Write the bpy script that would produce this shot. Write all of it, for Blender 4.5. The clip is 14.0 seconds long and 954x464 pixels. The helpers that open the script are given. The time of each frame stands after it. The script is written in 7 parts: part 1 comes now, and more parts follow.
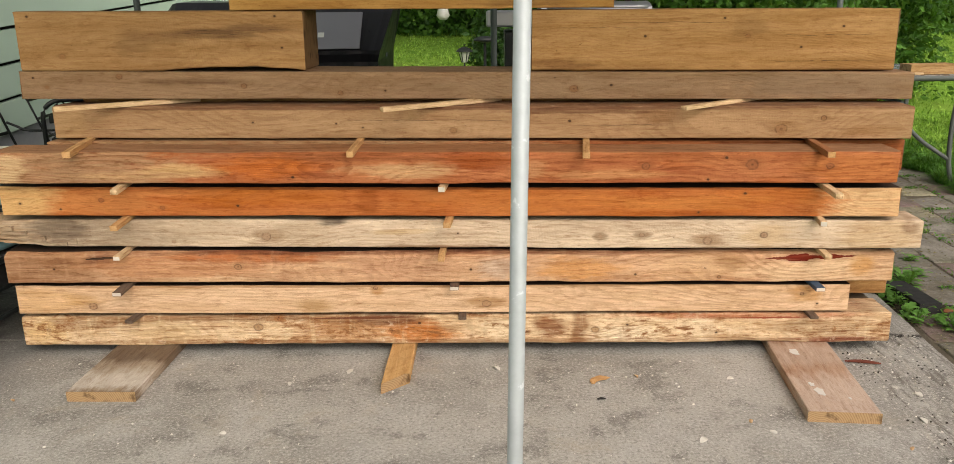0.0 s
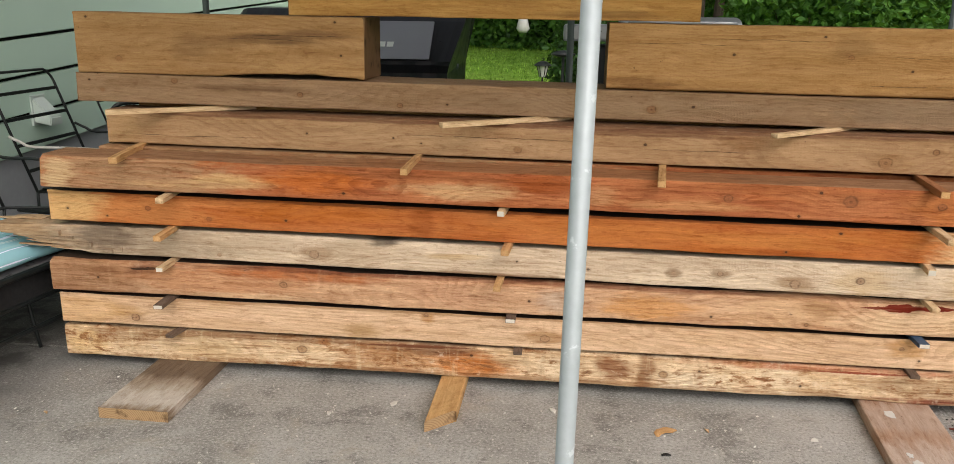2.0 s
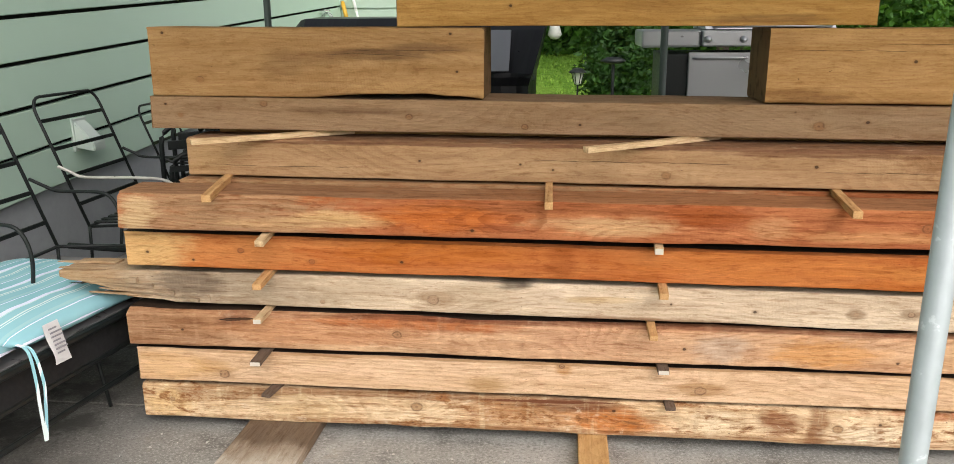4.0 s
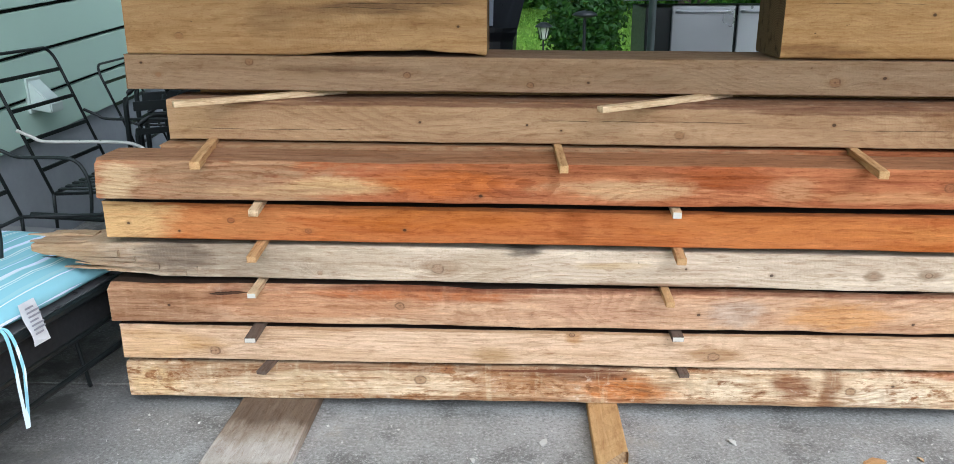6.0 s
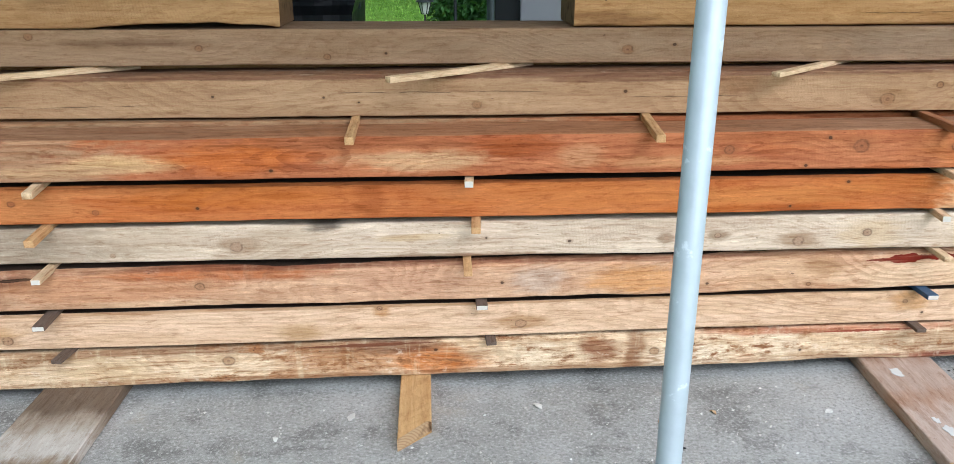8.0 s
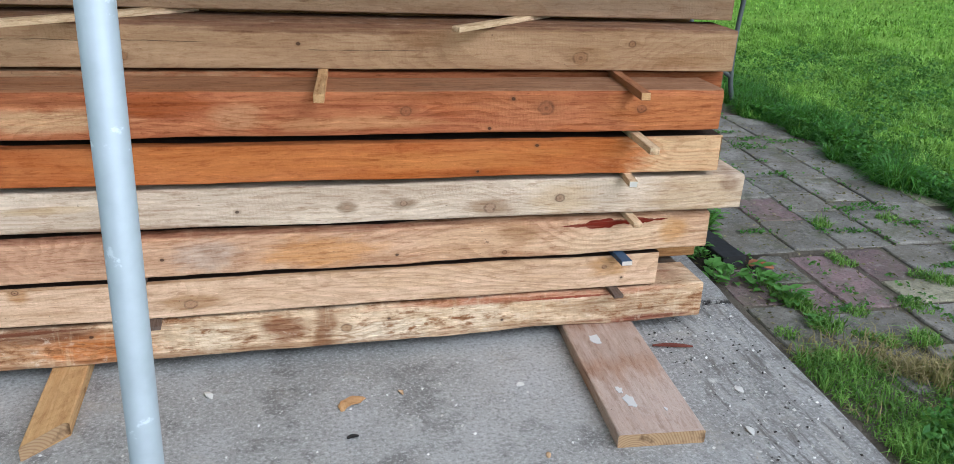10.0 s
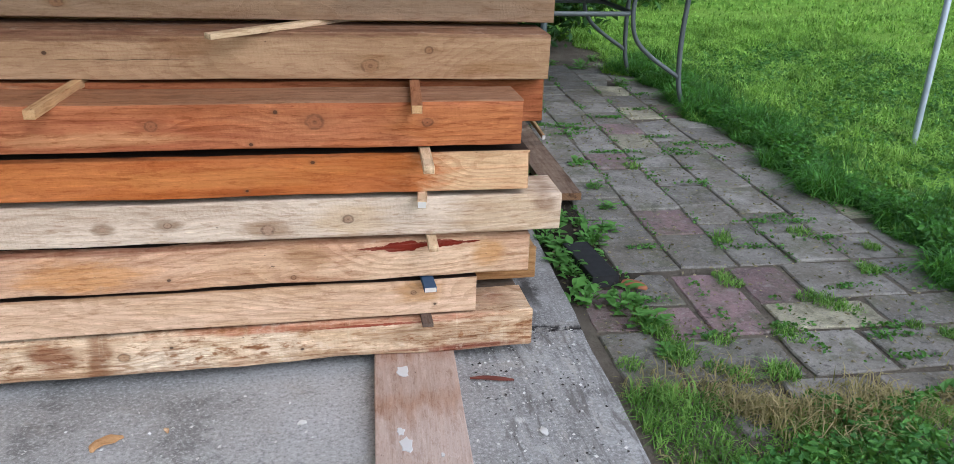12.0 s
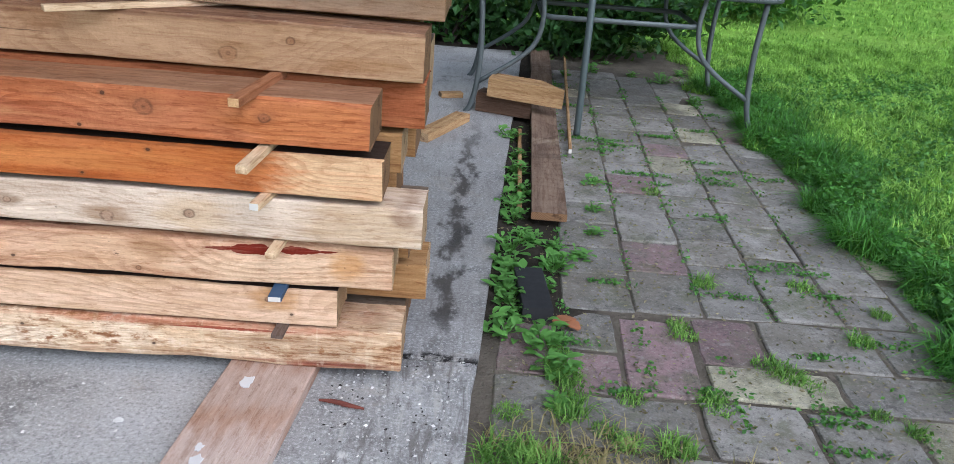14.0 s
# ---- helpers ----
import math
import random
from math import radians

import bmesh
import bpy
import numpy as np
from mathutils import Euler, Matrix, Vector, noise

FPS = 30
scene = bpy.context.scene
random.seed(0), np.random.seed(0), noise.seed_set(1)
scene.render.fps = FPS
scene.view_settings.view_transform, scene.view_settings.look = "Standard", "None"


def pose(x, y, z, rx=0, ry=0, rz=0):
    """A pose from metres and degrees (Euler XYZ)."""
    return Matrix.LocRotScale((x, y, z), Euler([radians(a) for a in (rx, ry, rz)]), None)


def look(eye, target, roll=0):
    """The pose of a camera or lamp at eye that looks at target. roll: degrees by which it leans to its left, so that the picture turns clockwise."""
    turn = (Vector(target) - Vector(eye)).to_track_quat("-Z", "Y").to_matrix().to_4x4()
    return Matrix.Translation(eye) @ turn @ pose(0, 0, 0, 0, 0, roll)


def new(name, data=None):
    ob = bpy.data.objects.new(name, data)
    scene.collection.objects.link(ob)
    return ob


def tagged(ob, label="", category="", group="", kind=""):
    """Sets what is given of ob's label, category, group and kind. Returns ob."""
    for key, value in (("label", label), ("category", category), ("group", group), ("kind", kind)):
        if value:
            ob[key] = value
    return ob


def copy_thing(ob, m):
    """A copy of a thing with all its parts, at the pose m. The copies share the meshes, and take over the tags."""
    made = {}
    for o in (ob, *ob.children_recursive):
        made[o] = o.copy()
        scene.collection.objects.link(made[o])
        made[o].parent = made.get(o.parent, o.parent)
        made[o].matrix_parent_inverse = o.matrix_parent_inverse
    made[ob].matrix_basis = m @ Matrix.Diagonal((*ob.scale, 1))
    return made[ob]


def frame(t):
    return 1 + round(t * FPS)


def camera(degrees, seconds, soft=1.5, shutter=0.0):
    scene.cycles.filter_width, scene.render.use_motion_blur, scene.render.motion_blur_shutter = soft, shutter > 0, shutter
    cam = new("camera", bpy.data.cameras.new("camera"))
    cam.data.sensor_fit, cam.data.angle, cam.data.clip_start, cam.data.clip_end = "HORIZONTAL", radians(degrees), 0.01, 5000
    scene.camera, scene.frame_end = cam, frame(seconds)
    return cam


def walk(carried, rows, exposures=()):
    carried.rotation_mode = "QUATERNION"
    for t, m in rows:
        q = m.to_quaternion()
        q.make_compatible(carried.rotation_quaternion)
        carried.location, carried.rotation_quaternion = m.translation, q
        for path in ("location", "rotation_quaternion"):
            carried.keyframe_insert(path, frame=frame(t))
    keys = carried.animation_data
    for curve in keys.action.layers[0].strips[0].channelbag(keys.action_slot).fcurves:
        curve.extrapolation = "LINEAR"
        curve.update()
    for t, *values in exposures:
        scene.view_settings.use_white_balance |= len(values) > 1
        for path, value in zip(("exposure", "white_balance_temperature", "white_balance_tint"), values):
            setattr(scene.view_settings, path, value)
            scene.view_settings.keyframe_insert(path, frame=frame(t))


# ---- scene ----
cam = camera(59.9, 14.0, soft=0.8)
PATH = [
    (0, (0.106, 0.218, 1.315), (0.069, 2.143, 0.772), -0.7),
    (0.5, (0.117, 0.22, 1.309), (0.091, 2.151, 0.788), 0.3),
    (1, (0.17, 0.28, 1.298), (0.07, 2.211, 0.787), 0.4),
    (1.5, (0.221, 0.351, 1.303), (0.004, 2.273, 0.794), 0.2),
    (2, (0.143, 0.456, 1.301), (-0.072, 2.377, 0.788), 0.7),
    (2.5, (-0.047, 0.532, 1.305), (-0.241, 2.459, 0.806), 0.4),
    (3, (-0.176, 0.596, 1.316), (-0.356, 2.525, 0.818), 0.2),
    (3.5, (-0.201, 0.76, 1.303), (-0.515, 2.674, 0.814), -0.9),
    (3.7, (-0.255, 0.774, 1.306), (-0.52, 2.695, 0.815), -0.5),
    (6, (-0.505, 0.897, 1.3), (-0.599, 2.803, 0.699), -0.4),
    (6.5, (-0.5, 0.888, 1.291), (-0.556, 2.794, 0.688), -0.3),
    (7, (-0.47, 0.887, 1.289), (-0.483, 2.782, 0.648), -0.2),
    (7.5, (-0.365, 0.893, 1.287), (-0.321, 2.786, 0.644), -0.8),
    (8, (-0.165, 0.907, 1.276), (-0.065, 2.795, 0.624), -0.6),
    (8.5, (-0.028, 0.903, 1.257), (0.152, 2.778, 0.587), -0.2),
    (9, (0.076, 1.002, 1.25), (0.47, 2.834, 0.553), 2.1),
    (9.2, (0.103, 1.046, 1.254), (0.564, 2.852, 0.528), 2.9),
    (11.3, (0.781, 1.087, 1.27), (1.245, 2.872, 0.496), 2.4),
    (11.5, (0.835, 1.121, 1.279), (1.289, 2.91, 0.507), 2.3),
    (12, (1.004, 1.132, 1.276), (1.389, 2.936, 0.503), 1.9),
    (12.5, (1.196, 1.065, 1.285), (1.342, 2.909, 0.524), 1.6),
    (13, (1.332, 1.098, 1.273), (1.439, 2.94, 0.501), 2.4),
    (13.5, (1.519, 1.199, 1.288), (1.641, 3.04, 0.516), 2.9),
    (14, (1.758, 1.281, 1.267), (1.784, 3.12, 0.481), 4.3),
]
EXPOSURES = [(0.0, 0.18, 7100, 14), (0.5, 0.16, 6700, 12), (1.0, 0.10, 6650, 12), (2.5, 0.06, 6600, 14), (3.0, 0.28, 6550, 12), (3.5, 0.34, 6650, 13), (6.0, 0.40, 5400, 9),
             (8.0, 0.42, 5350, 8), (8.5, 0.14, 5350, 9), (9.0, 0.10, 5300, 9), (11.5, 0.18, 5300, 14), (12.5, 0.10, 5350, 15), (13.5, 0.12, 5300, 15), (14.0, 0.34, 5250, 15)]
walk(cam, [(t, look(eye, target, roll)) for t, eye, target, roll in PATH], EXPOSURES)

# ---- world and light: soft overcast day ----
world = bpy.data.worlds.new("overcast_sky")
scene.world = world
world.use_nodes = True
wn = world.node_tree.nodes
sky = wn.new("ShaderNodeTexSky")
sky.sky_type = "NISHITA"
sky.sun_disc = False
sky.sun_elevation = radians(42)
sky.sun_rotation = radians(153)
sky.dust_density = 6.0
sky.air_density = 1.4
soft_sky = wn.new("ShaderNodeHueSaturation")
soft_sky.inputs["Saturation"].default_value = 0.35
world.node_tree.links.new(sky.outputs[0], soft_sky.inputs["Color"])
world.node_tree.links.new(soft_sky.outputs[0], wn["Background"].inputs["Color"])
wn["Background"].inputs["Strength"].default_value = 0.125
sun_data = bpy.data.lights.new("sun", "SUN")
sun_data.energy, sun_data.angle, sun_data.color = 1.15, radians(80), (1.0, 0.97, 0.92)
sun = new("sun", sun_data)
sun.matrix_world = look((3.5, -7.0, 6.5), (0, 0, 0))


# ---- node helper ----
class Nodes:
    """Builds a node material step by step."""

    def __init__(self, name):
        self.mat = bpy.data.materials.new(name)
        self.mat.use_nodes = True
        self.tree = self.mat.node_tree
        self.bsdf = self.tree.nodes["Principled BSDF"]
        self.obj = self.add("ShaderNodeTexCoord").outputs["Object"]

    def add(self, kind):
        return self.tree.nodes.new(kind)

    def put(self, socket, value):
        if isinstance(value, bpy.types.NodeSocket):
            self.tree.links.new(value, socket)
        elif isinstance(value, tuple) and len(value) == 3 and socket.type == "RGBA":
            socket.default_value = (*value, 1)
        else:
            socket.default_value = value

    def scaled(self, vec, scale, loc=(0, 0, 0), rot=(0, 0, 0)):
        n = self.add("ShaderNodeMapping")
        self.put(n.inputs["Vector"], vec)
        n.inputs["Location"].default_value, n.inputs["Rotation"].default_value, n.inputs["Scale"].default_value = loc, rot, scale
        return n.outputs[0]

    def noise(self, vec, scale=1.0, detail=4.0, rough=0.55, warp=0.0):
        n = self.add("ShaderNodeTexNoise")
        self.put(n.inputs["Vector"], vec)
        for key, v in (("Scale", scale), ("Detail", detail), ("Roughness", rough), ("Distortion", warp)):
            n.inputs[key].default_value = v
        return n.outputs["Fac"]

    def voronoi(self, vec, scale=1.0, feature="F1", out="Distance"):
        n = self.add("ShaderNodeTexVoronoi")
        n.feature = feature
        self.put(n.inputs["Vector"], vec)
        n.inputs["Scale"].default_value = scale
        return n.outputs[out]

    def math(self, op, a, b=0.0, c=0.0):
        n = self.add("ShaderNodeMath")
        n.operation = op
        for s, v in zip(n.inputs, (a, b, c)):
            self.put(s, v)
        return n.outputs[0]

    def range(self, v, a, b, c=0.0, d=1.0):
        n = self.add("ShaderNodeMapRange")
        n.interpolation_type = "SMOOTHSTEP"
        for s, x in zip(n.inputs, (v, a, b, c, d)):
            self.put(s, x)
        return n.outputs[0]

    def mix(self, fac, a, b, blend="MIX"):
        n = self.add("ShaderNodeMix")
        n.data_type, n.blend_type = "RGBA", blend
        self.put(n.inputs[0], fac)
        self.put(n.inputs[6], a)
        self.put(n.inputs[7], b)
        return n.outputs[2]

    def split(self, vec):
        n = self.add("ShaderNodeSeparateXYZ")
        self.put(n.inputs[0], vec)
        return n.outputs

    def join(self, x, y, z):
        n = self.add("ShaderNodeCombineXYZ")
        for s, v in zip(n.inputs, (x, y, z)):
            self.put(s, v)
        return n.outputs[0]

    def bump(self, height, strength=0.3, distance=0.002, normal=None):
        n = self.add("ShaderNodeBump")
        self.put(n.inputs["Height"], height)
        n.inputs["Strength"].default_value, n.inputs["Distance"].default_value = strength, distance
        if normal is not None:
            self.put(n.inputs["Normal"], normal)
        return n.outputs[0]

    def random(self):
        return self.add("ShaderNodeObjectInfo").outputs["Random"]

    def island(self):
        return self.add("ShaderNodeNewGeometry").outputs["Random Per Island"]

    def vary(self, color, amount, by, hue=0.0):
        n = self.add("ShaderNodeHueSaturation")
        self.put(n.inputs["Color"], color)
        self.put(n.inputs["Value"], self.range(by, 0, 1, 1 - amount, 1 + amount))
        if hue:
            self.put(n.inputs["Hue"], self.range(by, 0, 1, 0.5 - hue, 0.5 + hue))
        return n.outputs[0]

    def done(self, color, rough=0.7, normal=None, metal=0.0, spec=0.4):
        for key, v in (("Base Color", color), ("Roughness", rough), ("Metallic", metal), ("Specular IOR Level", spec)):
            self.put(self.bsdf.inputs[key], v)
        if normal is not None:
            self.put(self.bsdf.inputs["Normal"], normal)
        return self.mat


# ---- wood ----
def wood(name, pale, dark, seed=0.0, figure=0.35, patches=(), knots=(), saw=0.4, blotch=None, stain=0.5, cracks=(), bars=0.0, splits=(), grain=0.7, bark=0.0, rings=1.0):
    """Sawn timber: grain along x, growth figure, saw marks, stains (x, z, rx, rz, colour, amount), knots (x, z, r),
    drying cracks (x0, x1, z), torn splits (x0, x1, z, half height, colour)."""
    g = Nodes(name)
    co = g.scaled(g.obj, (1, 1, 1), (seed * 3.7, seed * 1.3, seed * 2.1))
    px, py, pz = g.split(g.obj)
    streak = g.noise(g.scaled(co, (1.5, 15, 17)), 1.4, 6, 0.62, 0.4)
    vein = g.noise(g.scaled(co, (4.0, 70, 78)), 1.0, 6, 0.68, 0.5)
    fibre = g.noise(g.scaled(co, (16, 300, 320)), 1.0, 4, 0.65)
    broad = g.noise(g.scaled(co, (1.3, 4, 7)), 1.3, 6, 0.62, 0.5)
    mottle = g.noise(g.scaled(co, (15, 40, 46)), 1.0, 7, 0.70, 0.3)
    wear = g.noise(g.scaled(co, (6, 9, 14)), 1.6, 7, 0.68, 0.5)
    lighter, darker = tuple(min(0.85, 1.2 * c) for c in pale), tuple(0.55 * c for c in dark)
    col = g.mix(g.math("MULTIPLY", g.range(streak, 0.34, 0.68), 0.75), pale, dark)
    # growth figure: nested flame lines, sharp on one side, parting round the knots
    bend = g.noise(g.scaled(co, (0.9, 1.2, 3.4)), 1.25, 1.6, 0.45, 0.35)
    phase = g.math("MULTIPLY_ADD", bend, 26.0 * rings, g.math("MULTIPLY", pz, 52.0 * rings))
    phase = g.math("ADD", phase, g.math("MULTIPLY_ADD", mottle, 0.55, g.math("MULTIPLY", wear, 0.8)))
    for x, z, r in knots:
        dx = g.math("DIVIDE", g.math("SUBTRACT", px, x), r * 6.0)
        dz = g.math("DIVIDE", g.math("SUBTRACT", pz, z), r * 2.2)
        d = g.math("ADD", g.math("MULTIPLY", dx, dx), g.math("MULTIPLY", dz, dz))
        phase = g.math("ADD", phase, g.math("DIVIDE", min(3.4, 260.0 * r), g.math("ADD", d, 1.0)))
    cycle = g.math("FRACT", phase)
    line = g.math("MULTIPLY", g.range(cycle, 0.30, 0.90), g.range(cycle, 1.0, 0.95))
    line = g.math("MULTIPLY", line, g.range(broad, 0.36, 0.60, 0.30, 1.0))
    col = g.mix(g.math("MULTIPLY", g.range(wear, 0.50, 0.66), 0.28), col, dark)
    col = g.mix(g.math("MULTIPLY", g.range(wear, 0.46, 0.32), 0.30), col, lighter)
    if blotch:
        col = g.mix(g.math("MULTIPLY", g.range(broad, 0.48, 0.66), stain), col, blotch)
    weave = g.math("MULTIPLY", g.range(vein, 0.34, 0.6, 0.78, 1.05), g.range(line, 0.0, 1.0, 1.03, 0.85))
    rag = g.math("MULTIPLY_ADD", streak, 1.8, g.math("MULTIPLY_ADD", wear, 0.9, -1.35))
    rag_z = g.math("MULTIPLY_ADD", wear, 1.3, -0.65)
    for x, z, rx, rz, c, amount in patches:
        dx = g.math("ADD", g.math("DIVIDE", g.math("SUBTRACT", px, x), rx), rag)
        dz = g.math("ADD", g.math("DIVIDE", g.math("SUBTRACT", pz, z), rz), rag_z)
        d = g.math("POWER", g.math("ADD", g.math("MULTIPLY", dx, dx), g.math("MULTIPLY", dz, dz)), 0.5)
        d = g.math("MULTIPLY_ADD", g.math("SUBTRACT", mottle, 0.5), 0.7, d)
        col = g.mix(g.math("MULTIPLY", g.math("MULTIPLY", g.range(d, 1.2, 0.45), amount), weave), col, c)
    if bars:
        # upright torn saw bands
        band = g.noise(g.scaled(co, (30, 3, 4)), 1.0, 4, 0.6, 0.2)
        col = g.mix(g.math("MULTIPLY", g.range(band, 0.54, 0.66), bars), col, lighter)
        col = g.mix(g.math("MULTIPLY", g.range(band, 0.45, 0.34), bars * 0.7), col, darker)
    if bark:
        rough_bark = g.noise(g.scaled(co, (15, 20, 30)), 1.0, 10, 0.72, 0.3)
        where = g.range(g.noise(g.scaled(co, (2.2, 3, 16)), 1.0, 6, 0.66), 0.46, 0.58, 0.1, 1.0)
        col = g.mix(g.math("MULTIPLY", g.math("MULTIPLY", g.range(rough_bark, 0.48, 0.60), where), bark), col, (0.30, 0.135, 0.055))
        col = g.mix(g.math("MULTIPLY", g.math("MULTIPLY", g.range(rough_bark, 0.60, 0.68), where), bark), col, (0.10, 0.04, 0.02))
        col = g.mix(g.math("MULTIPLY", g.range(rough_bark, 0.44, 0.35), 0.4 * bark), col, (0.84, 0.72, 0.56))
    col = g.mix(g.math("MULTIPLY", line, min(1.0, 1.25 * figure)), col, (0.62, 0.54, 0.48), "MULTIPLY")
    col = g.mix(g.math("MULTIPLY", g.range(vein, 0.52, 0.62), 0.8 * grain), col, (0.68, 0.58, 0.50), "MULTIPLY")
    col = g.mix(g.math("MULTIPLY", g.range(vein, 0.47, 0.36), 0.75 * grain), col, (1.20, 1.22, 1.24), "MULTIPLY")
    flake = g.noise(g.scaled(co, (15, 60, 105)), 1.0, 6, 0.66, 0.5)
    col = g.mix(g.math("MULTIPLY", g.range(flake, 0.565, 0.605), 0.75 * grain), col, (0.60, 0.47, 0.38), "MULTIPLY")
    col = g.mix(g.math("MULTIPLY", g.range(flake, 0.425, 0.39), 0.75 * grain), col, (1.28, 1.34, 1.36), "MULTIPLY")
    for x, z, r in knots:
        dx, dz = g.math("SUBTRACT", px, x), g.math("SUBTRACT", pz, z)
        ux, uz = g.math("DIVIDE", dx, r * 1.25), g.math("DIVIDE", dz, r)
        d = g.math("POWER", g.math("ADD", g.math("MULTIPLY", ux, ux), g.math("MULTIPLY", uz, uz)), 0.5)
        d = g.math("MULTIPLY_ADD", g.math("SUBTRACT", mottle, 0.5), 1.2, d)
        d = g.math("MULTIPLY_ADD", g.math("SUBTRACT", wear, 0.5), 1.5, d)
        if r < 0.0055:
            # pin knot
            col = g.mix(g.math("MULTIPLY", g.range(d, 2.4, 0.8), 0.35), col, (0.20, 0.10, 0.045))
            col = g.mix(g.math("MULTIPLY", g.range(d, 1.1, 0.6), 0.8), col, (0.035, 0.016, 0.010))
            continue
        hx, hz = g.math("DIVIDE", dx, r * 4.2), g.math("DIVIDE", dz, r * 2.1)
        h = g.math("POWER", g.math("ADD", g.math("MULTIPLY", hx, hx), g.math("MULTIPLY", hz, hz)), 0.5)
        h = g.math("MULTIPLY_ADD", g.math("SUBTRACT", wear, 0.5), 1.4, h)
        col = g.mix(g.math("MULTIPLY", g.range(h, 1.05, 0.15), 0.50), col, tuple(0.55 * c + 0.35 * q for c, q in zip(dark, (0.28, 0.15, 0.06))))
        heart = tuple(0.45 * c + 0.55 * q for c, q in zip(dark, (0.30, 0.14, 0.065)))
        col = g.mix(g.math("MULTIPLY", g.range(d, 1.08, 0.92), 0.75), col, heart)
        eye = g.range(g.math("SINE", g.math("MULTIPLY", d, 13.0)), 0.0, 1.0)
        col = g.mix(g.math("MULTIPLY", g.math("MULTIPLY", g.range(d, 1.3, 0.9), eye), 0.22), col, tuple(0.45 * c for c in heart))
        rim = g.range(g.math("ABSOLUTE", g.math("SUBTRACT", d, 1.02)), 0.34, 0.03)
        col = g.mix(g.math("MULTIPLY", rim, g.range(mottle, 0.38, 0.58, 0.05, 0.55)), col, (0.075, 0.034, 0.017))
        col = g.mix(g.math("MULTIPLY", g.range(d, 0.5, 0.1), g.range(mottle, 0.42, 0.60, 0.0, 0.6)), col, (0.07, 0.03, 0.015))
    height = g.math("MULTIPLY_ADD", fibre, 0.4, g.math("MULTIPLY_ADD", vein, 0.6, g.math("MULTIPLY_ADD", line, 0.3, g.math("MULTIPLY", wear, 0.6))))
    for x0, x1, z, hh, c in splits:
        u = g.math("DIVIDE", g.math("SUBTRACT", px, x0), x1 - x0)
        lens = g.math("MULTIPLY", g.math("MULTIPLY", u, g.math("SUBTRACT", 1.0, u)), 4.0 * hh)
        lens = g.math("MULTIPLY", lens, g.range(g.noise(g.scaled(co, (22, 3, 8)), 1.0, 5, 0.7), 0.3, 0.62, 0.45, 1.25))
        off = g.math("ABSOLUTE", g.math("SUBTRACT", pz, g.math("MULTIPLY_ADD", u, 0.006, z - 0.003)))
        m = g.math("GREATER_THAN", lens, off)
        col = g.mix(g.math("MULTIPLY", m, g.range(vein, 0.3, 0.5, 0.65, 1.0)), col, c)
        height = g.math("SUBTRACT", height, g.math("MULTIPLY", m, 0.7))
    for x0, x1, z in cracks:
        path = g.math("ADD", g.math("SUBTRACT", pz, z), g.math("MULTIPLY_ADD", g.noise(g.scaled(co, (3, 0, 0), (z * 50, 0, 0)), 1.0, 4, 0.6), 0.026, -0.013))
        thin = g.range(g.math("ABSOLUTE", path), 0.0015, 0.0004)
        span = g.math("MULTIPLY", g.range(px, x0, x0 + 0.08), g.range(px, x1, x1 - 0.08))
        m = g.math("MULTIPLY", g.math("MULTIPLY", thin, span), g.range(g.noise(g.scaled(co, (9, 0, 0)), 1.0, 3), 0.40, 0.55))
        col = g.mix(g.math("MULTIPLY", m, 0.75), col, (0.05, 0.026, 0.015))
        height = g.math("SUBTRACT", height, m)
    col = g.mix(g.math("MULTIPLY", g.range(fibre, 0.50, 0.70), 0.6 * grain), col, (0.62, 0.55, 0.50), "MULTIPLY")
    col = g.mix(g.math("MULTIPLY", g.range(mottle, 0.54, 0.66), 0.45), col, (0.62, 0.52, 0.45), "MULTIPLY")
    col = g.mix(g.math("MULTIPLY", g.range(g.noise(g.scaled(co, (46, 90, 90)), 1.0, 4, 0.6), 0.70, 0.74), 0.7), col, (0.06, 0.03, 0.016))
    fuzz = g.noise(g.scaled(co, (110, 160, 190)), 1.0, 4, 0.7)
    col = g.mix(g.math("MULTIPLY", g.range(fuzz, 0.53, 0.66), 0.4), col, (0.70, 0.62, 0.56), "MULTIPLY")
    # saw marks across the grain
    mark = g.math("SINE", g.math("ADD", g.math("MULTIPLY_ADD", px, 640.0, g.math("MULTIPLY", pz, 90.0)), g.math("MULTIPLY", wear, 18.0)))
    mark = g.math("MULTIPLY", g.range(mark, -0.2, 1.0), g.range(g.noise(g.scaled(co, (2.2, 6, 6)), 1.0, 6, 0.7), 0.44, 0.6))
    col = g.mix(g.math("MULTIPLY", mark, 0.10 * saw), col, tuple(0.65 * c for c in dark))
    height = g.math("MULTIPLY_ADD", mark, saw * 0.14, height)
    tone = g.add("ShaderNodeHueSaturation")
    tone.inputs["Saturation"].default_value, tone.inputs["Value"].default_value = 1.04, 1.0
    g.put(tone.inputs["Color"], col)
    return g.done(tone.outputs[0], g.range(streak, 0.3, 0.7, 0.74, 0.9), g.bump(height, 0.7, 0.003), 0.0, 0.2)


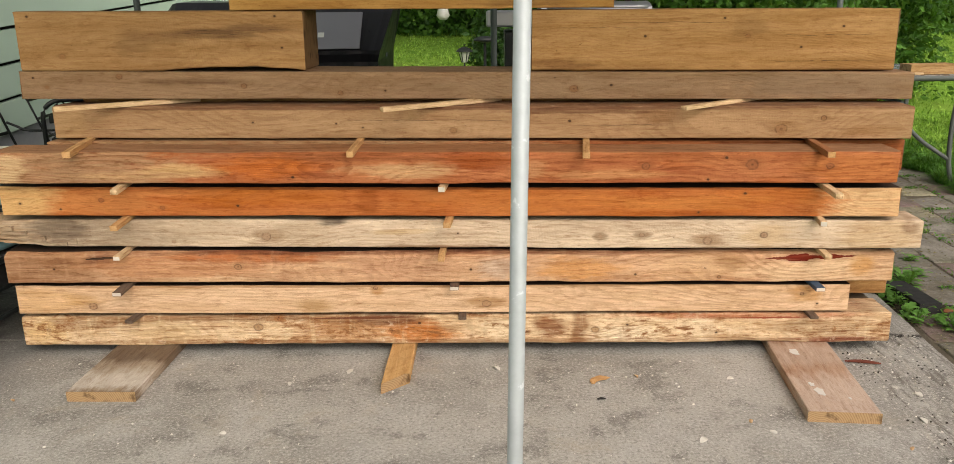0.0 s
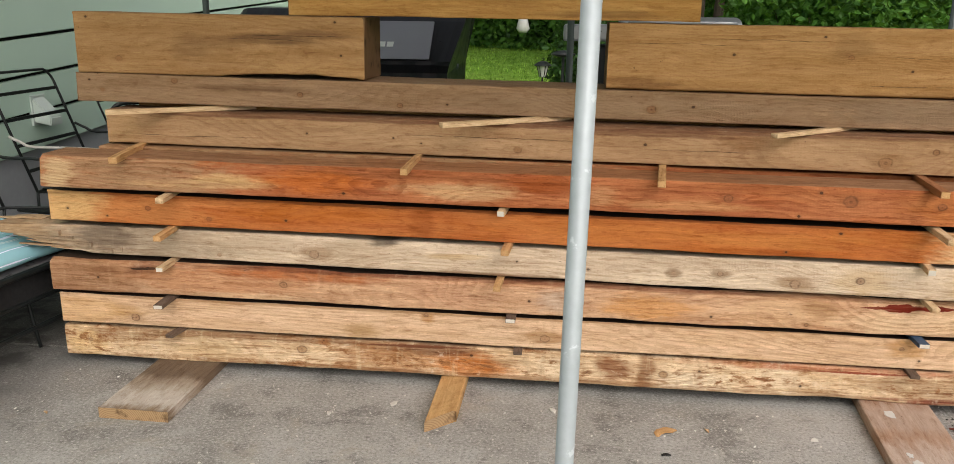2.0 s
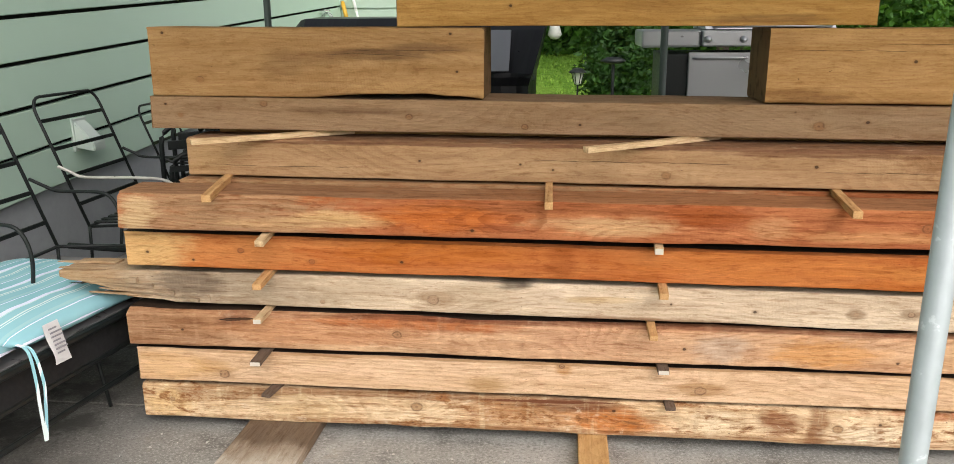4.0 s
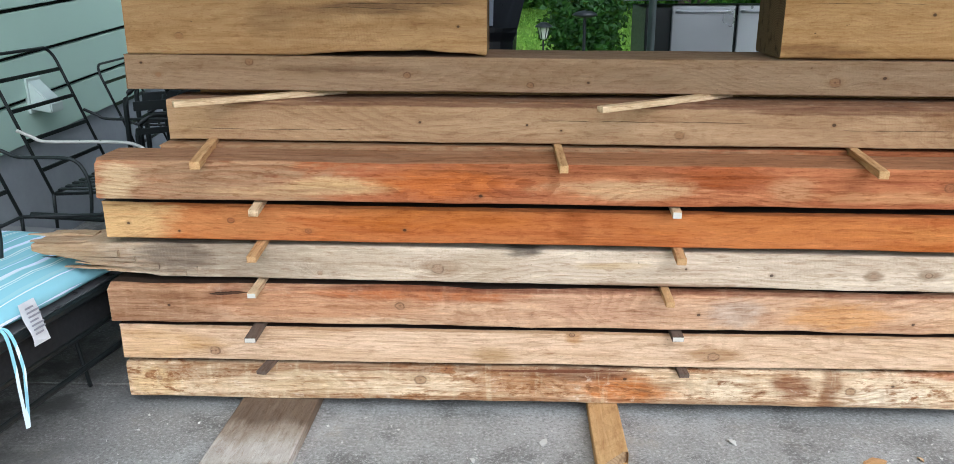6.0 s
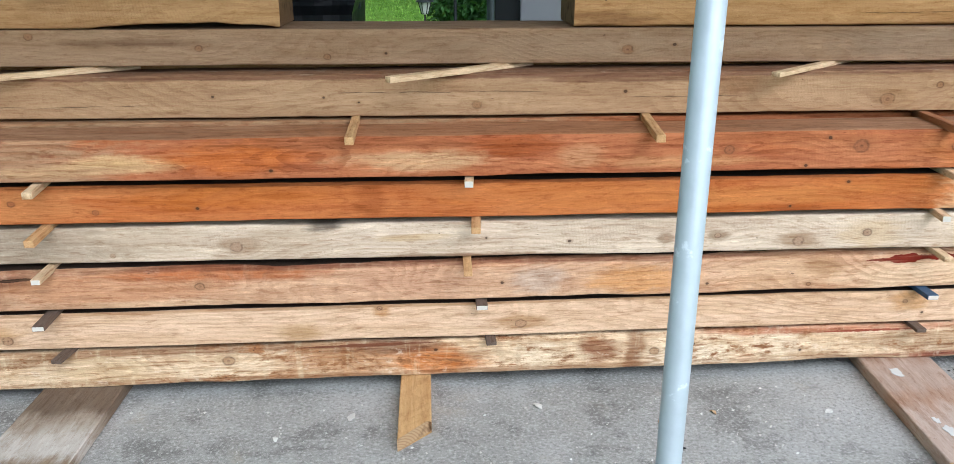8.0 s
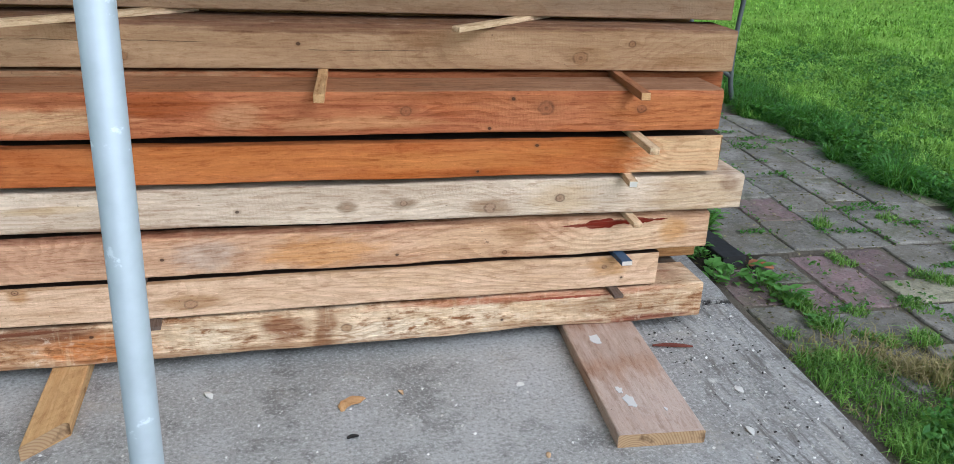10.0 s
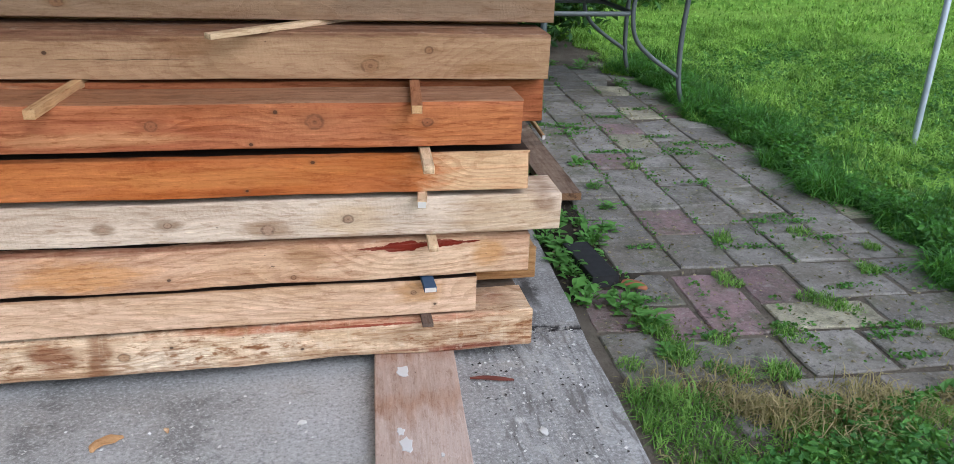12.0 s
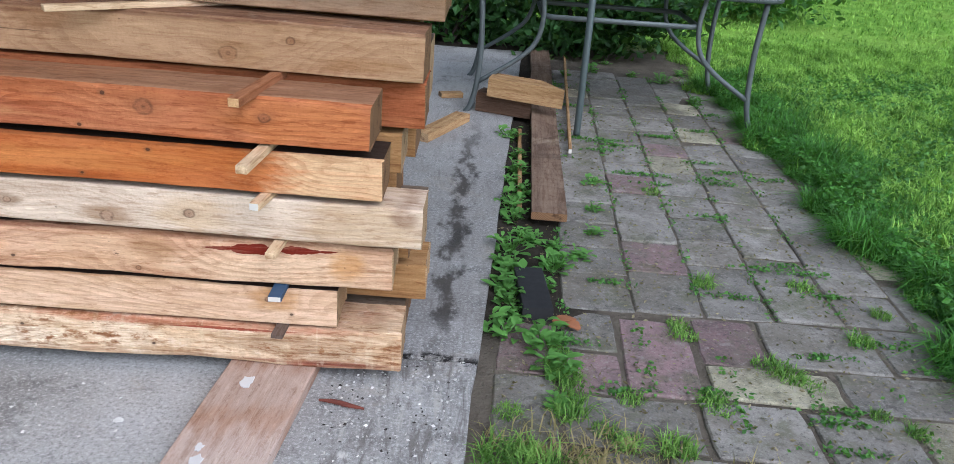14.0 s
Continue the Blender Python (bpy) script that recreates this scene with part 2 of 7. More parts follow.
def end_grain(name, pale, dark, seed=0.0):
    """Sawn ends: growth rings about a pith beyond the corner, with drying checks."""
    g = Nodes(name)
    px, py, pz = g.split(g.obj)
    warp = g.noise(g.scaled(g.obj, (8, 8, 8), (seed, seed, 0)), 1.0, 3)
    dy, dz = g.math("SUBTRACT", py, 0.05 + 0.02 * seed), g.math("ADD", pz, 0.03)
    d = g.math("POWER", g.math("ADD", g.math("MULTIPLY", dy, dy), g.math("MULTIPLY", dz, dz)), 0.5)
    rings = g.range(g.math("SINE", g.math("MULTIPLY_ADD", d, 900.0, g.math("MULTIPLY", warp, 14.0))), -0.4, 1.0)
    col = g.mix(g.math("MULTIPLY", rings, 0.55), pale, dark)
    col = g.mix(g.range(g.noise(g.scaled(g.obj, (30, 30, 30)), 1.0, 5), 0.5, 0.75), col, tuple(0.6 * c for c in dark))
    return g.done(col, 0.85, g.bump(g.noise(g.scaled(g.obj, (160, 160, 160)), 1.0, 3), 0.5, 0.002), 0.0, 0.2)


TAN, BROWN = (0.46, 0.28, 0.152), (0.32, 0.178, 0.088)
OCHRE, OCHRE_DARK = (0.465, 0.265, 0.115), (0.315, 0.16, 0.063)
YELLOW, HONEY = (0.75, 0.53, 0.345), (0.62, 0.395, 0.225)
ORANGE, RUST = (0.50, 0.165, 0.035), (0.33, 0.085, 0.018)
CREAM, GREY = (0.80, 0.63, 0.44), (0.27, 0.20, 0.135)
BARK, RED = (0.10, 0.045, 0.022), (0.17, 0.022, 0.012)
M_END = end_grain("end_grain_dark", (0.22, 0.125, 0.06), (0.11, 0.058, 0.028))
M_END_PALE = end_grain("end_grain_pale", (0.42, 0.28, 0.15), (0.25, 0.15, 0.075), 1.0)


def plain(name, color, rough=0.6, metal=0.0, amount=0.15, scale=40.0, bump=0.15, wear=None, wear_at=0.66):
    """Paint, plastic or metal with fine unevenness and, if given, worn spots."""
    g = Nodes(name)
    n = g.noise(g.obj, scale, 4, 0.6)
    big = g.noise(g.obj, scale * 0.12, 4, 0.6)
    col = g.vary(color, amount, g.math("MULTIPLY_ADD", big, 0.6, g.math("MULTIPLY", n, 0.4)))
    if wear:
        col = g.mix(g.range(g.noise(g.obj, scale * 0.5, 5, 0.7), wear_at, wear_at + 0.06), col, wear)
    return g.done(col, g.range(n, 0.2, 0.8, max(rough - 0.1, 0.05), min(rough + 0.1, 1)), g.bump(n, bump, 0.002), metal, 0.4)


def concrete():
    g = Nodes("worn_concrete")
    x, y, z = g.split(g.obj)
    big = g.noise(g.obj, 0.9, 7, 0.62, 0.4)
    mid = g.noise(g.obj, 5.0, 9, 0.72, 0.2)
    grain = g.noise(g.obj, 95.0, 5, 0.75)
    fine = g.noise(g.obj, 230.0, 3, 0.7)
    col = g.mix(g.range(big, 0.38, 0.62), (0.39, 0.378, 0.35), (0.275, 0.264, 0.243))
    col = g.mix(g.math("MULTIPLY", g.range(mid, 0.5, 0.62), 0.55), col, (0.43, 0.42, 0.40))
    col = g.mix(g.math("MULTIPLY", g.range(mid, 0.48, 0.37), 0.65), col, (0.135, 0.128, 0.118))
    col = g.mix(g.math("MULTIPLY", g.range(grain, 0.53, 0.61), 0.65), col, (0.55, 0.54, 0.51))
    col = g.mix(g.math("MULTIPLY", g.range(grain, 0.47, 0.39), 0.45), col, (0.09, 0.085, 0.076))
    col = g.mix(g.math("MULTIPLY", g.range(fine, 0.55, 0.7), 0.5), col, (0.62, 0.61, 0.58))
    # dried splashes and trodden sawdust
    dots = g.range(g.math("MULTIPLY_ADD", g.math("SUBTRACT", grain, 0.5), 0.12, g.voronoi(g.obj, 6.0)), 0.10, 0.05)
    some = g.range(g.noise(g.obj, 1.7, 3), 0.52, 0.6)
    col = g.mix(g.math("MULTIPLY", g.math("MULTIPLY", dots, some), g.range(mid, 0.4, 0.55, 0.1, 0.9)), col, (0.60, 0.58, 0.53))
    col = g.mix(g.math("MULTIPLY", g.range(g.noise(g.obj, 2.3, 8, 0.74, 0.5), 0.54, 0.66), 0.35), col, (0.40, 0.35, 0.27))
    # gouged, gritty strip along the slab's edge
    rake = g.noise(g.scaled(g.obj, (34, 5.0, 1), (0, 0, 0), (0, 0, 0.09)), 1.0, 8, 0.74, 0.5)
    strip = g.math("MULTIPLY", g.range(g.math("MULTIPLY_ADD", mid, 0.5, x), 1.60, 1.78), g.range(y, 3.5, 3.2, 0.35, 1.0))
    col = g.mix(g.math("MULTIPLY", strip, g.range(rake, 0.50, 0.62, 0.0, 0.7)), col, (0.12, 0.105, 0.09))
    col = g.mix(g.math("MULTIPLY", strip, g.range(rake, 0.46, 0.36, 0.0, 0.65)), col, (0.46, 0.43, 0.38))
    # damp dirt streak beside the stack and round the joint
    wig = g.math("MULTIPLY_ADD", mid, 0.26, -0.13)
    band = g.range(g.math("ABSOLUTE", g.math("ADD", g.math("SUBTRACT", x, g.math("MULTIPLY_ADD", y, 0.03, 1.59)), wig)), 0.06, 0.025)
    band = g.math("MULTIPLY", band, g.math("MULTIPLY", g.range(y, 3.35, 3.6), g.range(y, 6.2, 4.9)))
    col = g.mix(g.math("MULTIPLY", band, g.range(g.noise(g.scaled(g.obj, (16, 6, 6)), 1.0, 4, 0.6), 0.40, 0.58, 0.0, 0.92)), col, (0.02, 0.018, 0.016))
    jb = g.range(g.math("ABSOLUTE", g.math("ADD", g.math("SUBTRACT", y, 3.305), g.math("MULTIPLY", wig, 0.35))), 0.032, 0.012)
    jb = g.math("MULTIPLY", jb, g.range(x, 1.45, 1.6))
    col = g.mix(g.math("MULTIPLY", jb, g.range(g.noise(g.obj, 26, 6, 0.75), 0.44, 0.56)), col, (0.018, 0.016, 0.014))
    # towards the house wall: dirt and the furniture's shade, both put into the colour
    grime_shade = g.math("MULTIPLY", g.range(g.math("MULTIPLY_ADD", big, 1.4, x), -0.6, -1.3), g.range(mid, 0.38, 0.58, 0.5, 0.92))
    col = g.mix(g.math("MULTIPLY", grime_shade, g.range(y, 2.2, 3.0, 0.25, 1.0)), col, (0.055, 0.055, 0.048))
    # brown dirt on the slab beside the stack
    grime_shade = g.math("MULTIPLY", g.range(g.math("MULTIPLY_ADD", big, 0.5, x), 1.45, 1.6), g.math("MULTIPLY", g.range(y, 3.3, 3.7), g.range(y, 6.6, 5.2)))
    col = g.mix(g.math("MULTIPLY", grime_shade, g.range(mid, 0.38, 0.58, 0.1, 0.4)), col, (0.115, 0.098, 0.076))
    h = g.math("ADD", g.math("MULTIPLY", grain, 1.2), g.math("ADD", mid, g.math("MULTIPLY", fine, 0.5)))
    h = g.math("ADD", h, g.math("MULTIPLY", strip, g.math("MULTIPLY", rake, 1.5)))
    return g.done(col, g.range(mid, 0.3, 0.7, 0.74, 0.94), g.bump(h, 0.45, 0.003), 0, 0.3)


def paver_material(name, a, b, lichen=(0.30, 0.29, 0.25)):
    g = Nodes(name)
    r = g.random()
    at = g.math("MULTIPLY", r, 37.0)
    co = g.scaled(g.obj, (1, 1, 1))
    v = g.add("ShaderNodeVectorMath")
    v.operation = "ADD"
    g.put(v.inputs[0], co)
    g.put(v.inputs[1], g.join(at, at, 0.0))
    co = v.outputs[0]
    mid, fine = g.noise(co, 9.0, 6, 0.65, 0.3), g.noise(co, 180.0, 3, 0.6)
    col = g.mix(g.range(mid, 0.35, 0.65), a, b)
    col = g.mix(g.math("MULTIPLY", g.range(g.noise(co, 22.0, 5, 0.7), 0.55, 0.7), 0.55), col, lichen)
    col = g.mix(g.math("MULTIPLY", g.range(g.noise(co, 4.0, 5, 0.7), 0.52, 0.68), 0.55), col, (0.10, 0.095, 0.07))
    col = g.mix(g.math("MULTIPLY", g.range(fine, 0.52, 0.72), 0.5), col, tuple(1.6 * c for c in a))
    col = g.mix(g.math("MULTIPLY", g.range(fine, 0.42, 0.3), 0.5), col, tuple(0.35 * c for c in a))
    col = g.vary(col, 0.2, r)
    here = g.add("ShaderNodeNewGeometry").outputs["Position"]
    dirt = g.noise(here, 3.2, 9, 0.74, 0.4)
    grit = g.noise(here, 60.0, 6, 0.75)
    col = g.mix(g.math("MULTIPLY", g.range(dirt, 0.46, 0.60), 0.65), col, (0.155, 0.135, 0.102))
    col = g.mix(g.math("MULTIPLY", g.range(g.noise(here, 5.0, 8, 0.74), 0.51, 0.62), 0.6), col, (0.115, 0.115, 0.062))
    col = g.mix(g.math("MULTIPLY", g.range(g.noise(here, 11.0, 8, 0.76, 0.6), 0.55, 0.64), 0.55), col, (0.055, 0.05, 0.036))
    col = g.mix(g.math("MULTIPLY", g.range(g.noise(here, 7.0, 7, 0.74, 0.4), 0.58, 0.68), 0.5), col, (0.30, 0.285, 0.245))
    col = g.mix(g.math("MULTIPLY", g.range(grit, 0.55, 0.66), 0.55), col, (0.34, 0.32, 0.28))
    col = g.mix(g.math("MULTIPLY", g.range(grit, 0.45, 0.36), 0.6), col, (0.05, 0.046, 0.04))
    return g.done(col, 0.88, g.bump(g.math("MULTIPLY_ADD", mid, 2.0, fine), 0.6, 0.004), 0, 0.25)


def soil_material():
    g = Nodes("lawn_soil")
    x, y, z = g.split(g.obj)
    big, mid, fine = g.noise(g.obj, 0.5, 5, 0.6), g.noise(g.obj, 6.0, 6, 0.65), g.noise(g.obj, 90.0, 3, 0.7)
    green = g.mix(g.range(mid, 0.35, 0.65), (0.16, 0.32, 0.035), (0.25, 0.46, 0.065))
    green = g.mix(g.math("MULTIPLY", g.range(big, 0.45, 0.62), 0.5), green, (0.28, 0.42, 0.07))
    green = g.mix(g.math("MULTIPLY", g.range(fine, 0.5, 0.68), 0.65), green, (0.035, 0.085, 0.012))
    earth = g.mix(g.range(mid, 0.3, 0.7), (0.10, 0.085, 0.064), (0.17, 0.145, 0.108))
    wet = g.math("MULTIPLY", g.range(g.math("MULTIPLY_ADD", mid, 0.3, y), 3.5, 3.75), g.range(g.math("MULTIPLY_ADD", mid, 0.2, x), 2.42, 2.2))
    earth = g.mix(g.math("MULTIPLY", wet, 0.85), earth, (0.03, 0.025, 0.018))
    wob = g.math("MULTIPLY_ADD", mid, 0.5, -0.25)
    lawn = g.math("MAXIMUM", g.math("MAXIMUM", g.range(g.math("ADD", y, wob), 2.5, 2.0), g.range(g.math("ADD", x, wob), 3.45, 3.8)), g.range(g.math("ADD", y, wob), 8.2, 8.8))
    col = g.mix(lawn, earth, green)
    return g.done(col, 0.95, g.bump(g.math("ADD", mid, fine), 0.8, 0.02), 0, 0.1)


def leaf_material(name, a, b, rough=0.55, clump=0.0):
    g = Nodes(name)
    r = g.island()
    here = g.add("ShaderNodeNewGeometry").outputs["Position"]
    col = g.mix(r, a, b)
    col = g.vary(col, 0.4, g.noise(here, 2.2, 6, 0.7))
    if clump:
        tuft = g.noise(here, 6.5, 6, 0.72, 0.5)
        col = g.mix(g.math("MULTIPLY", g.range(tuft, 0.50, 0.36), clump), col, tuple(0.45 * c for c in a))
        col = g.mix(g.math("MULTIPLY", g.range(tuft, 0.50, 0.64), clump), col, tuple(min(0.8, 1.25 * c) for c in b))
        straw = g.noise(here, 1.3, 7, 0.7, 0.6)
        col = g.mix(g.math("MULTIPLY", g.range(straw, 0.60, 0.70), 0.5 * clump), col, (0.40, 0.33, 0.15))
    m = g.done(col, rough, None, 0, 0.3)
    g.bsdf.inputs["Transmission Weight"].default_value = 0.0
    tl = g.add("ShaderNodeBsdfTranslucent")
    g.put(tl.inputs["Color"], g.mix(0.5, col, (0.25, 0.42, 0.03)))
    ms = g.add("ShaderNodeMixShader")
    ms.inputs[0].default_value = 0.3
    g.tree.links.new(g.bsdf.outputs[0], ms.inputs[1])
    g.tree.links.new(tl.outputs[0], ms.inputs[2])
    g.tree.links.new(ms.outputs[0], g.tree.nodes["Material Output"].inputs["Surface"])
    return m


M_CONCRETE = concrete()
M_SOIL = soil_material()
M_GRASS = leaf_material("grass_blades", (0.085, 0.235, 0.018), (0.42, 0.68, 0.11), 0.55, 0.8)
M_TUFT = leaf_material("rough_grass", (0.05, 0.15, 0.018), (0.28, 0.47, 0.09), 0.6, 0.5)
M_LUSH = leaf_material("lush_border", (0.022, 0.085, 0.012), (0.11, 0.30, 0.04), 0.5, 0.4)
M_DRY = leaf_material("dry_grass", (0.42, 0.33, 0.17), (0.30, 0.25, 0.10), 0.8)
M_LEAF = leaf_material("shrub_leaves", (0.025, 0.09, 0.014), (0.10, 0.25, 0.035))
# Dark green that also carries the deep shadow inside hedges and bushes
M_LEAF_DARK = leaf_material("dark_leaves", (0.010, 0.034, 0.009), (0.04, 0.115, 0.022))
M_WEED = leaf_material("weed_leaves", (0.035, 0.115, 0.022), (0.135, 0.31, 0.06))
M_TRUNK = plain("tree_bark", (0.055, 0.042, 0.03), 0.95, 0, 0.4, 25, 0.9)
M_PAVER = paver_material("grey_paver", (0.255, 0.238, 0.205), (0.17, 0.158, 0.134))
M_PAVER_RED = paver_material("red_paver", (0.235, 0.155, 0.150), (0.175, 0.125, 0.120))
M_PAVER_YELLOW = paver_material("buff_paver", (0.40, 0.37, 0.25), (0.30, 0.275, 0.19))
M_STEEL = plain("galvanized_steel", (0.44, 0.49, 0.52), 0.55, 0.25, 0.25, 35, 0.08, (0.62, 0.67, 0.70), 0.60)
M_POST = plain("weathered_grey_post", (0.075, 0.095, 0.09), 0.5, 0.2, 0.2, 50, 0.1)
M_IRON = plain("black_painted_iron", (0.012, 0.015, 0.015), 0.45, 0.0, 0.3, 60, 0.1, (0.10, 0.10, 0.095), 0.70)
M_BARE = plain("worn_white_arm", (0.55, 0.53, 0.49), 0.5, 0.2, 0.25, 80, 0.2, (0.04, 0.04, 0.04), 0.60)
M_TABLE = plain("grey_powder_coat", (0.11, 0.125, 0.12), 0.5, 0.2, 0.2, 60, 0.1)
M_STAINLESS = plain("brushed_stainless", (0.46, 0.47, 0.49), 0.33, 0.7, 0.06, 3, 0.0)
M_COVER = plain("black_vinyl_cover", (0.012, 0.012, 0.016), 0.36, 0.0, 0.15, 9, 0.15)
M_WHITE = plain("white_plastic", (0.75, 0.76, 0.75), 0.5, 0, 0.06, 30, 0.05)
M_FOUNDATION = plain("parged_foundation", (0.33, 0.35, 0.37), 0.9, 0, 0.2, 22, 0.5)


# ---- mesh helpers ----
def mesh_of(bm, name, mats, smooth=False):
    bmesh.ops.recalc_face_normals(bm, faces=bm.faces)
    me = bpy.data.meshes.new(name)
    bm.to_mesh(me)
    bm.free()
    for m in mats if isinstance(mats, (list, tuple)) else [mats]:
        me.materials.append(m)
    if smooth:
        me.shade_smooth()
    return me


def part(name, bm, material, parent, label="", smooth=False):
    ob = new(name, mesh_of(bm, name, material, smooth))
    ob.parent = parent
    return tagged(ob, label)


def empty(name, label, category, group="", at=(0, 0, 0), turn=0.0, kind=""):
    ob = new(name)
    ob.empty_display_size = 0.05
    ob.matrix_basis = pose(*at, 0, 0, turn)
    return tagged(ob, label, category, group, kind)


def box(bm, x0, x1, y0, y1, z0, z1, bevel=0.0, m=None):
    r = bmesh.ops.create_cube(bm, size=1.0)
    vs = r["verts"]
    for v in vs:
        v.co = Vector((x0 + (v.co.x + 0.5) * (x1 - x0), y0 + (v.co.y + 0.5) * (y1 - y0), z0 + (v.co.z + 0.5) * (z1 - z0)))
    if bevel:
        es = list({e for v in vs for e in v.link_edges})
        out = bmesh.ops.bevel(bm, geom=es, offset=bevel, segments=2, affect="EDGES", profile=0.5)
        vs = list({v for f in out["faces"] for v in f.verts} | {v for v in vs if v.is_valid})
    if m is not None:
        for v in vs:
            v.co = m @ v.co
    return bm


def tube(bm, points, r, sides=8, closed=False):
    """A bent tube along points."""
    pts = [Vector(p) for p in points]
    n = len(pts)
    rings = []
    up = Vector((0.123, 0.456, 0.88)).normalized()
    for i, p in enumerate(pts):
        a = pts[(i - 1) % n] if closed or i else p
        b = pts[(i + 1) % n] if closed or i < n - 1 else p
        d = (b - a).normalized()
        s = d.cross(up)
        s = s.normalized() if s.length > 1e-4 else Vector((1, 0, 0))
        w = d.cross(s).normalized()
        rr = r[i] if isinstance(r, (list, tuple)) else r
        rings.append([bm.verts.new(p + rr * (math.cos(t) * s + math.sin(t) * w)) for t in (2 * math.pi * k / sides for k in range(sides))])
    for i in range(n if closed else n - 1):
        a, b = rings[i], rings[(i + 1) % n]
        for k in range(sides):
            bm.faces.new((a[k], a[(k + 1) % sides], b[(k + 1) % sides], b[k]))
    if not closed:
        bm.faces.new(rings[0][::-1])
        bm.faces.new(rings[-1])
    return bm


def curve_points(ctrl, steps=6):
    """A smooth line through control points."""
    c = [Vector(p) for p in ctrl]
    c = [2 * c[0] - c[1]] + c + [2 * c[-1] - c[-2]]
    out = []
    for i in range(1, len(c) - 2):
        for k in range(steps):
            t = k / steps
            out.append(0.5 * (2 * c[i] + (c[i + 1] - c[i - 1]) * t + (2 * c[i - 1] - 5 * c[i] + 4 * c[i + 1] - c[i + 2]) * t * t
                              + (3 * c[i] - c[i - 1] - 3 * c[i + 1] + c[i + 2]) * t ** 3))
    return out + [c[-2]]


def lathe(bm, profile, sides=20, center=(0, 0, 0)):
    rings = [[bm.verts.new((center[0] + r * math.cos(2 * math.pi * k / sides), center[1] + r * math.sin(2 * math.pi * k / sides), center[2] + z))
              for k in range(sides)] for r, z in profile]
    for a, b in zip(rings, rings[1:]):
        for k in range(sides):
            bm.faces.new((a[k], a[(k + 1) % sides], b[(k + 1) % sides], b[k]))
    bm.faces.new(rings[0][::-1])
    bm.faces.new(rings[-1])
    return bm


def timber_mesh(name, length, depth, hl, hr, mats, seed, drop=0.0, wane=(0.004, 0.004, 0.004, 0.004), wave=0.003, left=None, step=0.035, rough_end=0.004, bow=0.0, shaded_top=False):
    """A rough-sawn timber along x, its front face at y=0; hl, hr: heights of its ends; wane: rounding of the corners
    front-bottom, back-bottom, back-top, front-top; left(x) gives extra (bottom, top) cut at the left end."""
    n = max(3, int(length / step))
    verts, faces = [], []
    arc = 4
    for i in range(n + 1):
        u = i / n
        x = u * length
        h = hl + (hr - hl) * u
        base = drop * u + bow * math.sin(math.pi * u)
        cut0, cut1 = left(x) if left else (0.0, 0.0)

        def wob(k, f=3.0):
            return noise.noise((x * f + seed * 7.3, k * 5.1, seed))
        y0, y1 = wave * wob(1) + 0.25 * wave * wob(5, 14.0), depth + wave * wob(2)
        z0, z1 = base + wave * (0.5 * wob(3) + 0.35 * wob(6, 11.0)) + cut0, base + h + wave * (0.5 * wob(4) + 0.35 * wob(7, 11.0)) - cut1
        rs = [max(0.0025, w * (1.0 + 0.9 * wob(10 + k, 2.2) + 0.35 * wob(20 + k, 9.0))) for k, w in enumerate(wane)]
        rs = [min(r, 0.45 * (z1 - z0), 0.45 * depth) for r in rs]
        for k, (cy, cz, sy, sz, a0) in enumerate(((y0, z0, 1, 1, 180), (y1, z0, -1, 1, 270), (y1, z1, -1, -1, 0), (y0, z1, 1, -1, 90))):
            r = rs[k]
            for j in range(arc):
                a = radians(a0 + 90 * j / (arc - 1))
                jx = rough_end * noise.noise((k * 3 + j, seed * 2.7, i * 0.01)) if i in (0, n) else 0.0
                verts.append((x + jx, cy + sy * r + r * math.cos(a), cz + sz * r + r * math.sin(a)))
    m = 4 * arc
    for i in range(n):
        for k in range(m):
            a, b = i * m + k, i * m + (k + 1) % m
            faces.append((a, a + m, b + m, b))
    faces.append(tuple(range(m)))
    faces.append(tuple(range(n * m + m - 1, n * m - 1, -1)))
    me = bpy.data.meshes.new(name)
    me.from_pydata(verts, [], faces)
    for mt in mats:
        me.materials.append(mt)
    idx = [0] * len(faces)
    idx[-1] = idx[-2] = 1
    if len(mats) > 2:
        # dark gap shade as colour on the underside, back and, where asked for, top
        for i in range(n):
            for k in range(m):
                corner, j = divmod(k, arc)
                if (corner == 0 and j == 3) or corner == 1 or (shaded_top and corner == 2):
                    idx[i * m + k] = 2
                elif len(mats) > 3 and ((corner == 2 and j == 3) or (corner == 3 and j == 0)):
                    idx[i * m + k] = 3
    me.polygons.foreach_set("material_index", idx)
    me.update()
    return me


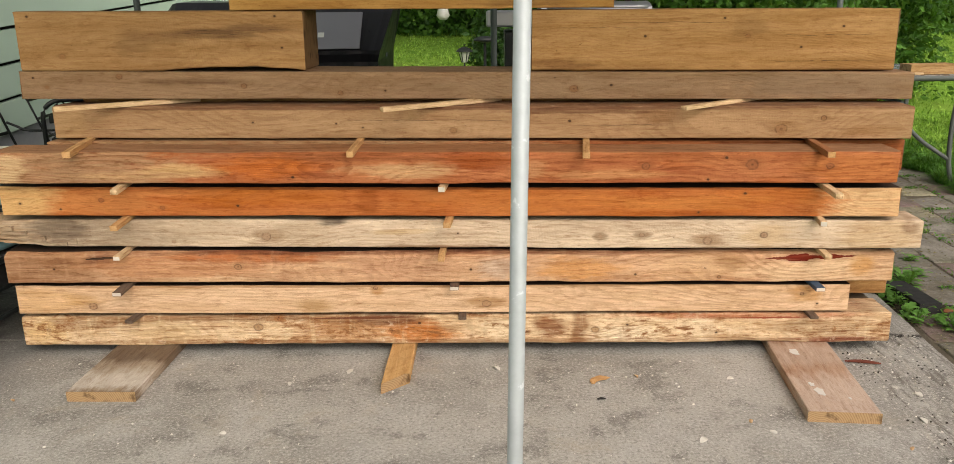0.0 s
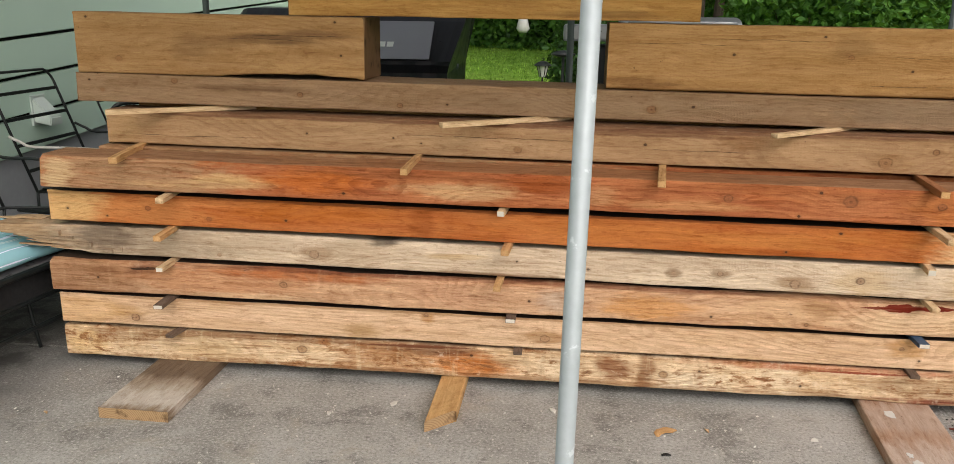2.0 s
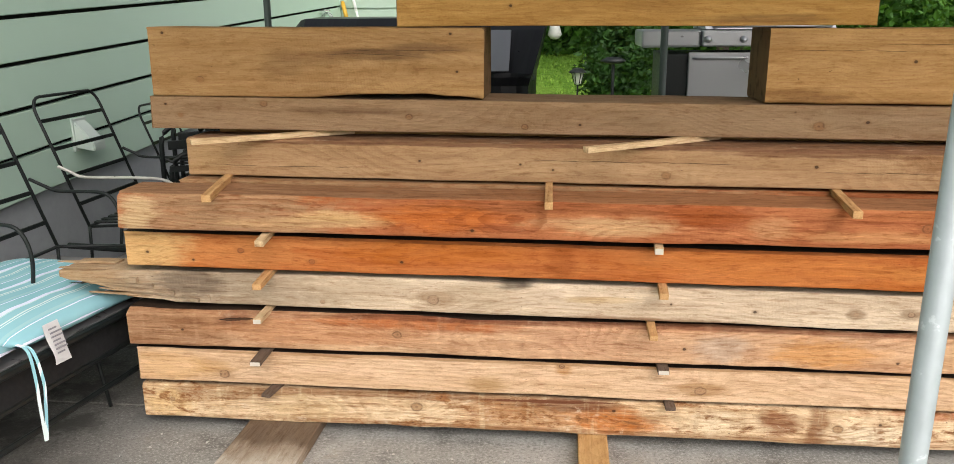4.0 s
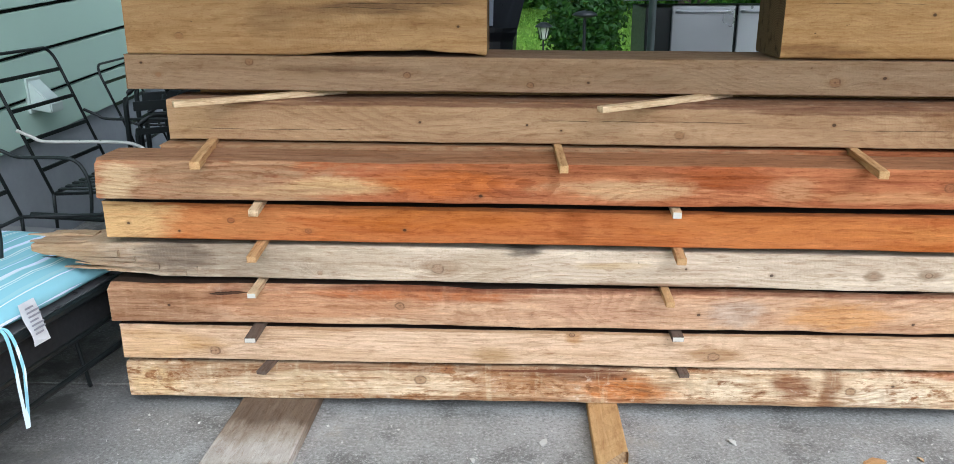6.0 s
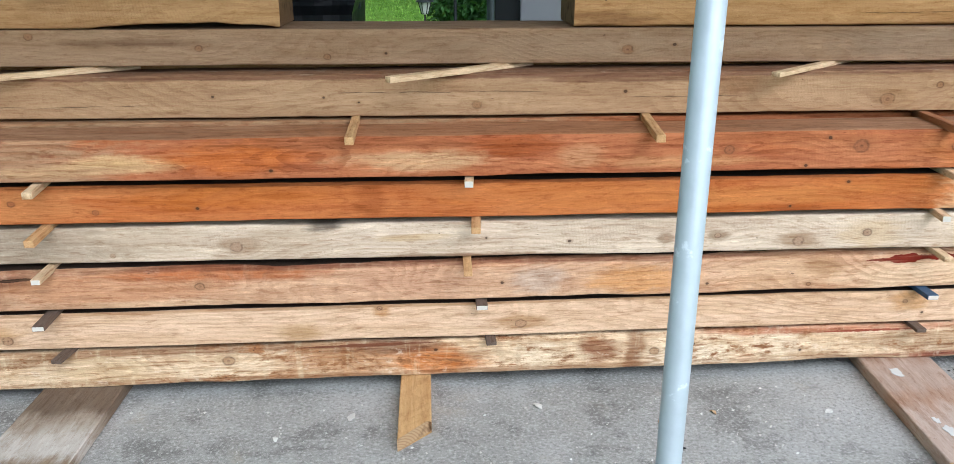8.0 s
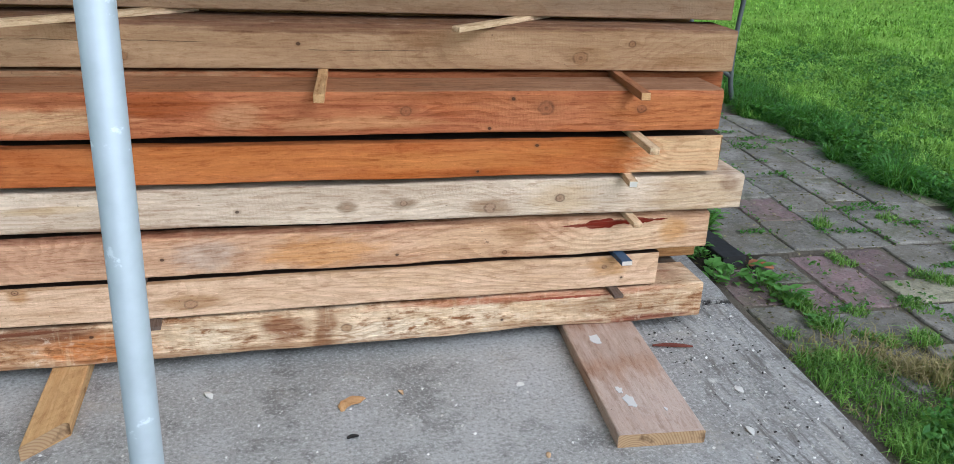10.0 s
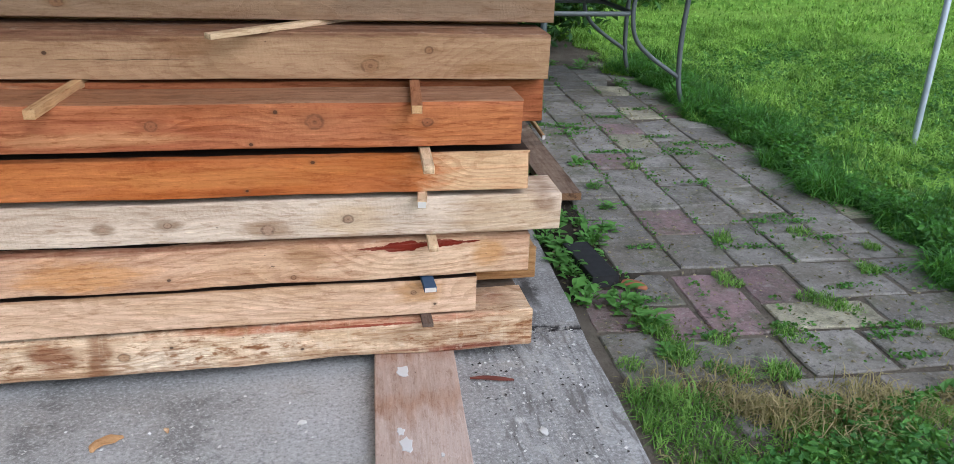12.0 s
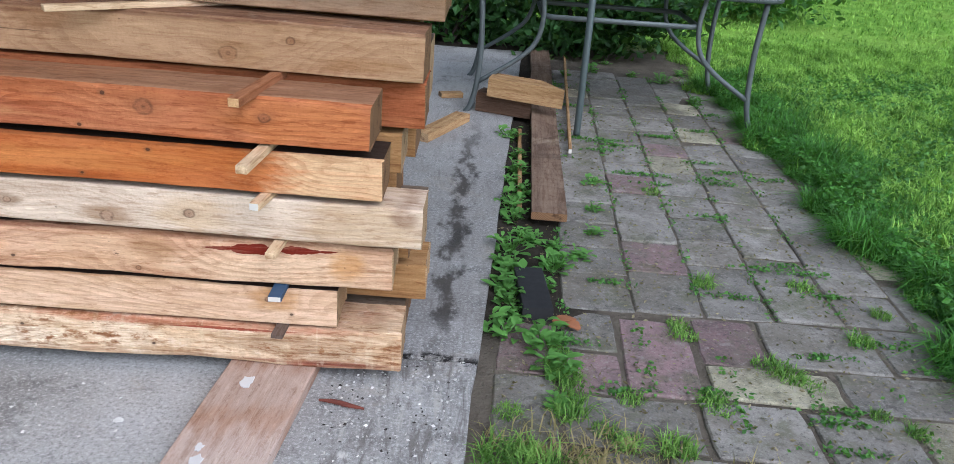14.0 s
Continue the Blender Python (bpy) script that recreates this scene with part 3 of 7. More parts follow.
def leaf_cloud(name, centers, size, mats, parent=None, flat=0.0, long=1.7, seed=1):
    """Many small folded leaves at given centres, in one mesh."""
    rng = np.random.default_rng(seed)
    c = np.asarray(centers, float)
    n = len(c)
    d = rng.normal(size=(n, 3))
    d[:, 2] *= 1 - flat
    d /= np.linalg.norm(d, axis=1, keepdims=True)
    s = np.cross(d, rng.normal(size=(n, 3)))
    s /= np.linalg.norm(s, axis=1, keepdims=True)
    w = np.cross(d, s)
    k = size * rng.uniform(0.6, 1.35, (n, 1))
    tip, tail = c + d * k * long * 0.5, c - d * k * long * 0.5
    left, right = c + s * k * 0.5 + w * k * 0.18, c - s * k * 0.5 + w * k * 0.18
    v = np.stack([tail, left, tip, right], 1).reshape(-1, 3)
    b = np.arange(n)[:, None] * 4
    f = np.concatenate([b + [0, 1, 2], b + [0, 2, 3]], 1).reshape(-1, 3)
    me = bpy.data.meshes.new(name)
    me.from_pydata(v.tolist(), [], f.tolist())
    me.materials.append(mats)
    ob = new(name, me)
    if parent:
        ob.parent = parent
    return ob


def blades(name, x, y, z, height, width, mat, seed=1, lean=0.5, parent=None):
    """Grass blades as bent tapering strips; x, y, z arrays of their roots."""
    rng = np.random.default_rng(seed)
    n = len(x)
    spin = rng.uniform(0, 6.28, 14)
    waves = sum(np.sin((x * np.cos(q) + y * np.sin(q)) * (3.0 + 1.7 * k) + q * 9) for k, q in enumerate(spin)) / 3.2
    clump = 0.5 + 0.8 * waves + 0.0 * np.sin(x * 7.1 + 2.0 * np.sin(y * 3.3)) * np.sin(y * 6.3 + 1.7 * np.sin(x * 4.1)) + 0.25 * np.sin(x * 19.0 + y * 15.0)
    h = height * rng.uniform(0.5, 1.3, n) * np.clip(0.7 + 0.5 * clump, 0.35, 1.7)
    a = rng.uniform(0, 2 * np.pi, n)
    tilt = lean * rng.uniform(0.1, 1.0, n) * h
    dx, dy = np.cos(a), np.sin(a)
    wx, wy = -dy * width * 0.5, dx * width * 0.5
    root = np.stack([x, y, z], 1)
    side = np.stack([wx, wy, np.zeros(n)], 1)
    mid = root + np.stack([dx * tilt * 0.35, dy * tilt * 0.35, h * 0.6], 1)
    top = root + np.stack([dx * tilt, dy * tilt, h * np.sqrt(np.maximum(0.1, 1 - (tilt / h) ** 2 * 0.4))], 1)
    v = np.stack([root - side, root + side, mid + side * 0.8, mid - side * 0.8, top], 1).reshape(-1, 3)
    b = np.arange(n)[:, None] * 5
    f = np.concatenate([b + [0, 1, 2], b + [0, 2, 3], b + [3, 2, 4]], 1).reshape(-1, 3)
    me = bpy.data.meshes.new(name)
    me.from_pydata(v.tolist(), [], f.tolist())
    me.materials.append(mat)
    ob = new(name, me)
    if parent:
        ob.parent = parent
    return ob


# ---- ground, slab, house wall ----
def slab_edge(y):
    return 1.797 + 0.062 * (y - 3.0)


def ground_z(y):
    """The garden rises gently behind the patio."""
    return -0.026 + 0.05 * max(0.0, y - 7.5)


def build_ground():
    bm = bmesh.new()
    ys = [-300, -20, 0, 4, 7.5, 9, 12, 16, 20, 30, 60, 300]
    xs = [-300, -20, -6, 0, 6, 20, 300]
    rows = [[bm.verts.new((x, y, ground_z(min(y, 30)))) for x in xs] for y in ys]
    for a, b in zip(rows, rows[1:]):
        for k in range(len(xs) - 1):
            bm.faces.new((a[k], a[k + 1], b[k + 1], b[k]))
    ob = new("ground", mesh_of(bm, "ground", M_SOIL))
    tagged(ob, "green lawn and bare earth reaching the hedges", "ground", kind="structure")
    # concrete slab in bays parted by joints
    root = empty("concrete_slab", "weathered grey concrete patio slab with joints", "slab", kind="structure")
    bays_x = [-2.88]
    bays_y = [-4.0, 3.305, 8.9]
    for j in range(len(bays_y) - 1):
        for i in (1,):
            ya, yb = bays_y[j] + 0.004, bays_y[j + 1] - 0.004
            bm = bmesh.new()
            xa = bays_x[0]
            xr = slab_edge
            pts = [(xa, ya), (xr(ya), ya)]
            if i == 1:
                for k in range(1, 60):
                    y = ya + (yb - ya) * k / 60
                    pts.append((xr(y) + 0.012 * noise.noise((y * 3, 1, 0)), y))
            pts += [(xr(yb), yb), (xa, yb)]
            low = [bm.verts.new((x, y, -0.12)) for x, y in pts]
            top = [bm.verts.new((x, y, 0.0)) for x, y in pts]
            bm.faces.new(top)
            for k in range(len(pts)):
                q = (k + 1) % len(pts)
                bm.faces.new((low[k], low[q], top[q], top[k]))
            edges = [e for e in bm.edges if e.verts[0] in top and e.verts[1] in top]
            bmesh.ops.bevel(bm, geom=edges, offset=0.006, segments=2, affect="EDGES")
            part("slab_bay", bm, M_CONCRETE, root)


build_ground()

M_SIDING = plain("sage_green_siding", (0.47, 0.63, 0.53), 0.6, 0, 0.05, 9, 0.12)
M_TRIM = plain("sage_green_trim", (0.38, 0.49, 0.41), 0.6, 0, 0.05, 9, 0.1)
# Near-black backing: the shadow lines between siding boards come from this colour
M_JOINT_SHADE = plain("siding_joint_shade", (0.02, 0.022, 0.02), 0.9, 0, 0.2, 40, 0.2)
WALL_X, RISE = -2.9, 0.058


def build_house():
    """Lap siding over a parged foundation; the boards rise gently against the falling patio."""
    root = empty("wall_house", "house wall of sage green lap siding on a grey foundation", "wall", kind="structure")
    y0, y1 = -5.0, 10.2
    bm = bmesh.new()
    box(bm, WALL_X - 0.25, WALL_X - 0.03, y0, y1, -0.12, 3.6)
    part("backing_wall", bm, M_JOINT_SHADE, root, "near-black backing coloured as the shade in the siding joints")
    bm = bmesh.new()
    v = [(WALL_X - 0.028, y0, -0.12), (WALL_X - 0.004, y0, -0.12), (WALL_X - 0.004, y1, -0.12), (WALL_X - 0.028, y1, -0.12)]
    zt = lambda y: 0.50 + RISE * (y - 4.45)
    lo = [bm.verts.new(p) for p in v]
    hi = [bm.verts.new((p[0], p[1], zt(p[1]))) for p in v]
    bm.faces.new(hi)
    for k in range(4):
        bm.faces.new((lo[k], lo[(k + 1) % 4], hi[(k + 1) % 4], hi[k]))
    part("foundation", bm, M_FOUNDATION, root)
    course = 0.21
    for i in range(15):
        bm = bmesh.new()
        z0 = 0.517 - 0.02 + i * course
        prof = [(-0.012, 0.0), (0.020, 0.0), (0.023, 0.004), (0.016, course - 0.023), (0.012, course - 0.020), (-0.012, course - 0.020)]
        a = [bm.verts.new((WALL_X + px, y0, z0 + pz + RISE * (y0 - 4.45))) for px, pz in prof]
        b = [bm.verts.new((WALL_X + px, y1, z0 + pz + RISE * (y1 - 4.45))) for px, pz in prof]
        for k in range(6):
            bm.faces.new((a[k], a[(k + 1) % 6], b[(k + 1) % 6], b[k]))
        bm.faces.new(a[::-1])
        bm.faces.new(b)
        part("siding_board", bm, M_SIDING, root)
    # far wing closing the corner
    wing = empty("wall_house_wing", "sage green siding wing behind the patio corner", "wall", kind="structure")
    bm = bmesh.new()
    box(bm, WALL_X - 0.03, -1.75, y1 + 0.03, y1 + 0.25, -0.12, 4.2)
    part("backing_wall", bm, M_TRIM, wing)
    for i in range(20):
        bm = bmesh.new()
        z0 = 0.5 + 0.3 + (i - 2) * course
        box(bm, WALL_X, -1.75, y1, y1 + 0.028, z0, z0 + course - 0.006, 0.0)
        for q in bm.verts:
            if q.co.y < y1 + 0.01 and q.co.z > z0 + 0.1:
                q.co.y += 0.018
        part("siding_board", bm, M_TRIM, wing)


build_house()


# ---- timber stack ----
def line_z(zl, zr, x):
    return zl + (zr - zl) * (x + 1.05) / 2.25


STACK = "timbers of the stack"


def timber(label, x0, x1, yf, depth, zl, zr, tl, tr, mat, seed, end=None, left=None, wane=(0.005, 0.005, 0.005, 0.006), wave=0.004, bow=0.0, name="timber", shaded_top=False, top=None, rough_end=0.006, skew=0.0):
    """zl, zr: its underside at x=-1.05 and 1.2; tl, tr: its top there; skew: rise of its face in y along x."""
    b0, b1, t0, t1 = (line_z(zl, zr, x0), line_z(zl, zr, x1), line_z(tl, tr, x0), line_z(tl, tr, x1))
    me = timber_mesh(name, x1 - x0, depth, t0 - b0, t1 - b1, [mat, end or M_END, W_GAP_SHADE] + ([top] if top else []), seed, 0.0, wane, wave, left, rough_end=rough_end, bow=bow, shaded_top=shaded_top)
    ob = new(name, me)
    ob.matrix_basis = pose(x0, yf + skew * x0, b0, 0, -math.degrees(math.atan2(b1 - b0, x1 - x0)), math.degrees(math.atan(skew)))
    return tagged(ob, label, "timber", STACK)


# Near-black wood: the shade between stacked timbers is put into its colour
W_GAP_SHADE = wood("wood_gap_shade", (0.045, 0.028, 0.018), (0.028, 0.017, 0.011), 18, 0.1, grain=0.5)
# materials of the front faces; x from each timber's left end, z from its underside
W1 = wood("wood_blotched_bark", (0.80, 0.63, 0.43), (0.60, 0.41, 0.24), 1, 0.4, grain=1.0, blotch=(0.42, 0.23, 0.11), stain=0.45, saw=0.5, bars=0.26, bark=0.95,
          patches=[(0.35, 0.10, 0.35, 0.03, (0.34, 0.21, 0.12), 0.6), (0.55, 0.05, 0.14, 0.06, (0.56, 0.40, 0.22), 0.5), (0.08, 0.05, 0.10, 0.08, (0.66, 0.44, 0.20), 0.6), (0.90, 0.11, 0.5, 0.016, (0.24, 0.12, 0.06), 0.8),
                   (1.22, 0.05, 0.22, 0.07, (0.44, 0.22, 0.10), 0.75), (1.52, 0.05, 0.17, 0.06, (0.50, 0.18, 0.05), 0.9), (1.40, 0.10, 0.18, 0.03, (0.15, 0.06, 0.03), 0.85), (1.60, 0.012, 1.6, 0.010, (0.30, 0.15, 0.07), 0.7),
                   (2.02, 0.065, 0.07, 0.05, (0.26, 0.11, 0.05), 0.9), (2.14, 0.06, 0.035, 0.09, (0.24, 0.11, 0.05), 0.85), (1.85, 0.06, 0.10, 0.05, (0.78, 0.64, 0.45), 0.7), (2.30, 0.04, 0.14, 0.04, (0.82, 0.70, 0.52), 0.7),
                   (2.60, 0.06, 0.10, 0.06, (0.78, 0.64, 0.46), 0.6), (2.75, 0.108, 0.50, 0.014, (0.44, 0.16, 0.09), 0.75), (3.05, 0.05, 0.20, 0.05, (0.42, 0.30, 0.19), 0.6), (3.10, 0.010, 0.22, 0.014, (0.20, 0.05, 0.03), 0.85)],
          splits=[(2.70, 3.05, 0.10, 0.004, (0.30, 0.08, 0.045)), (1.10, 1.55, 0.108, 0.004, (0.16, 0.06, 0.03))], knots=[(0.91, 0.072, 0.013), (2.20, 0.055, 0.0115), (2.32, 0.075, 0.0052), (1.53, 0.085, 0.0052), (0.10, 0.065, 0.006), (2.66, 0.04, 0.004)])
W2 = wood("wood_clean_yellow", (0.735, 0.525, 0.355), (0.61, 0.405, 0.25), 2, 0.36, grain=0.6, saw=0.35, blotch=(0.56, 0.35, 0.17), stain=0.3,
          patches=[(1.78, 0.042, 0.11, 0.028, (0.36, 0.19, 0.075), 0.75), (0.24, 0.05, 0.08, 0.035, (0.44, 0.25, 0.10), 0.6), (1.14, 0.03, 0.07, 0.028, (0.40, 0.24, 0.10), 0.65), (1.37, 0.09, 0.03, 0.025, (0.48, 0.23, 0.07), 0.65),
                   (0.10, 0.05, 0.16, 0.07, (0.66, 0.40, 0.17), 0.5), (2.99, 0.07, 0.07, 0.04, (0.50, 0.25, 0.08), 0.7), (1.5, 0.106, 1.8, 0.006, (0.34, 0.17, 0.07), 0.6)],
          knots=[(1.79, 0.035, 0.0125), (0.29, 0.03, 0.0115), (1.37, 0.098, 0.006), (2.97, 0.07, 0.006), (3.03, 0.03, 0.004)])
W3 = wood("wood_rust_to_pale", (0.66, 0.43, 0.275), (0.50, 0.285, 0.165), 3, 0.42, blotch=(0.46, 0.20, 0.09), stain=0.45, saw=0.6, bark=0.25, bars=0.10,
          patches=[(0.14, 0.06, 0.26, 0.10, (0.30, 0.155, 0.08), 0.85), (0.36, 0.09, 0.07, 0.035, (0.12, 0.05, 0.03), 0.75), (0.65, 0.06, 0.35, 0.07, (0.50, 0.245, 0.125), 0.7), (0.95, 0.10, 0.32, 0.028, (0.42, 0.13, 0.045), 0.85),
                   (1.6, 0.114, 1.6, 0.010, (0.20, 0.075, 0.04), 0.85), (1.45, 0.06, 0.22, 0.06, (0.52, 0.29, 0.18), 0.6), (1.84, 0.055, 0.10, 0.05, (0.52, 0.40, 0.31), 0.75), (2.14, 0.05, 0.16, 0.05, (0.60, 0.29, 0.10), 0.75),
                   (0.75, 0.012, 0.35, 0.012, (0.66, 0.47, 0.30), 0.6), (2.55, 0.05, 0.22, 0.06, (0.66, 0.44, 0.26), 0.6), (2.70, 0.075, 0.07, 0.035, (0.36, 0.20, 0.09), 0.65), (3.05, 0.04, 0.32, 0.06, (0.78, 0.58, 0.38), 0.75), (3.18, 0.06, 0.06, 0.04, (0.56, 0.28, 0.09), 0.7)],
          splits=[(2.82, 3.16, 0.094, 0.012, RED), (0.30, 0.42, 0.095, 0.005, (0.04, 0.02, 0.012))], knots=[(0.87, 0.06, 0.010), (0.18, 0.055, 0.005), (2.66, 0.018, 0.006), (1.74, 0.05, 0.004), (2.35, 0.03, 0.004)])
# grey stains near the left end are darkened further for the dimmer light there
W4 = wood("wood_grey_pale", (0.73, 0.595, 0.45), (0.57, 0.44, 0.32), 4, 0.26, blotch=(0.48, 0.36, 0.25), stain=0.35, saw=0.9, bars=0.05, grain=0.6,
          patches=[(0.08, 0.06, 0.30, 0.12, (0.40, 0.255, 0.14), 0.85), (0.60, 0.055, 0.38, 0.09, (0.34, 0.26, 0.185), 0.85), (0.44, 0.07, 0.12, 0.06, (0.17, 0.125, 0.09), 0.85), (0.95, 0.07, 0.22, 0.06, (0.50, 0.385, 0.27), 0.6),
                   (1.24, 0.045, 0.07, 0.03, (0.34, 0.20, 0.11), 0.7), (1.46, 0.098, 0.06, 0.018, (0.07, 0.05, 0.04), 0.85), (1.36, 0.06, 0.12, 0.05, (0.44, 0.33, 0.22), 0.5), (1.72, 0.06, 0.12, 0.012, (0.56, 0.38, 0.19), 0.6),
                   (2.45, 0.045, 0.03, 0.018, (0.27, 0.17, 0.10), 0.85), (2.60, 0.05, 0.035, 0.020, (0.25, 0.16, 0.095), 0.85), (2.84, 0.03, 0.07, 0.026, (0.32, 0.19, 0.10), 0.8), (3.05, 0.05, 0.10, 0.05, (0.60, 0.42, 0.23), 0.55),
                   (3.45, 0.05, 0.16, 0.08, (0.56, 0.39, 0.22), 0.6), (3.56, 0.08, 0.04, 0.03, (0.25, 0.14, 0.08), 0.7), (1.9, 0.002, 0.30, 0.010, (0.24, 0.12, 0.06), 0.8)],
          knots=[(1.22, 0.04, 0.0125), (2.60, 0.05, 0.007), (2.45, 0.045, 0.006), (2.84, 0.028, 0.013), (3.04, 0.05, 0.010), (1.93, 0.055, 0.004), (2.17, 0.04, 0.0045), (0.87, 0.02, 0.006)])
W5 = wood("wood_bright_orange", (0.545, 0.205, 0.075), (0.41, 0.12, 0.038), 5, 0.22, grain=0.6, blotch=(0.44, 0.13, 0.028), stain=0.5, saw=0.3,
          patches=[(0.06, 0.055, 0.17, 0.14, (0.68, 0.43, 0.20), 0.92), (0.40, 0.05, 0.22, 0.05, (0.56, 0.255, 0.10), 0.6), (3.20, 0.055, 0.24, 0.16, (0.72, 0.49, 0.28), 0.95), (1.36, 0.055, 0.05, 0.09, (0.30, 0.085, 0.025), 0.6),
                   (1.0, 0.07, 0.35, 0.04, (0.47, 0.15, 0.035), 0.6), (1.9, 0.06, 0.40, 0.05, (0.50, 0.18, 0.05), 0.5), (2.5, 0.05, 0.35, 0.03, (0.58, 0.25, 0.08), 0.5), (2.56, 0.012, 0.12, 0.012, (0.28, 0.07, 0.02), 0.6),
                   (1.5, 0.101, 1.6, 0.005, (0.18, 0.055, 0.02), 0.8)],
          knots=[(0.375, 0.058, 0.009), (0.07, 0.045, 0.0045), (0.88, 0.038, 0.005), (0.60, 0.03, 0.006), (0.22, 0.025, 0.004), (2.71, 0.085, 0.0045), (2.55, 0.015, 0.0045)])
# the wide brown left patch is stain, its colour also dimmed for light falloff
W6 = wood("wood_red_streaked", (0.49, 0.195, 0.09), (0.35, 0.11, 0.05), 6, 0.55, grain=0.8, blotch=(0.46, 0.13, 0.035), stain=0.5, saw=0.5, rings=0.85,
          patches=[(0.34, 0.055, 0.42, 0.14, (0.38, 0.235, 0.135), 0.9), (0.06, 0.045, 0.07, 0.07, (0.64, 0.46, 0.27), 0.8), (0.72, 0.048, 0.17, 0.026, (0.66, 0.45, 0.23), 0.8), (0.55, 0.03, 0.25, 0.02, (0.56, 0.36, 0.19), 0.55),
                   (1.00, 0.06, 0.20, 0.05, (0.50, 0.15, 0.04), 0.8), (1.46, 0.045, 0.22, 0.030, (0.60, 0.40, 0.22), 0.75), (1.74, 0.08, 0.14, 0.035, (0.32, 0.085, 0.025), 0.8), (1.92, 0.05, 0.07, 0.04, (0.56, 0.31, 0.16), 0.6),
                   (2.20, 0.03, 0.25, 0.02, (0.58, 0.32, 0.15), 0.5), (1.30, 0.095, 0.45, 0.020, (0.26, 0.09, 0.035), 0.7), (2.5, 0.095, 0.5, 0.018, (0.36, 0.13, 0.05), 0.6), (3.05, 0.05, 0.25, 0.06, (0.54, 0.21, 0.075), 0.6)],
          knots=[(1.08, 0.022, 0.005), (2.33, 0.06, 0.010), (2.70, 0.065, 0.015), (2.61, 0.09, 0.005), (2.55, 0.012, 0.004), (2.97, 0.06, 0.010)])
W7 = wood("wood_tan", (0.475, 0.305, 0.175), (0.36, 0.215, 0.115), 7, 0.26, grain=0.45, blotch=(0.37, 0.22, 0.115), stain=0.35, saw=0.6,
          patches=[(2.27, 0.085, 0.09, 0.035, (0.26, 0.13, 0.06), 0.7), (2.74, 0.035, 0.08, 0.035, (0.36, 0.21, 0.10), 0.55), (1.6, 0.112, 2.2, 0.008, (0.16, 0.07, 0.04), 0.85), (1.95, 0.10, 0.35, 0.010, (0.15, 0.065, 0.035), 0.75), (0.06, 0.05, 0.08, 0.10, (0.52, 0.33, 0.17), 0.5),
                   (1.2, 0.05, 0.5, 0.03, (0.53, 0.36, 0.215), 0.5), (3.05, 0.03, 0.12, 0.02, (0.30, 0.16, 0.07), 0.6)],
          knots=[(1.52, 0.03, 0.010), (0.765, 0.06, 0.0045), (1.08, 0.055, 0.003), (1.95, 0.065, 0.0045), (2.72, 0.035, 0.016), (2.87, 0.075, 0.009), (1.18, 0.04, 0.003)],
          cracks=[(1.1, 1.75, 0.068), (0.05, 0.6, 0.035), (1.9, 2.3, 0.05)])
W8 = wood("wood_brown_weathered", (0.35, 0.225, 0.135), (0.255, 0.155, 0.085), 8, 0.2, grain=0.45, blotch=(0.245, 0.155, 0.09), stain=0.4, saw=0.45,
          patches=[(0.66, 0.065, 0.22, 0.014, (0.15, 0.085, 0.045), 0.6), (2.0, 0.05, 0.6, 0.05, (0.29, 0.195, 0.12), 0.5), (3.05, 0.05, 0.4, 0.06, (0.25, 0.175, 0.115), 0.6)],
          knots=[(0.862, 0.05, 0.0085), (1.23, 0.022, 0.0085), (1.40, 0.032, 0.0052), (2.11, 0.038, 0.012), (2.25, 0.052, 0.0052), (0.10, 0.045, 0.006), (0.385, 0.085, 0.009), (0.05, 0.08, 0.004)])
W9L = wood("wood_ochre_dark_streak", (0.44, 0.265, 0.125), (0.33, 0.18, 0.078), 9, 0.2, grain=0.4, blotch=(0.34, 0.19, 0.08), stain=0.35, saw=0.8,
           patches=[(0.74, 0.135, 0.17, 0.022, (0.15, 0.085, 0.042), 0.75), (0.92, 0.158, 0.16, 0.018, (0.16, 0.09, 0.045), 0.7), (0.44, 0.10, 0.08, 0.06, (0.26, 0.15, 0.07), 0.65), (0.55, 0.125, 0.14, 0.025, (0.25, 0.14, 0.065), 0.6), (0.9, 0.03, 0.25, 0.05, (0.49, 0.29, 0.13), 0.5)],
           knots=[(0.165, 0.055, 0.010), (0.05, 0.20, 0.0045), (0.98, 0.20, 0.005), (1.0, 0.085, 0.004)], cracks=[(0.62, 1.05, 0.150), (0.55, 0.9, 0.135)])
W9R = wood("wood_ochre_cracked", (0.475, 0.28, 0.125), (0.355, 0.19, 0.075), 10, 0.2, grain=0.4, blotch=(0.39, 0.215, 0.085), stain=0.35, saw=0.35,
           patches=[(0.80, 0.155, 0.07, 0.05, (0.28, 0.155, 0.065), 0.6), (0.10, 0.02, 0.16, 0.025, (0.22, 0.11, 0.045), 0.75), (1.2, 0.03, 0.2, 0.02, (0.30, 0.16, 0.065), 0.5), (0.03, 0.18, 0.06, 0.06, (0.34, 0.19, 0.08), 0.5)],
           knots=[(0.80, 0.125, 0.007), (0.42, 0.125, 0.005), (0.71, 0.19, 0.0045), (1.0, 0.085, 0.0052), (1.15, 0.16, 0.004)],
           cracks=[(0.05, 0.45, 0.155), (0.3, 0.75, 0.175), (0.9, 1.3, 0.13), (0.8, 1.3, 0.035)])
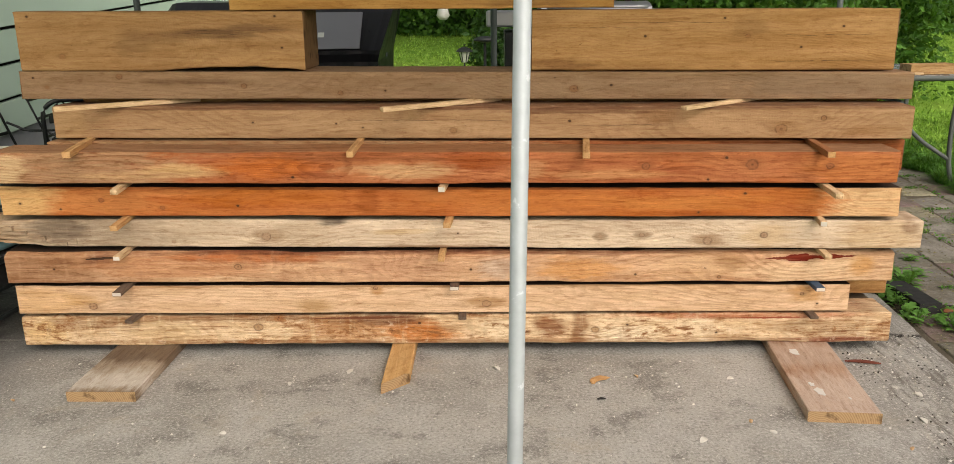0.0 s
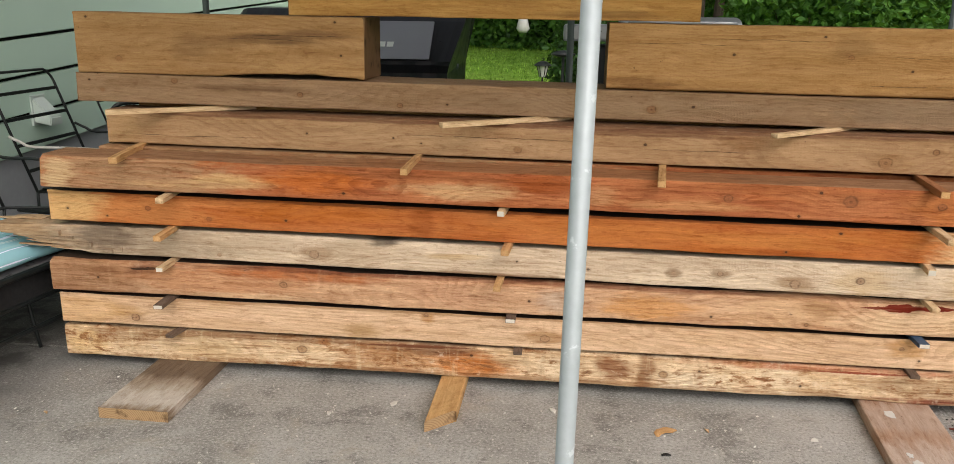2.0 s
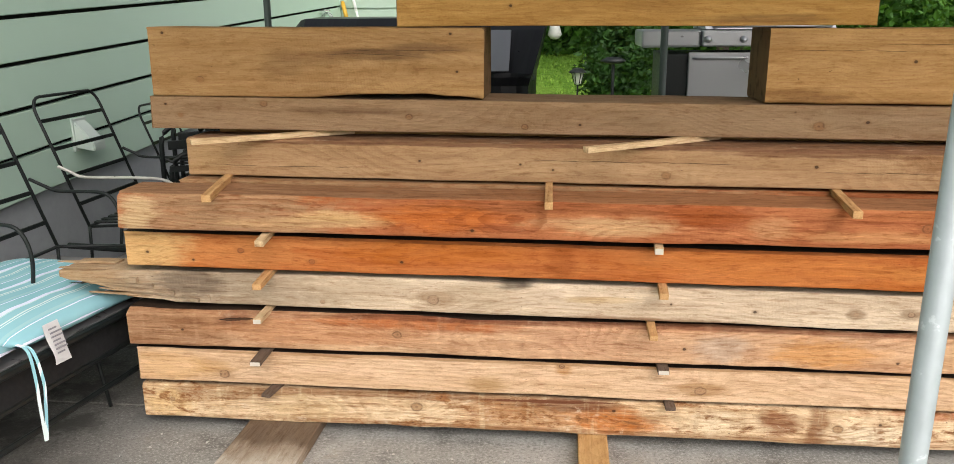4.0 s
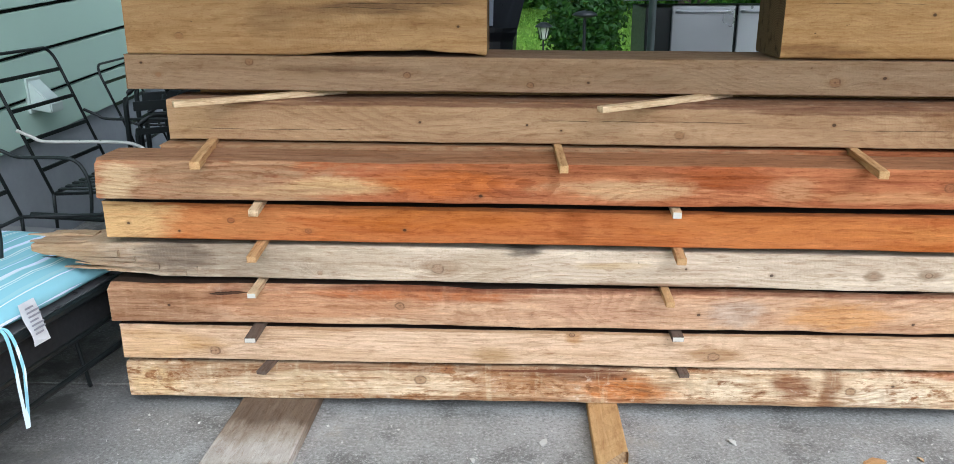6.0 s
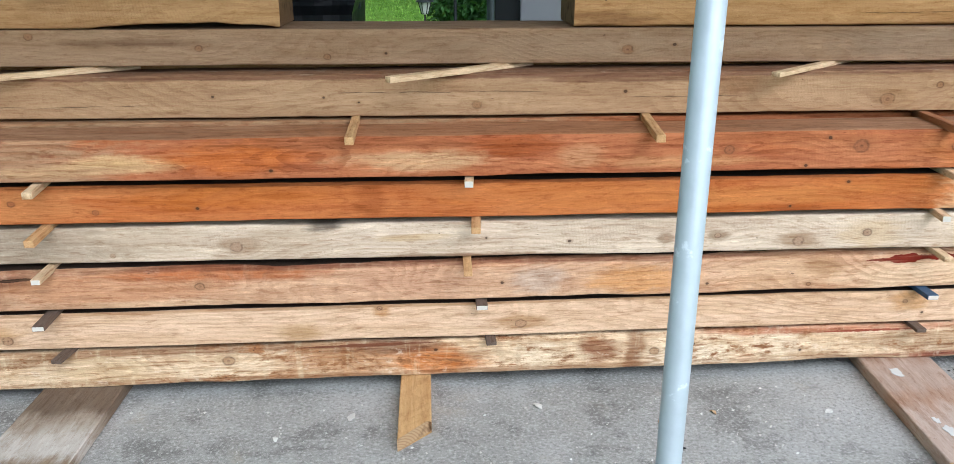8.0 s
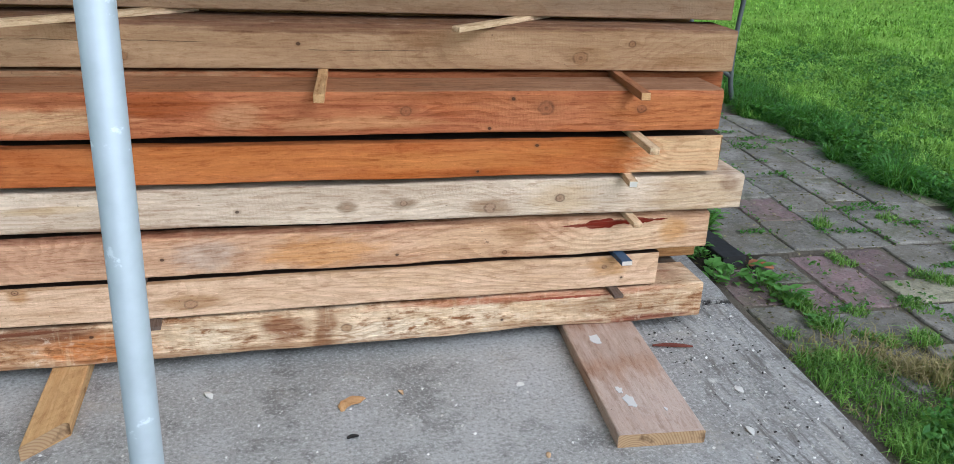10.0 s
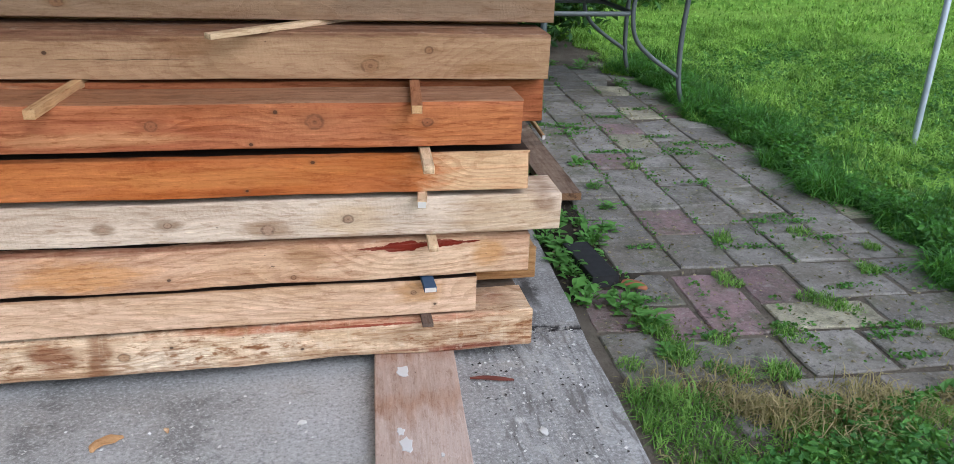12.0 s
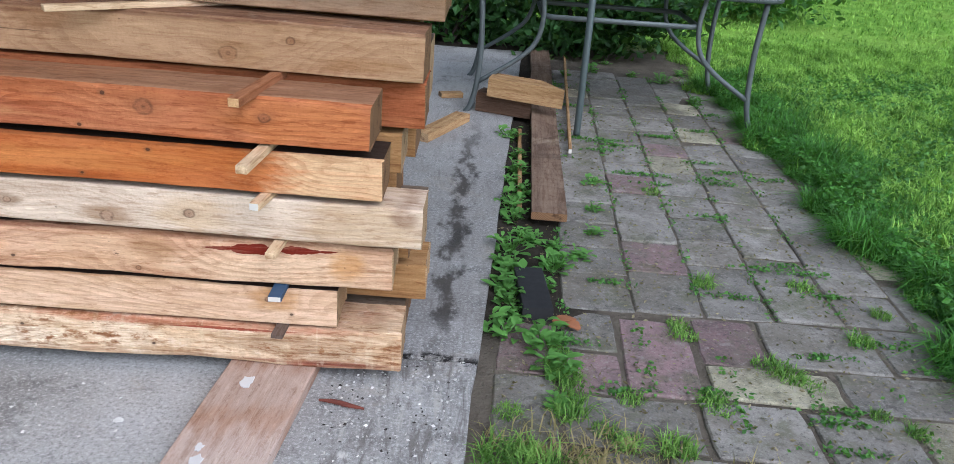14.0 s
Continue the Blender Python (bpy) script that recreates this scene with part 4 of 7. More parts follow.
W10 = wood("wood_golden", (0.50, 0.285, 0.10), (0.36, 0.18, 0.055), 11, 0.2, grain=0.4, blotch=(0.42, 0.215, 0.07), stain=0.35, saw=0.3,
           patches=[(0.8, 0.06, 0.1, 0.03, (0.35, 0.18, 0.06), 0.6), (1.1, 0.02, 0.25, 0.015, (0.2, 0.1, 0.04), 0.7)],
           knots=[(0.35, 0.06, 0.0045), (0.83, 0.09, 0.009), (1.1, 0.1, 0.009)], cracks=[(0.0, 0.3, 0.10)])
W7_TOP = wood("wood_brown_top", (0.30, 0.17, 0.10), (0.20, 0.105, 0.06), 27, 0.3, blotch=(0.13, 0.06, 0.035), stain=0.6, grain=1.0, bark=0.4)
W6_TOP = wood("wood_dull_brown_top", (0.36, 0.20, 0.115), (0.27, 0.135, 0.07), 26, 0.25, blotch=(0.42, 0.24, 0.14), stain=0.4,
              patches=[(1.7, 0.0, 0.9, 1.0, (0.38, 0.165, 0.075), 0.6)])
W_BACK = wood("wood_back_tan", (0.42, 0.25, 0.11), (0.28, 0.15, 0.06), 12, 0.3, blotch=(0.3, 0.16, 0.07), stain=0.4)
W_BACK_RED = wood("wood_back_red", (0.42, 0.16, 0.07), (0.28, 0.085, 0.035), 13, 0.3, blotch=(0.2, 0.06, 0.02), stain=0.4, patches=[(0.4, 0.06, 1.3, 0.4, (0.36, 0.225, 0.125), 0.9)])
W_BACK_GREY = wood("wood_back_grey", (0.20, 0.15, 0.105), (0.13, 0.09, 0.06), 14, 0.3)
W_LATH = wood("wood_lath_pale", (0.72, 0.545, 0.35), (0.62, 0.44, 0.26), 15, 0.15, saw=0.0)
W_LATH_TAN = wood("wood_lath_tan", (0.66, 0.42, 0.21), (0.52, 0.30, 0.14), 16, 0.15, saw=0.0)
W_LATH_RUST = wood("wood_lath_rust", (0.42, 0.20, 0.10), (0.31, 0.13, 0.06), 19, 0.15, saw=0.0)
W_LATH_GREY = wood("wood_lath_grey", (0.17, 0.125, 0.095), (0.10, 0.07, 0.055), 17, 0.15, saw=0.0)
M_LATH_END = plain("lath_end_white", (0.64, 0.59, 0.51), 0.8, 0, 0.1, 60, 0.2)
M_LATH_BLUE = plain("lath_blue_paint", (0.035, 0.075, 0.14), 0.6, 0, 0.2, 60, 0.2)


def splintered(x):
    """Broken left end of the grey timber."""
    t = max(0.0, 1 - x / 0.40)
    jag = 0.012 * t * (noise.noise((x * 34, 0, 0)) + 0.6 * noise.noise((x * 90, 1, 0)))
    return (0.070 * t ** 1.1 + jag, 0.012 * t * (1 + 1.5 * noise.noise((x * 30, 3, 0))))


def torn_edge(x):
    """Torn lower edge near the right end of the left beam."""
    u = (x - 0.55) / 0.53
    return (0.013 * math.sin(math.pi * u) ** 0.6 * (1 + 0.4 * noise.noise((x * 14, 2, 0))), 0.0) if 0 < u < 1 else (0.0, 0.0)


def build_stack():
    timber("pale blotched timber with bark stains, lowest of the stack", -1.704, 1.607, 3.160, 0.165, 0.040, 0.041, 0.158, 0.157, W1, 1, M_END_PALE, wane=(0.010, 0.006, 0.006, 0.014), wave=0.006)
    timber("clean yellow sawn timber, shorter than its neighbours", -1.707, 1.440, 3.158, 0.16, 0.171, 0.168, 0.282, 0.274, W2, 2, M_END_PALE, shaded_top=True, wane=(0.004, 0.005, 0.005, 0.005))
    timber("rust-stained timber with a dark red split", -1.715, 1.579, 3.140, 0.17, 0.301, 0.292, 0.420, 0.411, W3, 3, M_END_PALE, shaded_top=True, wane=(0.006, 0.006, 0.006, 0.022), wave=0.009, rough_end=0.022)
    r4 = timber("greyish pale timber with a splintered broken end", -1.95, 1.652, 3.138, 0.15, 0.436, 0.427, 0.541, 0.532, W4, 4, M_END_PALE, left=splintered, skew=-0.018, wane=(0.006, 0.005, 0.005, 0.007), wave=0.005)
    for px, py, pz, ln, th, wd in ((0.085, 0.02, 0.020, 0.42, 0.022, 0.05), (0.16, 0.075, 0.018, 0.32, 0.018, 0.05), (-0.03, 0.05, 0.090, 0.25, 0.020, 0.07), (-0.015, 0.11, 0.085, 0.25, 0.018, 0.04), (0.02, 0.005, 0.070, 0.25, 0.018, 0.04),
                                   (0.05, 0.04, 0.045, 0.30, 0.014, 0.03), (0.13, 0.004, 0.036, 0.26, 0.016, 0.03), (0.10, 0.0, 0.055, 0.22, 0.012, 0.024), (-0.06, 0.09, 0.098, 0.22, 0.012, 0.05), (0.22, 0.008, 0.014, 0.25, 0.012, 0.04)):
        bm = bmesh.new()
        prev = None
        for k in range(6):
            u = k / 5
            w, t = wd * (0.15 + 0.85 * u), th * (0.15 + 0.85 * u)
            c = Vector((px + ln * u, py, pz + 0.012 * noise.noise((u * 5, px * 9, 0))))
            ring = [bm.verts.new(c + Vector(q)) for q in ((0, -w / 2, -t / 2), (0, w / 2, -t / 2), (0, w / 2, t / 2), (0, -w / 2, t / 2))]
            if prev:
                for q in range(4):
                    bm.faces.new((prev[q], prev[(q + 1) % 4], ring[(q + 1) % 4], ring[q]))
            else:
                bm.faces.new(ring[::-1])
            prev = ring
        bm.faces.new(prev)
        part("splinter", bm, W4, r4)
    timber("bright orange timber with pale ends", -1.702, 1.554, 3.126, 0.15, 0.560, 0.550, 0.667, 0.654, W5, 5, M_END, shaded_top=True, skew=-0.016, wane=(0.004, 0.005, 0.005, 0.006))
    timber("red streaked timber with a rounded upper edge", -1.683, 1.527, 3.090, 0.17, 0.691, 0.678, 0.804, 0.789, W6, 6, M_END, skew=-0.006, wane=(0.005, 0.005, 0.006, 0.020), wave=0.005, top=W6_TOP, rough_end=0.015)
    timber("tan timber with fine drying cracks", -1.555, 1.632, 3.284, 0.17, 0.818, 0.808, 0.938, 0.926, W7, 7, M_END, top=W7_TOP, skew=-0.030, wane=(0.004, 0.005, 0.006, 0.014))
    timber("weathered brown timber carrying the big beams", -1.695, 1.668, 3.368, 0.275, 0.958, 0.940, 1.061, 1.038, W8, 8, M_END, skew=-0.014, wane=(0.004, 0.005, 0.006, 0.005))
    timber("short heavy ochre beam with a dark streak", -1.680, -0.598, 3.385, 0.26, 1.064, 1.043, 1.282, 1.261, W9L, 9, M_END, left=torn_edge, wane=(0.008, 0.008, 0.008, 0.008), name="beam")
    timber("short heavy ochre beam with drying cracks", 0.258, 1.606, 3.385, 0.26, 1.064, 1.043, 1.280, 1.265, W9R, 10, M_END, wane=(0.010, 0.008, 0.008, 0.006), wave=0.005, name="beam")
    timber("golden beam bridging the two beams below", -0.862, 0.560, 3.385, 0.24, 1.285, 1.275, 1.495, 1.485, W10, 11, M_END, wane=(0.005, 0.008, 0.008, 0.008), name="beam")
    # second and third rows behind
    back = [(-1.62, 1.60, 3.335, 0.16, 0.040, 0.041, 0.150, 0.151, W_BACK_GREY), (-1.66, 1.655, 3.33, 0.17, 0.176, 0.174, 0.290, 0.281, W_BACK),
            (-1.60, 1.606, 3.33, 0.16, 0.306, 0.299, 0.420, 0.410, W_BACK), (-1.63, 1.50, 3.29, 0.17, 0.446, 0.436, 0.550, 0.541, W_BACK_GREY),
            (-1.60, 1.58, 3.29, 0.17, 0.567, 0.557, 0.676, 0.663, W_BACK), (-1.57, 1.634, 3.285, 0.17, 0.692, 0.680, 0.810, 0.796, W_BACK_RED),
            # third row: heights chosen to block light from behind through the front gaps
            (-1.60, 1.60, 3.52, 0.19, 0.040, 0.041, 0.205, 0.204, W_BACK), (-1.62, 1.63, 3.52, 0.19, 0.207, 0.206, 0.375, 0.372, W_BACK_GREY),
            (-1.60, 1.55, 3.51, 0.19, 0.377, 0.374, 0.54, 0.53, W_BACK), (-1.60, 1.60, 3.51, 0.19, 0.542, 0.532, 0.705, 0.69, W_BACK),
            (-1.58, 1.63, 3.48, 0.19, 0.707, 0.692, 0.87, 0.855, W_BACK_GREY), (-1.50, 1.60, 3.475, 0.17, 0.873, 0.858, 0.955, 0.935, W_BACK)]
    for i, (x0, x1, y, d, a, b, c, e, m) in enumerate(back):
        timber("sawn timber in the rear row of the stack", x0, x1, y, d, a, b, c, e, m, 20 + i, M_END_PALE if i % 3 == 1 else M_END)


build_stack()


def lath(tip, yaw, z, length, mats, w=0.023, h=0.017, label="thin pale spacer lath between two timbers"):
    """A spacer stick: its front end at tip, running back under the next timber."""
    n, verts, faces = 6, [], []
    for i in range(n + 1):
        y = length * i / n
        b = 0.0008 * noise.noise((y * 8, tip[0] * 3, z * 9))
        for sx, sz in ((-1, 0), (1, 0), (1, 1), (-1, 1)):
            verts.append((sx * w / 2 + b, y, h * sz + b))
    for i in range(n):
        for k in range(4):
            a, c = i * 4 + k, i * 4 + (k + 1) % 4
            faces.append((a, c, c + 4, a + 4))
    faces += [(3, 2, 1, 0), tuple(range(4 * n, 4 * n + 4))]
    me = bpy.data.meshes.new("lath")
    bm = bmesh.new()
    vs = [bm.verts.new(v) for v in verts]
    fs = [bm.faces.new([vs[k] for k in f]) for f in faces]
    fs[-2].material_index = 1
    bmesh.ops.bevel(bm, geom=list(bm.edges), offset=0.0012, segments=1, affect="EDGES")
    # grain runs along the lath: lay it along x and turn it back
    bmesh.ops.rotate(bm, verts=bm.verts, cent=(0, 0, 0), matrix=Matrix.Rotation(radians(-90), 3, "Z"))
    bmesh.ops.recalc_face_normals(bm, faces=bm.faces)
    bm.to_mesh(me)
    bm.free()
    for m in mats:
        me.materials.append(m)
    ob = new("lath", me)
    ob.matrix_basis = pose(tip[0], tip[1], z, 0, 0, 90 - yaw)
    return tagged(ob, label, "lath", "spacer laths in the stack")


PALE, WHITE_END, TAN_L, GREY_L, BLUE_L = [W_LATH, W_LATH], [W_LATH, M_LATH_END], [W_LATH_TAN, W_LATH_TAN], [W_LATH_GREY, W_LATH_GREY], [M_LATH_BLUE, M_LATH_END]
GREY_WHITE, RUST_L = [W_LATH_GREY, M_LATH_END], [W_LATH_RUST, W_LATH_TAN]
# front tip, turn, top of the timber below at both ends, length, section
for tip, yaw, zl, zr, length, w, h, mats in (
        ((-1.475, 3.190), 57, 0.940, 0.928, 0.52, 0.026, 0.017, PALE), ((-0.282, 3.140), 54, 0.940, 0.928, 0.52, 0.026, 0.017, PALE), ((0.783, 3.155), 50, 0.940, 0.928, 0.48, 0.026, 0.014, PALE),
        ((-1.358, 3.005), -11, 0.803, 0.788, 0.52, 0.027, 0.022, TAN_L), ((-0.381, 3.010), -1, 0.803, 0.788, 0.5, 0.023, 0.021, TAN_L), ((0.426, 2.985), 6, 0.803, 0.788, 0.5, 0.025, 0.021, TAN_L), ((1.249, 2.985), 6, 0.803, 0.788, 0.5, 0.026, 0.021, RUST_L),
        ((-1.219, 3.025), -7, 0.669, 0.656, 0.5, 0.026, 0.019, PALE), ((-0.072, 3.055), 4, 0.669, 0.656, 0.5, 0.024, 0.019, WHITE_END), ((1.272, 2.942), 4, 0.669, 0.656, 0.6, 0.026, 0.019, PALE),
        ((-1.230, 3.010), -5, 0.542, 0.533, 0.5, 0.026, 0.019, TAN_L), ((-0.055, 3.035), 3, 0.542, 0.533, 0.5, 0.026, 0.019, TAN_L), ((1.269, 3.037), 8, 0.542, 0.533, 0.5, 0.024, 0.019, WHITE_END),
        ((-1.254, 3.052), -2, 0.419, 0.410, 0.45, 0.025, 0.016, WHITE_END), ((-0.078, 3.032), 1, 0.419, 0.410, 0.5, 0.024, 0.016, TAN_L), ((1.301, 3.044), 3, 0.419, 0.410, 0.5, 0.025, 0.016, PALE),
        ((-1.268, 3.045), -2, 0.284, 0.277, 0.45, 0.033, 0.015, GREY_WHITE), ((-0.036, 3.100), 0, 0.284, 0.277, 0.45, 0.033, 0.015, GREY_WHITE), ((1.299, 3.078), 0, 0.284, 0.277, 0.45, 0.033, 0.015, BLUE_L),
        ((-1.260, 3.090), 8, 0.160, 0.159, 0.4, 0.030, 0.012, GREY_L), ((-0.008, 3.113), -2, 0.160, 0.159, 0.4, 0.030, 0.012, GREY_L), ((1.296, 3.100), 2, 0.160, 0.159, 0.4, 0.030, 0.012, GREY_L)):
    lath(tip, yaw, line_z(zl, zr, tip[0]) - 0.003, length, mats, w, h)

# sleepers under the stack
W_SLEEPER = wood("wood_sleeper_grey", (0.27, 0.20, 0.135), (0.19, 0.132, 0.088), 21, 0.15, grain=0.4, blotch=(0.16, 0.115, 0.08), stain=0.5, saw=0.1,
                 patches=[(0.10, 0.04, 0.10, 0.14, (0.60, 0.56, 0.50), 0.85), (0.20, 0.04, 0.07, 0.10, (0.40, 0.34, 0.27), 0.7), (0.33, 0.04, 0.10, 0.10, (0.13, 0.095, 0.07), 0.6)])
W_SLEEPER_RED = wood("wood_sleeper_pinkish", (0.42, 0.275, 0.195), (0.33, 0.205, 0.14), 22, 0.06, grain=0.45, blotch=(0.24, 0.15, 0.11), stain=0.5, saw=0.1,
                     patches=[(0.06, 0.04, 0.22, 0.12, (0.58, 0.50, 0.44), 0.6), (0.45, 0.04, 0.12, 0.1, (0.50, 0.42, 0.36), 0.5)])
W_STUD = wood("wood_stud_yellow", (0.62, 0.41, 0.20), (0.48, 0.28, 0.12), 23, 0.3, grain=0.4, saw=0.1, blotch=(0.3, 0.15, 0.05), stain=0.4, knots=[(0.22, 0.01, 0.008)])


def sleeper(label, front, yaw, width, length, mat, seed, skew=0.0, name="plank"):
    """A flat plank on the slab: front middle point, running back under the stack; skew slants its front end."""
    me = timber_mesh(name, length, width, 0.038, 0.038, [mat, M_END_PALE], seed, 0, (0.003, 0.003, 0.005, 0.005), 0.002)
    for v in me.vertices:
        v.co.y -= width / 2
        if v.co.x < 0.02:
            v.co.x += skew * (v.co.y / width)
    ob = new(name, me)
    ob.matrix_basis = pose(front[0], front[1], 0.0005, 0, 0, 90 - yaw)
    return tagged(ob, label, "plank", "sleepers under the stack")


sleeper("weathered grey plank with whitish wear under the stack", (-1.236, 2.768), 0.6, 0.24, 1.05, W_SLEEPER, 31)
sleeper("narrow yellow stud with an angled cut under the stack", (-0.237, 2.866), 0.0, 0.092, 1.05, W_STUD, 32, -0.10)
plank_r = sleeper("reddish brown plank spotted with white paint", (1.222, 2.607), 4.6, 0.228, 1.2, W_SLEEPER_RED, 33)


def splash(name, x, y, z, r, seed, mat, parent=None, long=1.6):
    """A thin dried paint spot of uneven outline."""
    bm = bmesh.new()
    pts = []
    for k in range(14):
        a = 2 * math.pi * k / 14
        q = r * (0.7 + 0.55 * noise.noise((math.cos(a) * 1.7, math.sin(a) * 1.7, seed)))
        pts.append((x + q * math.cos(a), y + long * q * math.sin(a)))
    lo = [bm.verts.new((a, b, z)) for a, b in pts]
    hi = [bm.verts.new((x + (a - x) * 0.9, y + (b - y) * 0.9, z + 0.0012)) for a, b in pts]
    bm.faces.new(hi)
    for k in range(14):
        bm.faces.new((lo[k], lo[(k + 1) % 14], hi[(k + 1) % 14], hi[k]))
    ob = new(name, mesh_of(bm, name, mat))
    if parent:
        ob.parent = parent
        ob.matrix_parent_inverse = parent.matrix_basis.inverted()
    return ob


M_PAINT = plain("dried_white_paint", (0.62, 0.60, 0.57), 0.7, 0, 0.1, 60, 0.2)
for x, y, r, s in ((1.224, 3.072, 0.024, 1), (1.188, 2.805, 0.013, 2), (1.195, 2.755, 0.022, 3), (1.275, 2.70, 0.007, 5)):
    splash("paint_spot", x, y, 0.0392, r, s, M_PAINT, plank_r)

# ---- canopy posts ----
def post(label, x, y, r, h, mat, lean=(0, 0)):
    bm = bmesh.new()
    tube(bm, [(0, 0, 0), (0, 0, 0.02), (lean[0] * h, lean[1] * h, h)], r, 20)
    ob = new("post", mesh_of(bm, "post", mat, True))
    ob.location = (x, y, -0.002)
    return tagged(ob, label, "post", "canopy posts")


post("bare galvanized steel canopy post standing before the stack", 0.150, 1.903, 0.0182, 2.45, M_STEEL, (0.0143, -0.003))
post("slim dark grey canopy post behind the stack", 0.122, 4.92, 0.018, 2.45, M_POST)
post("slim dark grey canopy post by the house wall", -1.72, 4.62, 0.016, 2.45, M_POST)
post("slim dark grey canopy post beside the patio table", 2.33, 5.72, 0.019, 2.45, M_POST, (0.0, 0.0))
q = post("slim bluish steel canopy post standing in the lawn", 4.32, 5.03, 0.017, 2.5, M_STEEL)
q.location.z = -0.05


def build_canopy():
    """Fabric roof over the posts, above the view."""
    root = empty("canopy_roof", "plain pale fabric canopy roof on steel posts", "canopy", kind="structure")
    bm = bmesh.new()
    pts = [(-1.78, 1.86, 2.44), (1.95, 1.86, 2.44), (1.95, 5.0, 2.45), (-1.78, 5.0, 2.45)]
    lo = [bm.verts.new(p) for p in pts]
    hi = [bm.verts.new((p[0], p[1], p[2] + 0.03)) for p in pts]
    bm.faces.new(lo[::-1])
    bm.faces.new(hi)
    for k in range(4):
        bm.faces.new((lo[k], lo[(k + 1) % 4], hi[(k + 1) % 4], hi[k]))
    part("fabric", bm, M_FABRIC, root)


M_FABRIC = plain("canopy_fabric", (0.42, 0.43, 0.43), 0.9, 0, 0.08, 4, 0.1)
build_canopy()


# ---- patio things by the house wall ----
def rounded_loop(w, h, r, steps=5):
    """Points of an arch standing on z=0 in the yz plane: up, across and down with rounded corners."""
    pts = [(0, 0, 0), (0, 0, h - r)]
    pts += [(0, r - r * math.cos(a), h - r + r * math.sin(a)) for a in (math.pi / 2 * k / steps for k in range(1, steps + 1))]
    pts += [(0, w - r + r * math.sin(a), h - r + r * math.cos(a)) for a in (math.pi / 2 * k / steps for k in range(1, steps + 1))]
    return pts + [(0, w, 0)]


def build_chair(worn, slats=8, reach=1.0):
    """Black iron patio chair facing +x: arched back with bars, slatted seat, arms, four legs."""
    root = empty("patio_chair", "black iron patio chair with worn arms against the wall", "chair", "patio chairs by the wall")
    w, seat = 0.50, 0.43
    lean = lambda z: -0.20 * (z - seat) / 0.55
    bm = bmesh.new()
    tube(bm, [(lean(z + seat), y, z + seat) for x, y, z in rounded_loop(w, 0.56, 0.07)], 0.007)
    part("back_frame", bm, M_IRON, root, smooth=True)
    for z in (0.10, 0.22, 0.34, 0.46):
        bm = bmesh.new()
        box(bm, lean(z + seat) - 0.004, lean(z + seat) + 0.004, 0.01, w - 0.01, seat + z - 0.008, seat + z + 0.008)
        part("back_bar", bm, M_IRON, root)
    bm = bmesh.new()
    tube(bm, [(0, 0, seat), (0.44, 0, seat + 0.02), (0.47, 0.04, seat + 0.02), (0.47, w - 0.04, seat + 0.02), (0.44, w, seat + 0.02), (0, w, seat)], 0.007, 8, True)
    part("seat_frame", bm, M_IRON, root, smooth=True)
    for k in range(slats):
        bm = bmesh.new()
        y = 0.05 + k * (w - 0.1) / 7
        box(bm, 0, 0.46, y - 0.014, y + 0.014, seat + 0.008, seat + 0.013)
        part("seat_slat", bm, M_IRON, root)
    for y, m in ((-0.02, M_BARE if worn else M_IRON), (w + 0.02, M_IRON)):
        bm = bmesh.new()
        tube(bm, curve_points([(lean(0.70), y, 0.70), (-0.04, y, 0.675), (0.02, y, 0.655), (0.26 * reach, y, 0.655), (0.38 * reach, y, 0.645), (0.44 * reach, y, 0.60), (0.46 * reach, y, 0.53), (0.44 * reach, y, seat)], 5), 0.007)
        part("arm", bm, m, root, "arm with worn white paint" if m is M_BARE else "", smooth=True)
    for x, y, dx in ((0.0, 0, -0.07), (0.0, w, -0.07), (0.44, 0, 0.04), (0.44, w, 0.04)):
        bm = bmesh.new()
        tube(bm, curve_points([(x, y, seat), (x + dx * 0.2, y, seat * 0.5), (x + dx, y, 0.004)], 4), 0.007)
        part("leg", bm, M_IRON, root, smooth=True)
    return root


build_chair(True).matrix_basis = pose(-2.42, 4.13, 0.0)
tagged(build_chair(False, 0, 0.6), "black iron patio chair without its seat slats").matrix_basis = pose(-2.38, 3.30, 0, 0, 0, -2)
chair = tagged(build_chair(False), "black iron patio chair with a barred back")
chair.matrix_basis = pose(-2.40, 4.95, 0, 0, 0, 6) @ Matrix.Scale(0.88, 4)
copy_thing(chair, pose(-1.95, 5.75, 0, 0, 0, 78) @ Matrix.Scale(0.88, 4))
copy_thing(chair, pose(-2.40, 5.75, 0, 0, 0, 20))


